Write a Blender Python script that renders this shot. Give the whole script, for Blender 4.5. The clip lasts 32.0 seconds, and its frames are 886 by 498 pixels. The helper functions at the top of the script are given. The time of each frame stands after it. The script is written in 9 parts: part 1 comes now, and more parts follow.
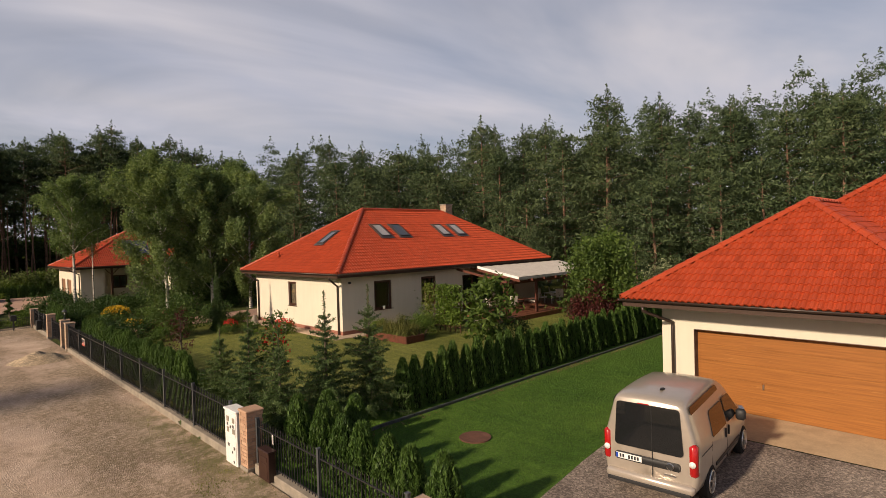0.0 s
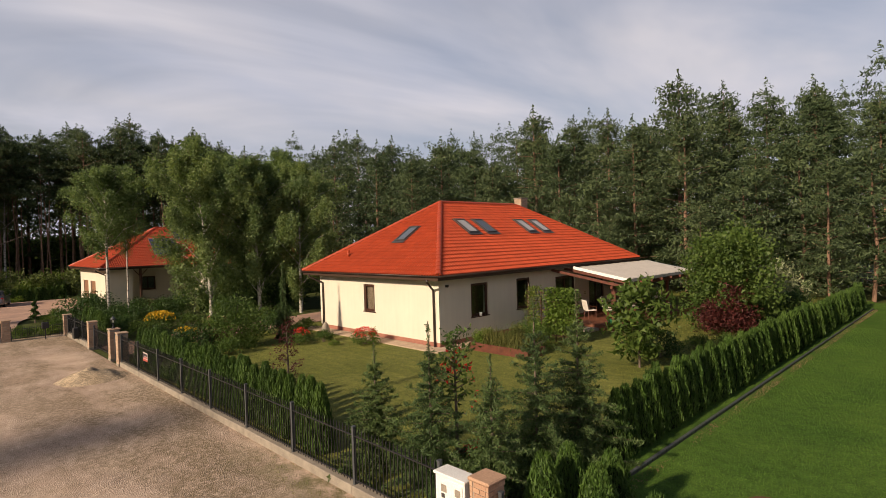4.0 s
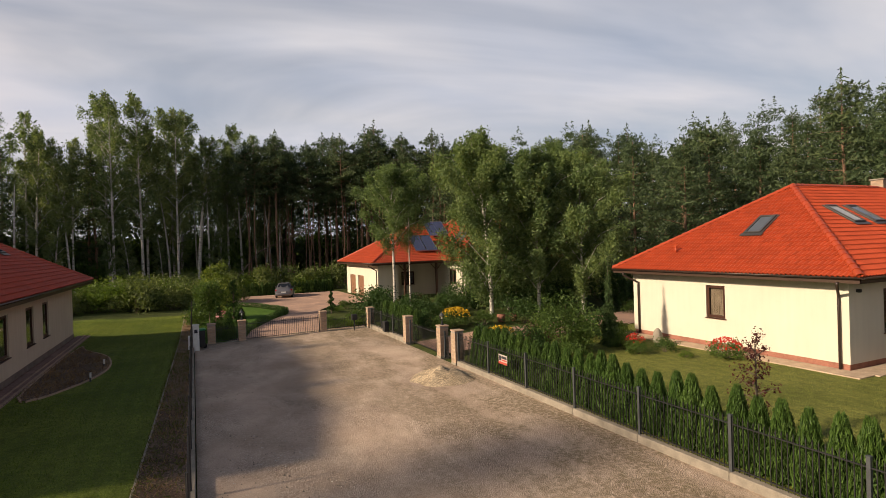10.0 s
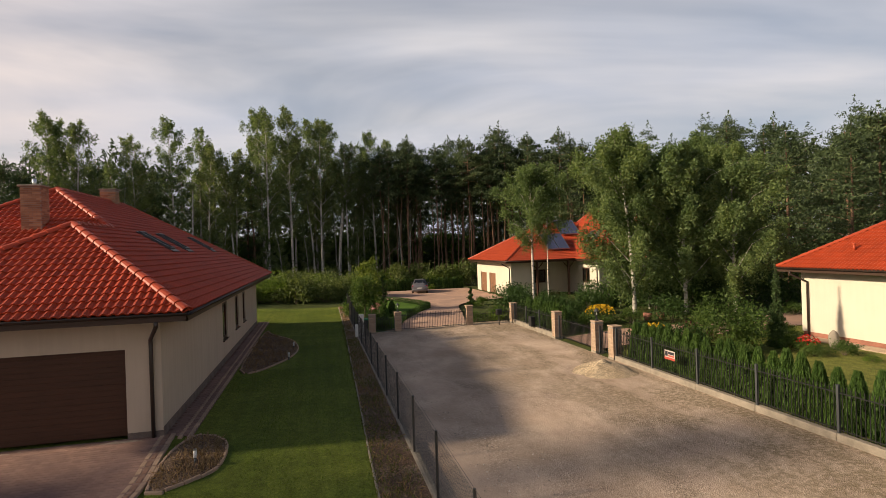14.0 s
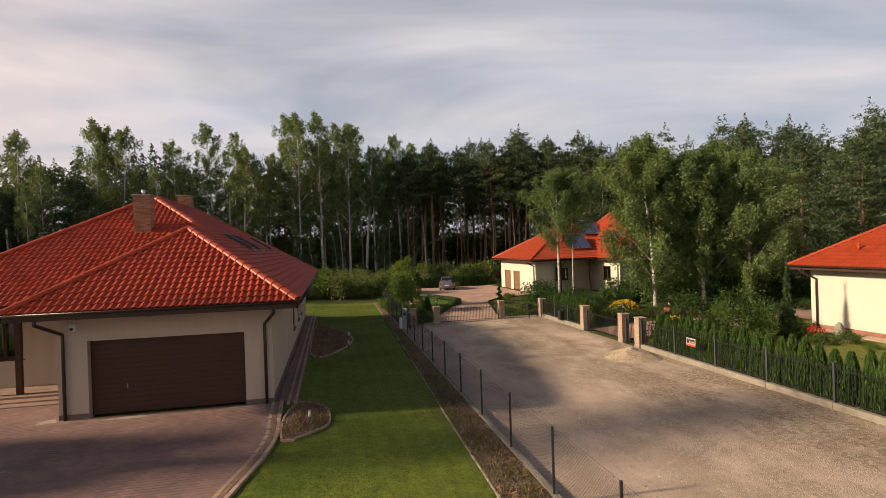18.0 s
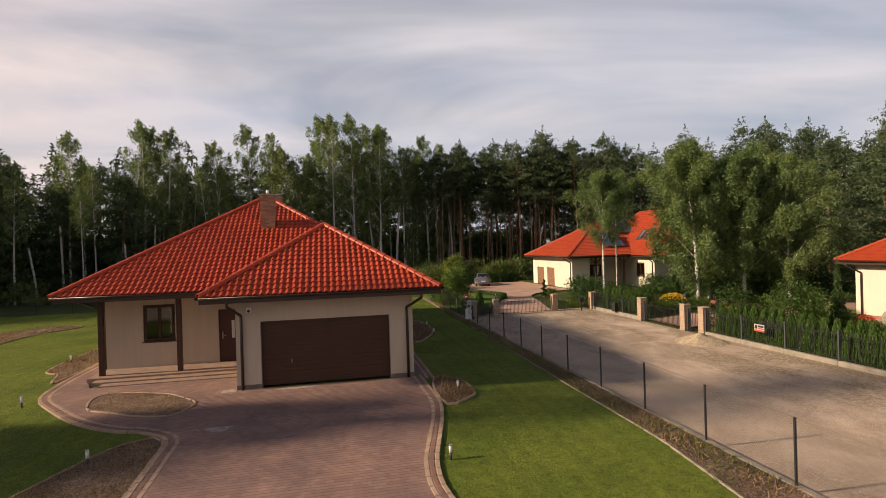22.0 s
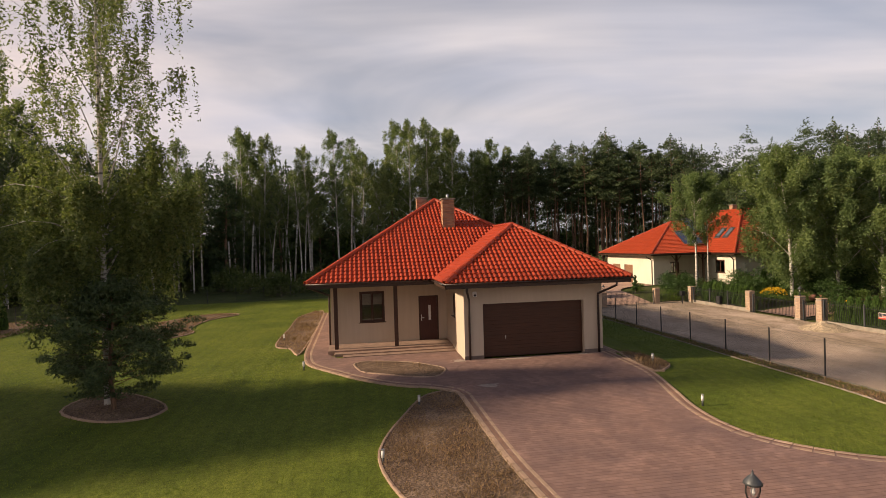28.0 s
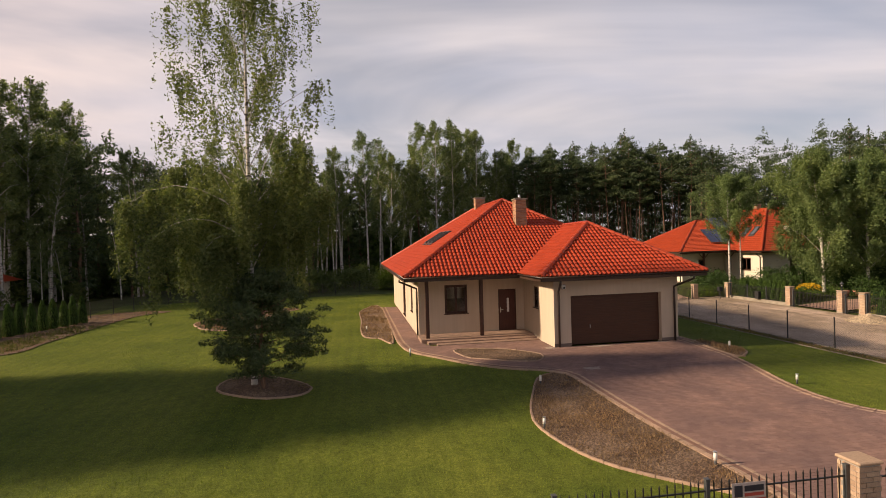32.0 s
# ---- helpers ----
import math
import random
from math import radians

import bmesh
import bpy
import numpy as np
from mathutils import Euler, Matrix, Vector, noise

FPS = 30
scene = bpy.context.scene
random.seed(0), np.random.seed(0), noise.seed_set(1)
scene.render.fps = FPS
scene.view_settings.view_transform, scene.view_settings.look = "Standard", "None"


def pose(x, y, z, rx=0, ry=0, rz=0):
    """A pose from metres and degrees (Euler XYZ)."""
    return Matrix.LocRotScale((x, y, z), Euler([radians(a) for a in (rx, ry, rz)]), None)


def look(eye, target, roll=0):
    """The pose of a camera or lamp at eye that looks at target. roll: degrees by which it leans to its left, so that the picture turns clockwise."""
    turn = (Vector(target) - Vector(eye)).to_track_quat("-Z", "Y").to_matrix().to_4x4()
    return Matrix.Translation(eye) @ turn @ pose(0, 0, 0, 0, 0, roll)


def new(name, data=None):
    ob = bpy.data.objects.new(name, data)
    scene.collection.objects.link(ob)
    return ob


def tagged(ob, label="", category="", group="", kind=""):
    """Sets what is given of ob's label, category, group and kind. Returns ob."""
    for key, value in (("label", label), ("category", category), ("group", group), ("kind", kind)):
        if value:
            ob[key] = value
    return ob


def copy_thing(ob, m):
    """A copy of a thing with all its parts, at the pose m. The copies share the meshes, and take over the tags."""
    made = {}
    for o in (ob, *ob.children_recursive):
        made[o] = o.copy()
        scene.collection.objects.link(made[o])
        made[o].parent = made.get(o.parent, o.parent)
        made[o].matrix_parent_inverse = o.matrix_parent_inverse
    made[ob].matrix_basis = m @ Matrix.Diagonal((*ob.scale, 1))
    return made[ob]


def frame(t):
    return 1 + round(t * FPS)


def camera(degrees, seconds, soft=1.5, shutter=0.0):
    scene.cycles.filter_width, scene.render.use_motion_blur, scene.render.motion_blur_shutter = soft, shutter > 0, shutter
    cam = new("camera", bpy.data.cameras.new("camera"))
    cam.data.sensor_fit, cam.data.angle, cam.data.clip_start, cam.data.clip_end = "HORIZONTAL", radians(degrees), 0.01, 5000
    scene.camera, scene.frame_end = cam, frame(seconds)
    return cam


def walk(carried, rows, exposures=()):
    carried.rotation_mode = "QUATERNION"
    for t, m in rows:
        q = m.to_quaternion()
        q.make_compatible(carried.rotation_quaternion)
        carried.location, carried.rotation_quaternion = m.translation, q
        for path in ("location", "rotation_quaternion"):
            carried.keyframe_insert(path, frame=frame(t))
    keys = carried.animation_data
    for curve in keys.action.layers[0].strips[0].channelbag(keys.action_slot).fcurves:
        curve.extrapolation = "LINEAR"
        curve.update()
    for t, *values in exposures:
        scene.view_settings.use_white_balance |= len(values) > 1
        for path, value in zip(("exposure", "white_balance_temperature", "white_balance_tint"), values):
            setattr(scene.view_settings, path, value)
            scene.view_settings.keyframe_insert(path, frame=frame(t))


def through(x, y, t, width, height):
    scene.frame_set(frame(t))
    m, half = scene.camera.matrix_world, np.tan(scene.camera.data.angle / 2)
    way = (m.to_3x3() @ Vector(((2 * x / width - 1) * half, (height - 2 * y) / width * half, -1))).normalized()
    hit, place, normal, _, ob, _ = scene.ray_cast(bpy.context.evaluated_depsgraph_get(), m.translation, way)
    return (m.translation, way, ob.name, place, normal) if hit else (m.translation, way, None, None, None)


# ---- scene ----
cam = camera(78.6, 32.0, soft=0.6)
METRES, EYE, TILT, LEAN, TURN = 40.0, 5.35, 0.0, 0.0, -43.9
ROWS = [
    (0.0, 0.0, 0.0, 0.0, -0.03, -0.96, 1.75),
    (0.5, -0.0149, 0.0128, -0.0004, -0.06, -0.95, 1.76),
    (1.0, -0.0298, 0.026, -0.0006, -0.06, -0.95, 1.75),
    (1.5, -0.045, 0.0396, -0.0012, -0.07, -0.95, 1.74),
    (2.0, -0.0607, 0.0531, -0.0013, -0.08, -0.96, 1.72),
    (2.5, -0.0771, 0.0666, -0.0009, -0.07, -0.93, 1.74),
    (3.0, -0.0942, 0.08, -0.0008, -0.08, -0.9, 1.74),
    (3.5, -0.1125, 0.0922, -0.0011, -0.08, -0.89, 1.73),
    (5.5, -0.1934, 0.1337, -0.0016, 0.01, -0.97, 1.7),
    (6.0, -0.2161, 0.1421, -0.0014, 2.11, -0.92, 1.72),
    (6.5, -0.2373, 0.1502, -0.0018, 5.95, -0.78, 1.79),
    (7.0, -0.2563, 0.1567, -0.0018, 10.64, -0.66, 1.82),
    (7.5, -0.267, 0.1598, -0.002, 15.39, -0.5, 1.84),
    (8.0, -0.274, 0.1602, -0.0013, 19.48, -0.39, 1.87),
    (8.5, -0.2793, 0.1611, -0.0012, 21.96, -0.33, 1.84),
    (9.0, -0.2876, 0.1616, -0.0014, 21.1, -0.34, 1.85),
    (9.5, -0.301, 0.1601, -0.002, 18.88, -0.42, 1.85),
    (10.0, -0.3173, 0.1579, -0.0019, 19.09, -0.42, 1.86),
    (10.5, -0.3326, 0.1571, -0.0013, 21.11, -0.36, 1.87),
    (11.0, -0.3455, 0.1566, -0.0007, 23.27, -0.3, 1.87),
    (11.5, -0.3556, 0.1544, -0.0009, 25.68, -0.25, 1.88),
    (12.0, -0.3615, 0.1496, -0.0013, 27.3, -0.2, 1.87),
    (12.5, -0.3634, 0.1419, -0.0017, 28.6, -0.17, 1.87),
    (13.0, -0.3615, 0.1309, -0.0023, 29.66, -0.14, 1.87),
    (13.5, -0.3572, 0.1185, -0.0029, 30.32, -0.12, 1.85),
    (14.0, -0.3514, 0.1061, -0.0022, 30.8, -0.14, 1.85),
    (14.5, -0.345, 0.0944, -0.0018, 31.13, -0.14, 1.87),
    (16.5, -0.3297, 0.0514, 0.0002, 32.01, -0.21, 1.88),
    (17.0, -0.3331, 0.0414, 0.0004, 32.06, -0.22, 1.86),
    (17.5, -0.3384, 0.0319, 0.0008, 32.11, -0.24, 1.87),
    (18.0, -0.3448, 0.0214, 0.0008, 32.18, -0.24, 1.86),
    (18.5, -0.3515, 0.0093, 0.0004, 32.26, -0.23, 1.82),
    (19.0, -0.3582, -0.003, -0.0, 32.31, -0.23, 1.82),
    (19.5, -0.3653, -0.0152, -0.0008, 32.3, -0.25, 1.79),
    (20.0, -0.373, -0.0284, -0.0013, 32.29, -0.25, 1.78),
    (20.5, -0.3805, -0.0428, -0.0008, 32.27, -0.27, 1.8),
    (21.0, -0.3884, -0.0585, -0.0009, 32.22, -0.28, 1.75),
    (21.5, -0.3964, -0.0743, -0.0005, 32.17, -0.32, 1.75),
    (22.0, -0.4044, -0.091, -0.0006, 32.13, -0.34, 1.75),
    (22.5, -0.4121, -0.1078, -0.0012, 32.1, -0.35, 1.75),
    (23.0, -0.4205, -0.1239, -0.0012, 32.07, -0.36, 1.73),
    (23.5, -0.4285, -0.1398, -0.0009, 32.05, -0.39, 1.72),
    (24.0, -0.4362, -0.1555, -0.0004, 32.05, -0.4, 1.7),
    (24.5, -0.444, -0.1709, -0.0003, 32.1, -0.41, 1.69),
    (25.0, -0.4519, -0.1859, 0.0001, 32.11, -0.41, 1.69),
    (25.5, -0.4592, -0.2009, 0.0001, 33.38, -0.38, 1.69),
    (26.0, -0.4668, -0.2155, 0.0002, 34.54, -0.36, 1.68),
    (26.5, -0.474, -0.2301, 0.0011, 34.84, -0.38, 1.68),
    (28.5, -0.5042, -0.2853, 0.0018, 34.85, -0.4, 1.66),
    (29.0, -0.5101, -0.2988, 0.0017, 34.82, -0.42, 1.65),
    (29.5, -0.5161, -0.3121, 0.0019, 34.79, -0.44, 1.63),
    (30.0, -0.5227, -0.325, 0.0015, 34.75, -0.46, 1.62),
    (30.5, -0.5305, -0.3375, 0.0013, 34.73, -0.48, 1.63),
    (31.0, -0.5384, -0.3499, 0.0014, 34.73, -0.49, 1.64),
    (31.5, -0.5472, -0.3618, 0.0016, 34.7, -0.48, 1.64),
    (32.0, -0.5571, -0.3739, 0.0016, 34.66, -0.47, 1.63),
]
walk(cam, [(t, pose(0, 0, EYE, TILT, LEAN, TURN) @ pose(METRES * x, METRES * y, METRES * z, 90 + pitch, roll, yaw)) for t, x, y, z, yaw, pitch, roll in ROWS],
     [(0.0, 0.20, 6450, 14), (7.0, 0.44, 6480, 12), (13.0, 0.45, 6550, 9), (19.0, 0.46, 6660, 12), (24.0, 0.46, 6680, 13), (29.0, 0.50, 6880, 15), (32.0, 0.50, 6920, 16)])


# ---- world, sun, light ----
SUN_WAY = Vector((2.15, -0.06, -1.0)).normalized()
world = bpy.data.worlds.new("sky")
scene.world = world
world.use_nodes = True
wt = world.node_tree
for n in list(wt.nodes):
    wt.nodes.remove(n)


sky = wt.nodes.new("ShaderNodeTexSky")
sky.sky_type, sky.sun_disc = "NISHITA", False
sky.sun_elevation = math.asin(-SUN_WAY.z)
sky.sun_rotation = math.atan2(-SUN_WAY.x, -SUN_WAY.y)
sky.air_density, sky.dust_density, sky.ozone_density = 1.0, 1.2, 1.5
coord = wt.nodes.new("ShaderNodeTexCoord")
sep = wt.nodes.new("ShaderNodeSeparateXYZ")
wt.links.new(coord.outputs["Generated"], sep.inputs[0])
lift = wt.nodes.new("ShaderNodeMath")
lift.operation = "ADD"
lift.inputs[1].default_value = 0.16
wt.links.new(sep.outputs["Z"], lift.inputs[0])
flat = wt.nodes.new("ShaderNodeVectorMath")
flat.operation = "DIVIDE"
comb = wt.nodes.new("ShaderNodeCombineXYZ")
for a in "XYZ":
    wt.links.new(lift.outputs[0], comb.inputs[a])
wt.links.new(coord.outputs["Generated"], flat.inputs[0])
wt.links.new(comb.outputs[0], flat.inputs[1])
squash = wt.nodes.new("ShaderNodeMapping")
squash.inputs["Scale"].default_value = (0.50, 0.85, 0.0)
squash.inputs["Rotation"].default_value = (0, 0, 0.35)
squash.inputs["Location"].default_value = (0.3, 1.1, 0.0)
wt.links.new(flat.outputs[0], squash.inputs[0])
cloud = wt.nodes.new("ShaderNodeTexNoise")
cloud.inputs["Scale"].default_value, cloud.inputs["Detail"].default_value = 1.0, 5.0
cloud.inputs["Roughness"].default_value, cloud.inputs["Distortion"].default_value = 0.5, 0.8
wt.links.new(squash.outputs[0], cloud.inputs["Vector"])
ramp = wt.nodes.new("ShaderNodeValToRGB")
ramp.color_ramp.elements[0].position, ramp.color_ramp.elements[1].position = 0.16, 0.60
wt.links.new(cloud.outputs["Fac"], ramp.inputs[0])
tone = wt.nodes.new("ShaderNodeTexNoise")
tone.inputs["Scale"].default_value, tone.inputs["Detail"].default_value = 1.5, 4.0
wt.links.new(squash.outputs[0], tone.inputs["Vector"])
tramp = wt.nodes.new("ShaderNodeValToRGB")
tramp.color_ramp.elements[0].position, tramp.color_ramp.elements[1].position = 0.3, 0.75
tramp.color_ramp.elements[0].color = (0.64, 0.675, 0.79, 1)
tramp.color_ramp.elements[1].color = (0.96, 0.90, 0.89, 1)
wt.links.new(tone.outputs["Fac"], tramp.inputs[0])
bg_sky, bg_cloud = wt.nodes.new("ShaderNodeBackground"), wt.nodes.new("ShaderNodeBackground")
bg_sky.inputs["Strength"].default_value = 0.06
bg_cloud.inputs["Strength"].default_value = 0.63
# the veil of cloud thins out towards the zenith
veil = wt.nodes.new("ShaderNodeMapRange")
veil.interpolation_type = "SMOOTHSTEP"
for k, v in (("From Min", 0.36), ("From Max", 0.75), ("To Min", 1.0), ("To Max", 0.05)):
    veil.inputs[k].default_value = v
wt.links.new(sep.outputs["Z"], veil.inputs["Value"])
cover = wt.nodes.new("ShaderNodeMath")
cover.operation = "MULTIPLY"
wt.links.new(ramp.outputs[0], cover.inputs[0])
wt.links.new(veil.outputs[0], cover.inputs[1])
wt.links.new(sky.outputs[0], bg_sky.inputs["Color"])
# low evening sun warms the cloud on its own side of the sky
glow = wt.nodes.new("ShaderNodeMapRange")
glow.interpolation_type = "SMOOTHSTEP"
for k, v in (("From Min", 0.0), ("From Max", -0.75), ("To Min", 0.0), ("To Max", 1.0)):
    glow.inputs[k].default_value = v
wt.links.new(sep.outputs["X"], glow.inputs["Value"])
warm = wt.nodes.new("ShaderNodeMix")
warm.data_type, warm.blend_type = "RGBA", "MULTIPLY"
warm.inputs[7].default_value = (1.44, 1.20, 1.02, 1)
wt.links.new(glow.outputs[0], warm.inputs[0])
wt.links.new(tramp.outputs[0], warm.inputs[6])
wt.links.new(warm.outputs[2], bg_cloud.inputs["Color"])
wmix, wout = wt.nodes.new("ShaderNodeMixShader"), wt.nodes.new("ShaderNodeOutputWorld")
wt.links.new(cover.outputs[0], wmix.inputs[0])
wt.links.new(bg_sky.outputs[0], wmix.inputs[1])
wt.links.new(bg_cloud.outputs[0], wmix.inputs[2])
wt.links.new(wmix.outputs[0], wout.inputs["Surface"])

sun = new("sun", bpy.data.lights.new("sun", "SUN"))
sun.data.energy, sun.data.angle, sun.data.color = 4.9, radians(3.0), (1.0, 0.81, 0.58)
sun.matrix_world = look(Vector((-40, 20, 60)), Vector((-40, 20, 60)) + SUN_WAY)

# ---- materials ----


class Mat:
    """A small builder for node materials."""

    def __init__(self, name, rough=0.8, spec=0.3, metal=0.0):
        self.m = bpy.data.materials.new(name)
        self.m.use_nodes = True
        self.t = self.m.node_tree
        self.b = self.t.nodes["Principled BSDF"]
        self.b.inputs["Roughness"].default_value = rough
        self.b.inputs["Specular IOR Level"].default_value = spec
        self.b.inputs["Metallic"].default_value = metal
        self.pos = self.t.nodes.new("ShaderNodeNewGeometry")

    def n(self, kind):
        return self.t.nodes.new(kind)

    def link(self, a, b):
        self.t.links.new(a, b)

    def noise(self, scale, detail=4.0, stretch=None, rough=0.55):
        n = self.n("ShaderNodeTexNoise")
        n.inputs["Scale"].default_value, n.inputs["Detail"].default_value = scale, detail
        n.inputs["Roughness"].default_value = rough
        if stretch:
            mp = self.n("ShaderNodeMapping")
            mp.inputs["Scale"].default_value = stretch
            self.link(self.pos.outputs["Position"], mp.inputs[0])
            self.link(mp.outputs[0], n.inputs["Vector"])
        else:
            self.link(self.pos.outputs["Position"], n.inputs["Vector"])
        return n.outputs["Fac"]

    def ramp(self, fac, stops):
        r = self.n("ShaderNodeValToRGB")
        while len(r.color_ramp.elements) < len(stops):
            r.color_ramp.elements.new(0.5)
        for e, (p, c) in zip(r.color_ramp.elements, stops):
            e.position, e.color = p, (*c, 1)
        self.link(fac, r.inputs[0])
        return r.outputs[0]

    def mix(self, fac, a, b, mode="MIX"):
        x = self.n("ShaderNodeMix")
        x.data_type, x.blend_type = "RGBA", mode
        for v, i in ((fac, 0), (a, 6), (b, 7)):
            if isinstance(v, (int, float)):
                x.inputs[i].default_value = v
            elif isinstance(v, tuple):
                x.inputs[i].default_value = (*v, 1)
            else:
                self.link(v, x.inputs[i])
        return x.outputs[2]

    def color(self, c):
        if isinstance(c, tuple):
            self.b.inputs["Base Color"].default_value = (*c, 1)
        else:
            self.link(c, self.b.inputs["Base Color"])

    def bump(self, fac, strength=0.3, dist=0.02):
        b = self.n("ShaderNodeBump")
        b.inputs["Strength"].default_value, b.inputs["Distance"].default_value = strength, dist
        self.link(fac, b.inputs["Height"])
        self.link(b.outputs[0], self.b.inputs["Normal"])

    def island(self):
        return self.pos.outputs["Random Per Island"]

    def per_object(self):
        return self.n("ShaderNodeObjectInfo").outputs["Random"]


def sc(c, k):
    return tuple(v * k for v in c)


def plain(name, c, rough=0.7, spec=0.3, metal=0.0, vary=0.18, scale=3.0, fine=40.0, bump=0.0):
    m = Mat(name, rough, spec, metal)
    a = m.ramp(m.noise(scale), [(0.3, sc(c, 1 - vary)), (0.7, sc(c, 1 + vary))])
    b = m.ramp(m.noise(fine, 2.0), [(0.35, (0.86, 0.86, 0.86)), (0.7, (1.06, 1.06, 1.06))])
    m.color(m.mix(1.0, a, b, "MULTIPLY"))
    if bump:
        m.bump(m.noise(fine, 3.0), bump, 0.01)
    return m.m


def leafy(name, dark, light, through=0.35, rough=0.55):
    """Leaves: colour differs from leaf to leaf and from clump to clump, and some light passes through."""
    m = Mat(name, rough, 0.25)
    c1 = m.ramp(m.island(), [(0.0, dark), (1.0, light)])
    c2 = m.ramp(m.noise(0.5, 3.0), [(0.3, (0.72, 0.76, 0.72)), (0.7, (1.15, 1.12, 1.0))])
    c3 = m.ramp(m.per_object(), [(0.0, (0.85, 0.9, 0.88)), (1.0, (1.12, 1.08, 1.0))])
    col = m.mix(1.0, m.mix(1.0, c1, c2, "MULTIPLY"), c3, "MULTIPLY")
    m.color(col)
    tr = m.n("ShaderNodeBsdfTranslucent")
    m.link(m.mix(1.0, col, (1.0, 1.05, 0.55), "MULTIPLY"), tr.inputs["Color"])
    ms = m.n("ShaderNodeMixShader")
    ms.inputs[0].default_value = through
    m.link(m.b.outputs[0], ms.inputs[1])
    m.link(tr.outputs[0], ms.inputs[2])
    m.link(ms.outputs[0], m.t.nodes["Material Output"].inputs["Surface"])
    return m.m


def make_roof(name, c, rough=0.45):
    m = Mat(name, rough, 0.3)
    a = m.ramp(m.noise(0.8, 5.0), [(0.25, sc(c, 0.94)), (0.75, sc(c, 1.06))])
    b = m.ramp(m.island(), [(0.0, (0.84, 0.82, 0.82)), (1.0, (1.12, 1.12, 1.14))])
    d = m.ramp(m.per_object(), [(0.0, (0.9, 0.88, 0.88)), (1.0, (1.08, 1.08, 1.1))])
    m.color(m.mix(1.0, m.mix(1.0, a, b, "MULTIPLY"), d, "MULTIPLY"))
    m.bump(m.noise(60, 3.0), 0.15, 0.004)
    return m.m


def make_wall(name, c, streak=0.06):
    m = Mat(name, 0.9, 0.15)
    a = m.ramp(m.noise(0.7, 4.0), [(0.3, sc(c, 0.95)), (0.7, sc(c, 1.03))])
    s = m.ramp(m.noise(1.0, 3.0, (5.0, 5.0, 0.35)), [(0.35, (1 - streak,) * 3), (0.6, (1.0, 1.0, 1.0))])
    m.color(m.mix(1.0, a, s, "MULTIPLY"))
    m.bump(m.noise(180, 2.0), 0.35, 0.003)
    return m.m


def make_lawn(name, a, b, stripe=0.0):
    m = Mat(name, 0.85, 0.15)
    big = m.ramp(m.noise(0.35, 5.0), [(0.3, a), (0.72, b)])
    mid = m.ramp(m.noise(3.5, 5.0), [(0.3, (0.78, 0.8, 0.75)), (0.7, (1.16, 1.14, 1.1))])
    fine = m.ramp(m.noise(38.0, 4.0), [(0.3, (0.62, 0.64, 0.6)), (0.7, (1.3, 1.28, 1.2))])
    tuft = m.ramp(m.noise(13.0, 4.0), [(0.32, (0.74, 0.76, 0.72)), (0.68, (1.22, 1.2, 1.14))])
    col = m.mix(1.0, m.mix(1.0, big, m.mix(1.0, mid, tuft, "MULTIPLY"), "MULTIPLY"), fine, "MULTIPLY")
    if stripe:
        w = m.n("ShaderNodeTexWave")
        w.bands_direction = "X"
        w.inputs["Scale"].default_value, w.inputs["Distortion"].default_value = 0.55, 2.2
        w.inputs["Detail Scale"].default_value = 0.4
        m.link(m.pos.outputs["Position"], w.inputs["Vector"])
        st = m.ramp(w.outputs["Fac"], [(0.3, (1 - stripe,) * 3), (0.7, (1 + stripe,) * 3)])
        col = m.mix(1.0, col, st, "MULTIPLY")
    m.color(col)
    m.bump(m.noise(45.0, 3.0), 0.9, 0.03)
    return m.m


def make_gravel(name, a, b, c, patch=0.25):
    m = Mat(name, 0.95, 0.1)
    big = m.ramp(m.noise(patch, 6.0), [(0.3, a), (0.52, b), (0.72, c)])
    wheel = m.ramp(m.noise(0.3, 4.0, (1.4, 0.12, 1.0)), [(0.35, (0.8, 0.79, 0.78)), (0.65, (1.12, 1.11, 1.1))])
    v = m.n("ShaderNodeTexVoronoi")
    v.inputs["Scale"].default_value = 26.0
    m.link(m.pos.outputs["Position"], v.inputs["Vector"])
    stone = m.ramp(v.outputs["Color"], [(0.2, (0.5, 0.5, 0.5)), (0.55, (1.0, 1.0, 1.0)), (0.85, (1.75, 1.72, 1.68))])
    col = m.mix(1.0, m.mix(1.0, big, wheel, "MULTIPLY"), m.mix(0.75, (1.0, 1.0, 1.0), stone), "MULTIPLY")
    m.color(col)
    m.bump(m.noise(30.0, 4.0), 0.7, 0.03)
    return m.m


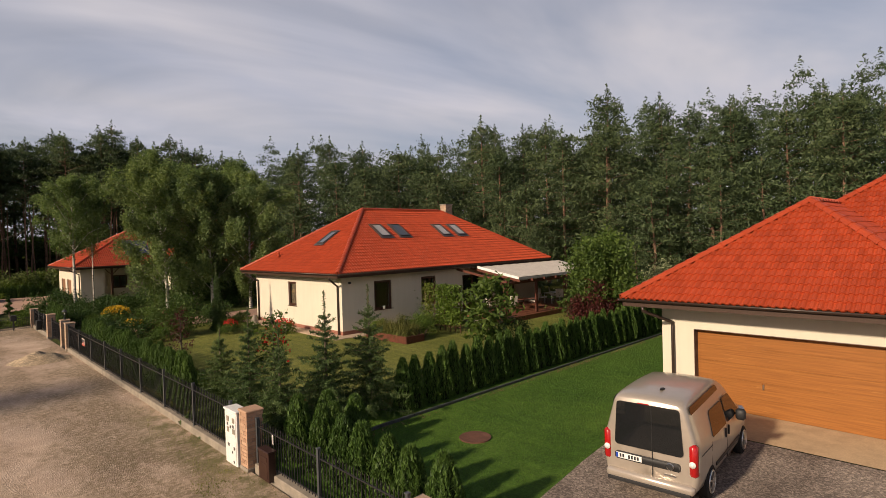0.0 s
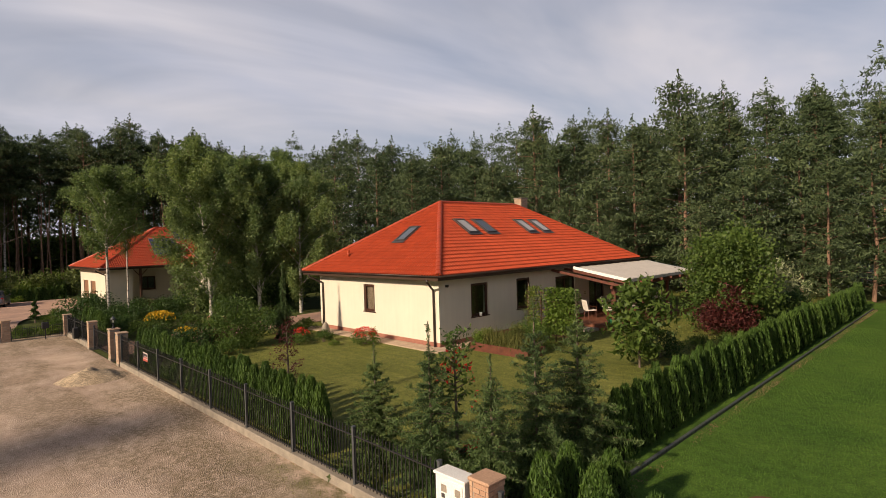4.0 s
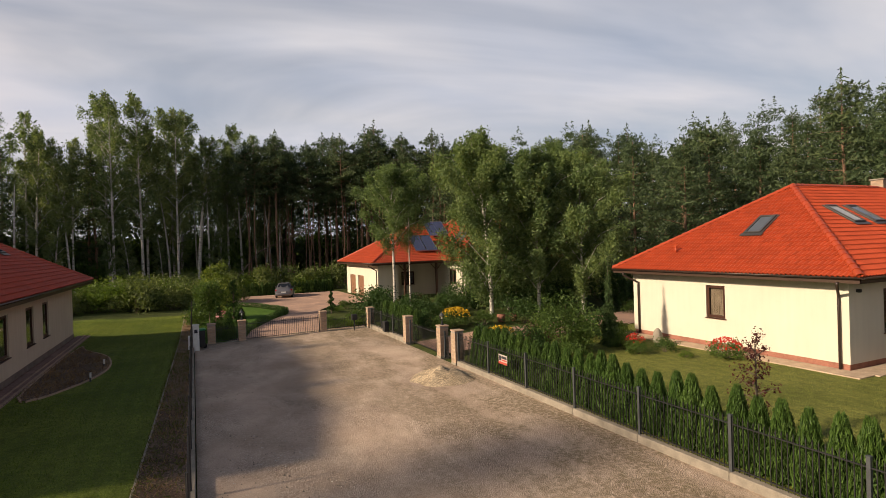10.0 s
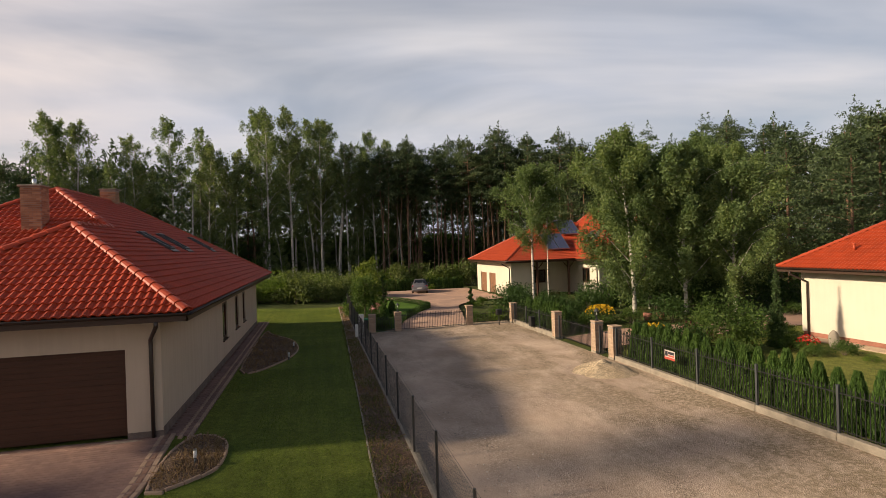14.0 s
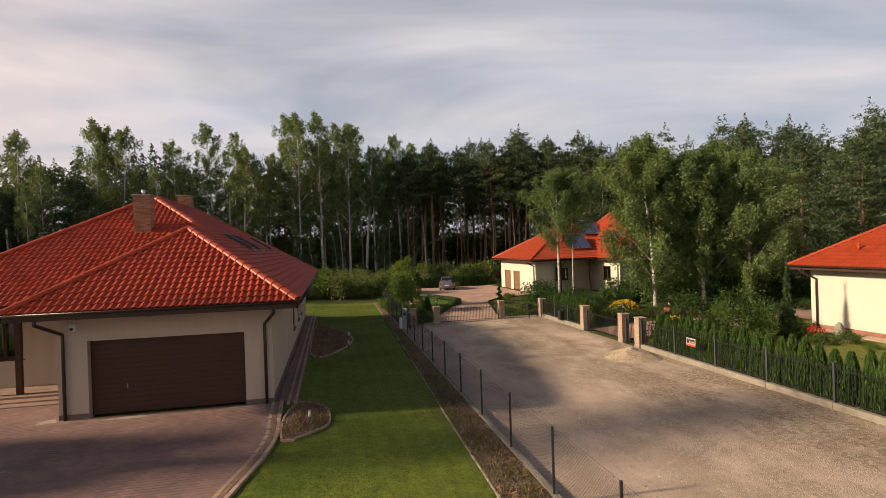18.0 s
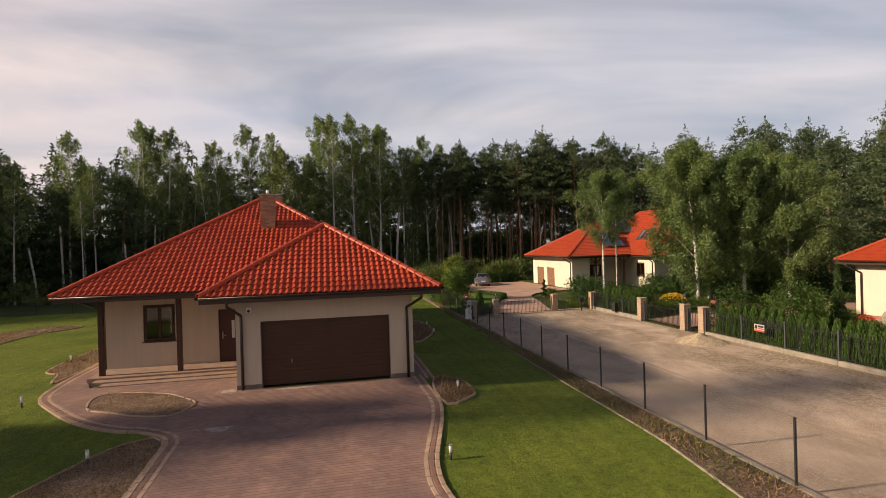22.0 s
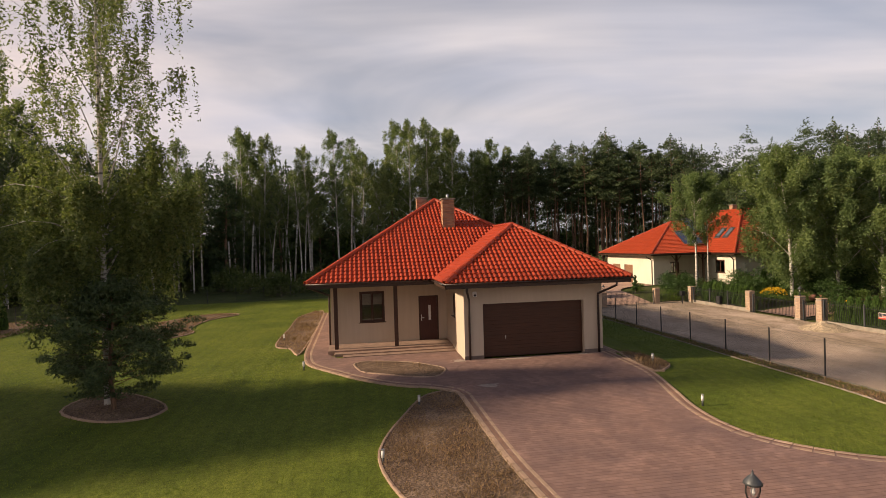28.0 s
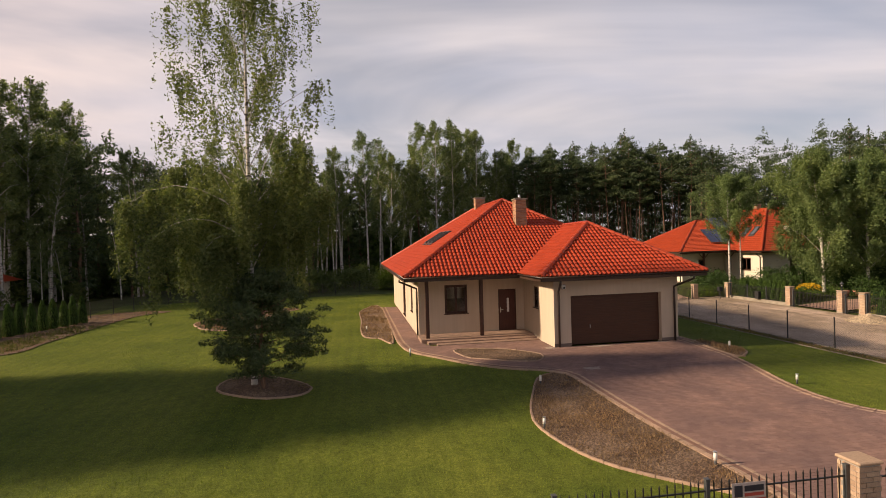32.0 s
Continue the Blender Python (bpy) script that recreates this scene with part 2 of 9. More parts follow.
def make_track(name):
    """A worn track: packed pale sand in wheel lines, loose grey gravel between, olive patches of creeping weed."""
    m = Mat(name, 0.95, 0.1)
    sand = m.ramp(m.noise(0.5, 6.0), [(0.3, (0.43, 0.315, 0.24)), (0.7, (0.63, 0.49, 0.385))])
    grit = m.ramp(m.noise(55.0, 3.0), [(0.3, (0.8, 0.8, 0.8)), (0.7, (1.14, 1.14, 1.12))])
    sand = m.mix(1.0, sand, grit, "MULTIPLY")
    v = m.n("ShaderNodeTexVoronoi")
    v.inputs["Scale"].default_value = 36.0
    m.link(m.pos.outputs["Position"], v.inputs["Vector"])
    stone = m.ramp(v.outputs["Color"], [(0.15, (0.20, 0.150, 0.118)), (0.5, (0.37, 0.285, 0.222)), (0.85, (0.62, 0.51, 0.415))])
    dark = m.ramp(m.noise(0.9, 4.0), [(0.35, (0.8, 0.78, 0.77)), (0.65, (1.1, 1.08, 1.05))])
    stone = m.mix(1.0, stone, dark, "MULTIPLY")
    lanes = m.ramp(m.noise(0.42, 7.0, (1.0, 0.5, 1.0), 0.66), [(0.40, (0.0, 0.0, 0.0)), (0.64, (0.9, 0.9, 0.9))])
    col = m.mix(lanes, sand, stone)
    weed = m.ramp(m.noise(0.32, 7.0, (1.3, 0.6, 1.0), 0.68), [(0.42, (0.0, 0.0, 0.0)), (0.54, (0.9, 0.9, 0.9))])
    sp = m.n("ShaderNodeSeparateXYZ")
    m.link(m.pos.outputs["Position"], sp.inputs[0])
    east = m.n("ShaderNodeMapRange")
    for k, v_ in (("From Min", -1.5), ("From Max", 3.5), ("To Min", 0.25), ("To Max", 0.85)):
        east.inputs[k].default_value = v_
    m.link(sp.outputs["X"], east.inputs["Value"])
    weed = m.mix(1.0, weed, east.outputs[0], "MULTIPLY")
    speck = m.ramp(m.noise(9.0, 6.0, None, 0.65), [(0.36, (0.15, 0.15, 0.15)), (0.56, (1.0, 1.0, 1.0))])
    col = m.mix(m.mix(1.0, weed, speck, "MULTIPLY"), col, (0.150, 0.118, 0.066))
    # a grassy verge before the street fence
    vx, vy = m.n("ShaderNodeMapRange"), m.n("ShaderNodeMapRange")
    for node, ax, a, b in ((vx, "X", 3.9, 5.0), (vy, "Y", 21.0, 18.0)):
        node.inputs["From Min"].default_value, node.inputs["From Max"].default_value = a, b
        m.link(sp.outputs[ax], node.inputs["Value"])
    ragged = m.ramp(m.noise(1.6, 7.0, None, 0.7), [(0.40, (0.0, 0.0, 0.0)), (0.58, (0.85, 0.85, 0.85))])
    col = m.mix(m.mix(1.0, m.mix(1.0, ragged, vx.outputs[0], "MULTIPLY"), vy.outputs[0], "MULTIPLY"), col, (0.130, 0.122, 0.052))
    m.color(col)
    m.bump(m.mix(lanes, m.noise(40.0, 4.0), v.outputs["Distance"]), 0.9, 0.03)
    return m.m


def make_wood(name, c, dark=0.6, along=(1.2, 14.0, 14.0), rough=0.5):
    m = Mat(name, rough, 0.35)
    g1 = m.ramp(m.noise(2.0, 6.0, along), [(0.3, sc(c, dark)), (0.7, sc(c, 1.15))])
    g2 = m.ramp(m.noise(0.8, 2.0), [(0.3, (0.9, 0.9, 0.9)), (0.7, (1.08, 1.08, 1.08))])
    m.color(m.mix(1.0, g1, g2, "MULTIPLY"))
    return m.m


def make_glass(name, tint=(0.75, 0.8, 0.82)):
    m = Mat(name, 0.03, 0.5)
    lw, fr, add = m.n("ShaderNodeLayerWeight"), m.n("ShaderNodeMath"), m.n("ShaderNodeMath")
    lw.inputs["Blend"].default_value = 0.5
    fr.operation, fr.inputs[1].default_value = "POWER", 4.0
    add.operation, add.inputs[1].default_value, add.use_clamp = "ADD", 0.07, True
    m.link(lw.outputs["Facing"], fr.inputs[0])
    m.link(fr.outputs[0], add.inputs[0])
    gl, tr = m.n("ShaderNodeBsdfGlossy"), m.n("ShaderNodeBsdfTransparent")
    gl.inputs["Roughness"].default_value = 0.03
    tr.inputs["Color"].default_value = (*tint, 1)
    ms = m.n("ShaderNodeMixShader")
    m.link(add.outputs[0], ms.inputs[0])
    m.link(tr.outputs[0], ms.inputs[1])
    m.link(gl.outputs[0], ms.inputs[2])
    m.link(ms.outputs[0], m.t.nodes["Material Output"].inputs["Surface"])
    return m.m


def make_bark(name, a, b, stretch=(6, 6, 1.2), scale=2.0, low=None):
    m = Mat(name, 0.9, 0.1)
    n = m.noise(scale, 5.0, stretch)
    col = m.ramp(n, [(0.36, a), (0.5, b)])
    m.color(col)
    m.bump(n, 0.6, 0.02)
    return m.m


ROOF = make_roof("roof_tile_orange", (0.345, 0.054, 0.018))
ROOF_C = make_roof("roof_tile_red", (0.375, 0.052, 0.018), 0.5)
WALL = make_wall("cream_render", (0.60, 0.55, 0.45), 0.035)
WALL_C = make_wall("beige_render", (0.52, 0.425, 0.33))
PLINTH = plain("plinth_red_brown", (0.30, 0.13, 0.09), 0.85, vary=0.2, fine=25)
SOFFIT = make_wood("soffit_dark_board", (0.055, 0.03, 0.02), 0.7)
GUTTER = plain("gutter_brown_metal", (0.035, 0.022, 0.018), 0.4, 0.5, vary=0.1)
FRAME = make_wood("window_frame_brown", (0.06, 0.024, 0.014), 0.7)
GLASS = make_glass("window_glass")
CURTAIN = plain("beige_curtain", (0.36, 0.25, 0.17), 0.9, 0.1)
DARK_IN = plain("room_dark", (0.13, 0.105, 0.085), 0.9)
LAWN_C = make_lawn("lawn_mown", (0.082, 0.118, 0.017), (0.168, 0.194, 0.034), 0.045)
LAWN_A = make_lawn("lawn_soft", (0.115, 0.130, 0.030), (0.200, 0.205, 0.058), 0.05)
LAWN_B = make_lawn("lawn_dense", (0.050, 0.110, 0.016), (0.092, 0.166, 0.027), 0.035)
MEADOW = make_lawn("rough_meadow", (0.045, 0.060, 0.018), (0.095, 0.110, 0.035))
ROAD = make_track("gravel_track")
GRAVEL = make_gravel("grey_gravel", (0.165, 0.135, 0.115), (0.245, 0.205, 0.175), (0.30, 0.255, 0.215), 0.8)
SOIL = make_gravel("dry_bed_soil", (0.11, 0.072, 0.050), (0.165, 0.115, 0.082), (0.23, 0.168, 0.122), 0.9)
CONCRETE = plain("concrete_kerb", (0.27, 0.235, 0.19), 0.9, 0.15, vary=0.2, fine=60, bump=0.3)
IRON = plain("iron_black_paint", (0.016, 0.016, 0.018), 0.45, 0.5, vary=0.2)
PINE_LEAF = leafy("pine_needles", (0.034, 0.058, 0.029), (0.112, 0.150, 0.074), 0.22)
SPRUCE_LEAF = leafy("spruce_needles", (0.046, 0.084, 0.030), (0.140, 0.198, 0.078), 0.3)
BIRCH_LEAF = leafy("birch_leaves", (0.100, 0.142, 0.066), (0.250, 0.300, 0.152), 0.45)
THUJA_LEAF = leafy("thuja_scales", (0.032, 0.071, 0.013), (0.092, 0.160, 0.033), 0.16)
BUSH_LEAF = leafy("shrub_leaves", (0.045, 0.085, 0.018), (0.120, 0.180, 0.045), 0.38)
BIRCH_BARK = make_bark("birch_bark", (0.09, 0.08, 0.07), (0.50, 0.47, 0.42), (2.5, 2.5, 9.0), 1.2)
PINE_BARK = make_bark("pine_bark", (0.085, 0.056, 0.042), (0.21, 0.130, 0.088))
GREY_BARK = make_bark("dark_bark", (0.05, 0.04, 0.03), (0.15, 0.12, 0.09))

# ---- building helpers ----


def where(ob):
    m = Matrix.Identity(4)
    while ob is not None:
        m = ob.matrix_basis @ m
        ob = ob.parent
    return m


def part(name, bm, material, parent=None, label="", smooth=False):
    """One mesh object, drawn in world places, under a thing or a part."""
    me = bpy.data.meshes.new(name)
    if parent is not None:
        bmesh.ops.transform(bm, matrix=where(parent).inverted(), verts=bm.verts)
    bm.to_mesh(me)
    bm.free()
    me.materials.append(material)
    if smooth:
        for p in me.polygons:
            p.use_smooth = True
    ob = new(name, me)
    ob.parent = parent
    return tagged(ob, label=label)


def raw(name, verts, faces, material, parent=None, label="", smooth=False):
    """The same from arrays of corners and faces."""
    me = bpy.data.meshes.new(name)
    me.from_pydata([tuple(v) for v in verts], [], [tuple(f) for f in faces])
    if parent is not None:
        me.transform(where(parent).inverted())
    me.materials.append(material)
    if smooth:
        for p in me.polygons:
            p.use_smooth = True
    ob = new(name, me)
    ob.parent = parent
    return tagged(ob, label=label)


def share(name, me, m, parent):
    """An alike piece on the same mesh at the world pose m."""
    ob = new(name, me)
    ob.parent = parent
    ob.matrix_basis = where(parent).inverted() @ m
    return ob


def thing(name, at, label, category, group="", kind="", turn=0.0):
    ob = new(name)
    ob.matrix_basis = pose(*at, 0, 0, turn)
    ob.empty_display_size = 0.2
    return tagged(ob, label, category, group, kind)


def box(bm, x0, y0, z0, x1, y1, z1, bevel=0.0):
    r = bmesh.ops.create_cube(bm, size=1.0)
    vs = r["verts"]
    for v in vs:
        v.co = Vector((x0 + (v.co.x + 0.5) * (x1 - x0), y0 + (v.co.y + 0.5) * (y1 - y0), z0 + (v.co.z + 0.5) * (z1 - z0)))
    if bevel:
        es = list({e for v in vs for e in v.link_edges})
        bmesh.ops.bevel(bm, geom=es, offset=bevel, segments=1, affect="EDGES")
    return bm


def boxes(*bs, bevel=0.0):
    bm = bmesh.new()
    for b in bs:
        box(bm, *b, bevel=bevel)
    return bm


def tube(bm, pts, r, n=8, caps=True):
    """A round bar through points; r is one radius or one for each point."""
    pts = [Vector(p) for p in pts]
    rs = r if isinstance(r, (list, tuple)) else [r] * len(pts)
    rings, ref = [], None
    for i, p in enumerate(pts):
        d = (pts[min(i + 1, len(pts) - 1)] - pts[max(i - 1, 0)]).normalized()
        if ref is None:
            ref = d.orthogonal().normalized()
        s = (ref - d * ref.dot(d)).normalized()
        ref = s
        q = d.cross(s)
        rings.append([bm.verts.new(p + rs[i] * (math.cos(2 * math.pi * k / n) * s + math.sin(2 * math.pi * k / n) * q)) for k in range(n)])
    for a, b in zip(rings, rings[1:]):
        for k in range(n):
            bm.faces.new((a[k], a[(k + 1) % n], b[(k + 1) % n], b[k]))
    if caps:
        bm.faces.new(rings[0][::-1])
        bm.faces.new(rings[-1])
    return bm


def bar(pts, r, n=8):
    return tube(bmesh.new(), pts, r, n)


# ---- ground ----


def lerp(a, b, k):
    k = min(1.0, max(0.0, k))
    return a + (b - a) * k


def along(v, pts):
    """A broken line through (v, value) pairs."""
    for (a, b), (c, d) in zip(pts, pts[1:]):
        if v <= c:
            return lerp(b, d, (v - a) / (c - a))
    return pts[-1][1]


# the west lot falls from the house to the street, and to the track beside it
FALL_Y = [(11.0, 0.0), (14.0, 0.10), (20.0, 0.24), (24.0, 0.34), (28.0, 0.50), (60.0, 0.50)]
FALL_X = [(-11.2, 0.50), (-11.0, 0.50), (-9.6, 0.36), (-6.2, 0.28), (-5.0, 0.16)]


def g(x, y):
    """Height of the ground."""
    if x < -5:
        z = min(along(y, FALL_Y), along(x, FALL_X))
    elif x < 5.3:
        z = 0.0
    else:
        z = lerp(0.10, lerp(0.14, 0.36, (y - 12.8) / 0.8), (x - 5.3) / 4)
    k = min(1.0, max(0.0, (y - 47) / 8))
    if x < -6.2:
        k = min(1.0, max(0.0, (y - 62) / 12))
    return z + (0.28 - z) * k


def surface(name, outline, lift_, material, label, category, cuts=2.0, parent=None):
    """A sheet of ground within an outline, draped over the ground."""
    bm = bmesh.new()
    vs = [bm.verts.new((x, y, 0)) for x, y in outline]
    f = bm.faces.new(vs)
    if f.normal.z < 0:
        f.normal_flip()
    bm.normal_update()
    bmesh.ops.triangulate(bm, faces=bm.faces[:])
    xs, ys = [p[0] for p in outline], [p[1] for p in outline]
    cutx = [c for c in (-11.0, -10.3, -9.6, -8.5, -7.3, -6.2, -5.0, 5.3, 9.3) if min(xs) < c < max(xs)]
    cuty = [c for c in (11, 12.8, 13.6, 14, 15.5, 17, 18.5, 20, 21, 22, 23, 24, 25, 26, 27, 28, 47, 51, 55, 62, 74) if min(ys) < c < max(ys)]
    for c in cutx:
        bmesh.ops.bisect_plane(bm, geom=bm.verts[:] + bm.edges[:] + bm.faces[:], plane_co=(c, 0, 0), plane_no=(1, 0, 0))
    for c in cuty:
        bmesh.ops.bisect_plane(bm, geom=bm.verts[:] + bm.edges[:] + bm.faces[:], plane_co=(0, c, 0), plane_no=(0, 1, 0))
    for v in bm.verts:
        v.co.z = g(v.co.x + (1e-4 if v.co.x < -5.5 else 0), v.co.y) + lift_
    for fc in bm.faces:
        if fc.normal.z < 0:
            fc.normal_flip()
    ob = part(name, bm, material, parent)
    return tagged(ob, label, category, kind="structure")


# one sheet to the horizon
gx = sorted({-1500, -700, -300, -150, -100, -70, -50, -40, -30, -20, -12, -11, -10.3, -9.6, -8.5, -7.3, -6.2, -5.01, -4.99, -3, 0, 3, 5.29, 5.31, 9.3, 15, 25, 40, 60, 90, 150, 300, 700, 1500})
gy = sorted({-900, -300, -100, -40, -10, 0, 5, 11, 12.8, 13.6, 14, 15.5, 17, 18.5, 20, 21, 22, 23, 24, 25, 26, 27, 28, 34, 40, 47, 51, 55, 62, 68, 74, 90, 120, 200, 400, 900, 1800})
verts = [(x, y, g(x, y) - 0.07) for y in gy for x in gx]
nx = len(gx)
faces = [(j * nx + i, j * nx + i + 1, (j + 1) * nx + i + 1, (j + 1) * nx + i) for j in range(len(gy) - 1) for i in range(nx - 1)]
tagged(raw("ground", verts, faces, MEADOW), "rough grassy ground reaching the woods", "ground", kind="structure")


def smooth_line(pts, n=6, closed=False):
    """A curve through points."""
    out, k = [], len(pts)
    P = [Vector((p[0], p[1])) for p in pts]
    for i in range(k if closed else k - 1):
        a, b, c, d = (P[(i + o) % k] if closed else P[min(max(i + o, 0), k - 1)] for o in (-1, 0, 1, 2))
        for s in range(n):
            t = s / n
            q = 0.5 * ((2 * b) + (c - a) * t + (2 * a - 5 * b + 4 * c - d) * t * t + (3 * b - a - 3 * c + d) * t ** 3)
            out.append((q.x, q.y))
    if not closed:
        out.append((P[-1].x, P[-1].y))
    return out


ROAD_W, ROAD_E = -4.85, 5.34
surface("road", [(ROAD_W, -30), (ROAD_E, -30), (ROAD_E, 48.2), (ROAD_W, 48.2)], 0.0, ROAD, "pale sandy gravel track with worn wheel lines", "road")
surface("road_front", [(-120, -30), (ROAD_W - 0.02, -30), (ROAD_W - 0.02, 9.5), (-120, 9.5)], 0.0, ROAD, "pale sandy gravel street in front of the fence", "road")
LAWN_EDGE = [(-6.75, 12.2), (-6.45, 17.2), (-6.17, 20.6), (-6.1, 26.0), (-5.98, 31.0), (-5.84, 38.0), (-5.62, 48.0), (-5.5, 62.0)]
surface("lawn_west", [(-48, 12.2), *LAWN_EDGE, (-48, 60)], -0.01, LAWN_C, "freshly mown green lawn with mowing stripes", "lawn")
surface("lawn_east", [(5.6, 13.2), (46, 13.2), (46, 40), (8.5, 40), (5.6, 33)], -0.01, LAWN_A, "dry yellowish green garden lawn", "lawn")
surface("lawn_south", [(5.6, 6.0), (9.6, 6.3), (12.4, 6.8), (14.6, 7.1), (16.4, 7.4), (46, 7.4), (46, 13.2), (5.6, 13.2)], -0.01, LAWN_B, "dense green short lawn", "lawn")
surface("gravel_yard", [(5.6, -20), (14.6, -20), (14.6, 7.3), (13.1, 7.1), (11.9, 6.95), (10.8, 6.82), (9.8, 6.65), (8.4, 6.45), (7.0, 6.3), (5.6, 6.2)], 0.0, GRAVEL, "grey gravel yard in front of the garage", "gravel yard")

# ---- houses ----


class Roof:
    """Tiled slopes over eaves at height z0, all at one pitch."""

    def __init__(self, house, z0, pitch, material, tw=0.30, course=0.345):
        self.house, self.z0, self.pitch, self.mat, self.tw, self.course = house, z0, pitch, material, tw, course
        self.body = bmesh.new()
        self.tv, self.tf = [], []
        self.single = 0
        prof = [0.004, 0.042, 0.058, 0.037, 0.0, 0.004]
        us = [0.0, 0.05, 0.11, 0.175, 0.225, 0.30]
        self.prof = [(u * tw / 0.30, h * (0.75 + tw / 1.2)) for u, h in zip(us, prof)]
        c = course + 0.02
        vs, fs, n = [], [], len(prof)
        for u, h in self.prof:
            vs.append((u, 0.0, h * 0.9 + 0.040))
        for u, h in self.prof:
            vs.append((u, c, h - 0.004))
        for u, h in self.prof:
            vs.append((u, 0.006, h - 0.012))
        for i in range(n - 1):
            fs.append((i, i + 1, n + i + 1, n + i))
            fs.append((2 * n + i, 2 * n + i + 1, i + 1, i))
        self.v, self.f = np.array(vs), fs
        me = bpy.data.meshes.new("roof_tile")
        me.from_pydata(vs, [], fs)
        me.materials.append(material)
        self.tile_mesh = me
        cap, cf, k = [], [], 7
        for j, (yy, rr) in enumerate(((0.0, 0.150), (0.40, 0.122), (0.0, 0.12))):
            for i in range(k):
                a = math.pi * (i / (k - 1))
                cap.append((math.cos(a) * rr, yy, math.sin(a) * rr * 0.8))
        for i in range(k - 1):
            cf.append((i, k + i, k + i + 1, i + 1))
            cf.append((2 * k + i, i, i + 1, 2 * k + i + 1))
        me = bpy.data.meshes.new("ridge_tile")
        me.from_pydata(cap, [], cf)
        me.materials.append(material)
        self.cap_mesh = me

    def slope(self, eave, up, poly, loose=0):
        """eave: a plan point on the eave; up: plan direction uphill; poly: the slope in plan, anticlockwise. loose: tiles that are parts."""
        e, d = Vector((*eave, 0)), Vector((*up, 0)).normalized()
        s = Vector((d.y, -d.x, 0))
        cs, sn = math.cos(math.atan(self.pitch)), math.sin(math.atan(self.pitch))
        w3 = Vector((d.x * cs, d.y * cs, sn))
        n3 = s.cross(w3)
        o = Vector((eave[0], eave[1], self.z0))
        pl = []
        for x, y in poly:
            r = Vector((x, y, 0)) - e
            pl.append((r.dot(s), r.dot(d) / cs))
        area = sum(a[0] * b[1] - b[0] * a[1] for a, b in zip(pl, pl[1:] + pl[:1]))
        if area < 0:
            pl.reverse()
        edges = list(zip(pl, pl[1:] + pl[:1]))

        def inside(u, w):
            return all((b[0] - a[0]) * (w - a[1]) - (b[1] - a[1]) * (u - a[0]) > -1e-6 for a, b in edges)

        M = Matrix(((s.x, w3.x, n3.x, o.x), (s.y, w3.y, n3.y, o.y), (s.z, w3.z, n3.z, o.z), (0, 0, 0, 1)))
        u0, u1 = min(p[0] for p in pl), max(p[0] for p in pl)
        w0, w1 = min(p[1] for p in pl), max(p[1] for p in pl)
        cut_v, cut_f, full = [], [], []
        for j in range(int(w0 / self.course) - 1, int(w1 / self.course) + 1):
            for i in range(int(u0 / self.tw) - 1, int(u1 / self.tw) + 2):
                u, w = i * self.tw, j * self.course - 0.04
                cor = [inside(u + a, w + b) for a, b in ((0, 0.04), (self.tw, 0.04), (0, self.course), (self.tw, self.course))]
                if all(cor):
                    full.append((u, w))
                elif any(cor) or any(inside(u + self.tw / 2, w + q) for q in (0.08, self.course / 2, self.course)):
                    b = len(cut_v)
                    cut_v.extend((self.v + (u, w, 0)).tolist())
                    cut_f.extend([tuple(q + b for q in f) for f in self.f])
        rm = np.array(M.to_3x3())
        for k, (u, w) in enumerate(full):
            if k < loose:
                share("roof_tile", self.tile_mesh, M @ Matrix.Translation((u, w, 0)), self.house)
            else:
                b = len(self.tv)
                self.tv.extend(((self.v + (u, w, 0)) @ rm.T + np.array(o)).tolist())
                self.tf.extend([tuple(q + b for q in f) for f in self.f])
        if cut_v:
            me = bpy.data.meshes.new("cut")
            me.from_pydata(cut_v, [], cut_f)
            bm = bmesh.new()
            bm.from_mesh(me)
            bpy.data.meshes.remove(me)
            for a, b in edges:
                ew = abs(a[1]) < 1e-3 and abs(b[1]) < 1e-3
                nrm = Vector((b[1] - a[1], -(b[0] - a[0]), 0)).normalized()
                co = Vector((a[0], a[1] - (0.05 if ew else 0), 0))
                bmesh.ops.bisect_plane(bm, geom=bm.verts[:] + bm.edges[:] + bm.faces[:], plane_co=co, plane_no=nrm, clear_outer=True)
            bm.transform(M)
            bm.verts.index_update()
            b = len(self.tv)
            self.tv.extend([tuple(v.co) for v in bm.verts])
            self.tf.extend([tuple(v.index + b for v in f.verts) for f in bm.faces])
            bm.free()
        # the deck under the tiles
        top = [M @ Vector((u, w, -0.02)) for u, w in pl]
        low = [M @ Vector((u, w, -0.14)) for u, w in pl]
        tv, lv = [self.body.verts.new(p) for p in top], [self.body.verts.new(p) for p in low]
        self.body.faces.new(tv)
        self.body.faces.new(lv[::-1])
        for k in range(len(tv)):
            q = (k + 1) % len(tv)
            self.body.faces.new((tv[k], lv[k], lv[q], tv[q]))

    def caps(self, a, b):
        """Ridge or hip tiles from a up to b, in plan; heights come from z."""
        a, b = Vector(a), Vector(b)
        d = (b - a).normalized()
        s = d.cross(Vector((0, 0, 1))).normalized()
        n = s.cross(d)
        k = max(1, int((b - a).length / 0.37))
        for i in range(k):
            p = a + d * (i * (b - a).length / k) + n * 0.015
            share("ridge_tile", self.cap_mesh, Matrix(((s.x, d.x, n.x, p.x), (s.y, d.y, n.y, p.y), (s.z, d.z, n.z, p.z), (0, 0, 0, 1))), self.house)

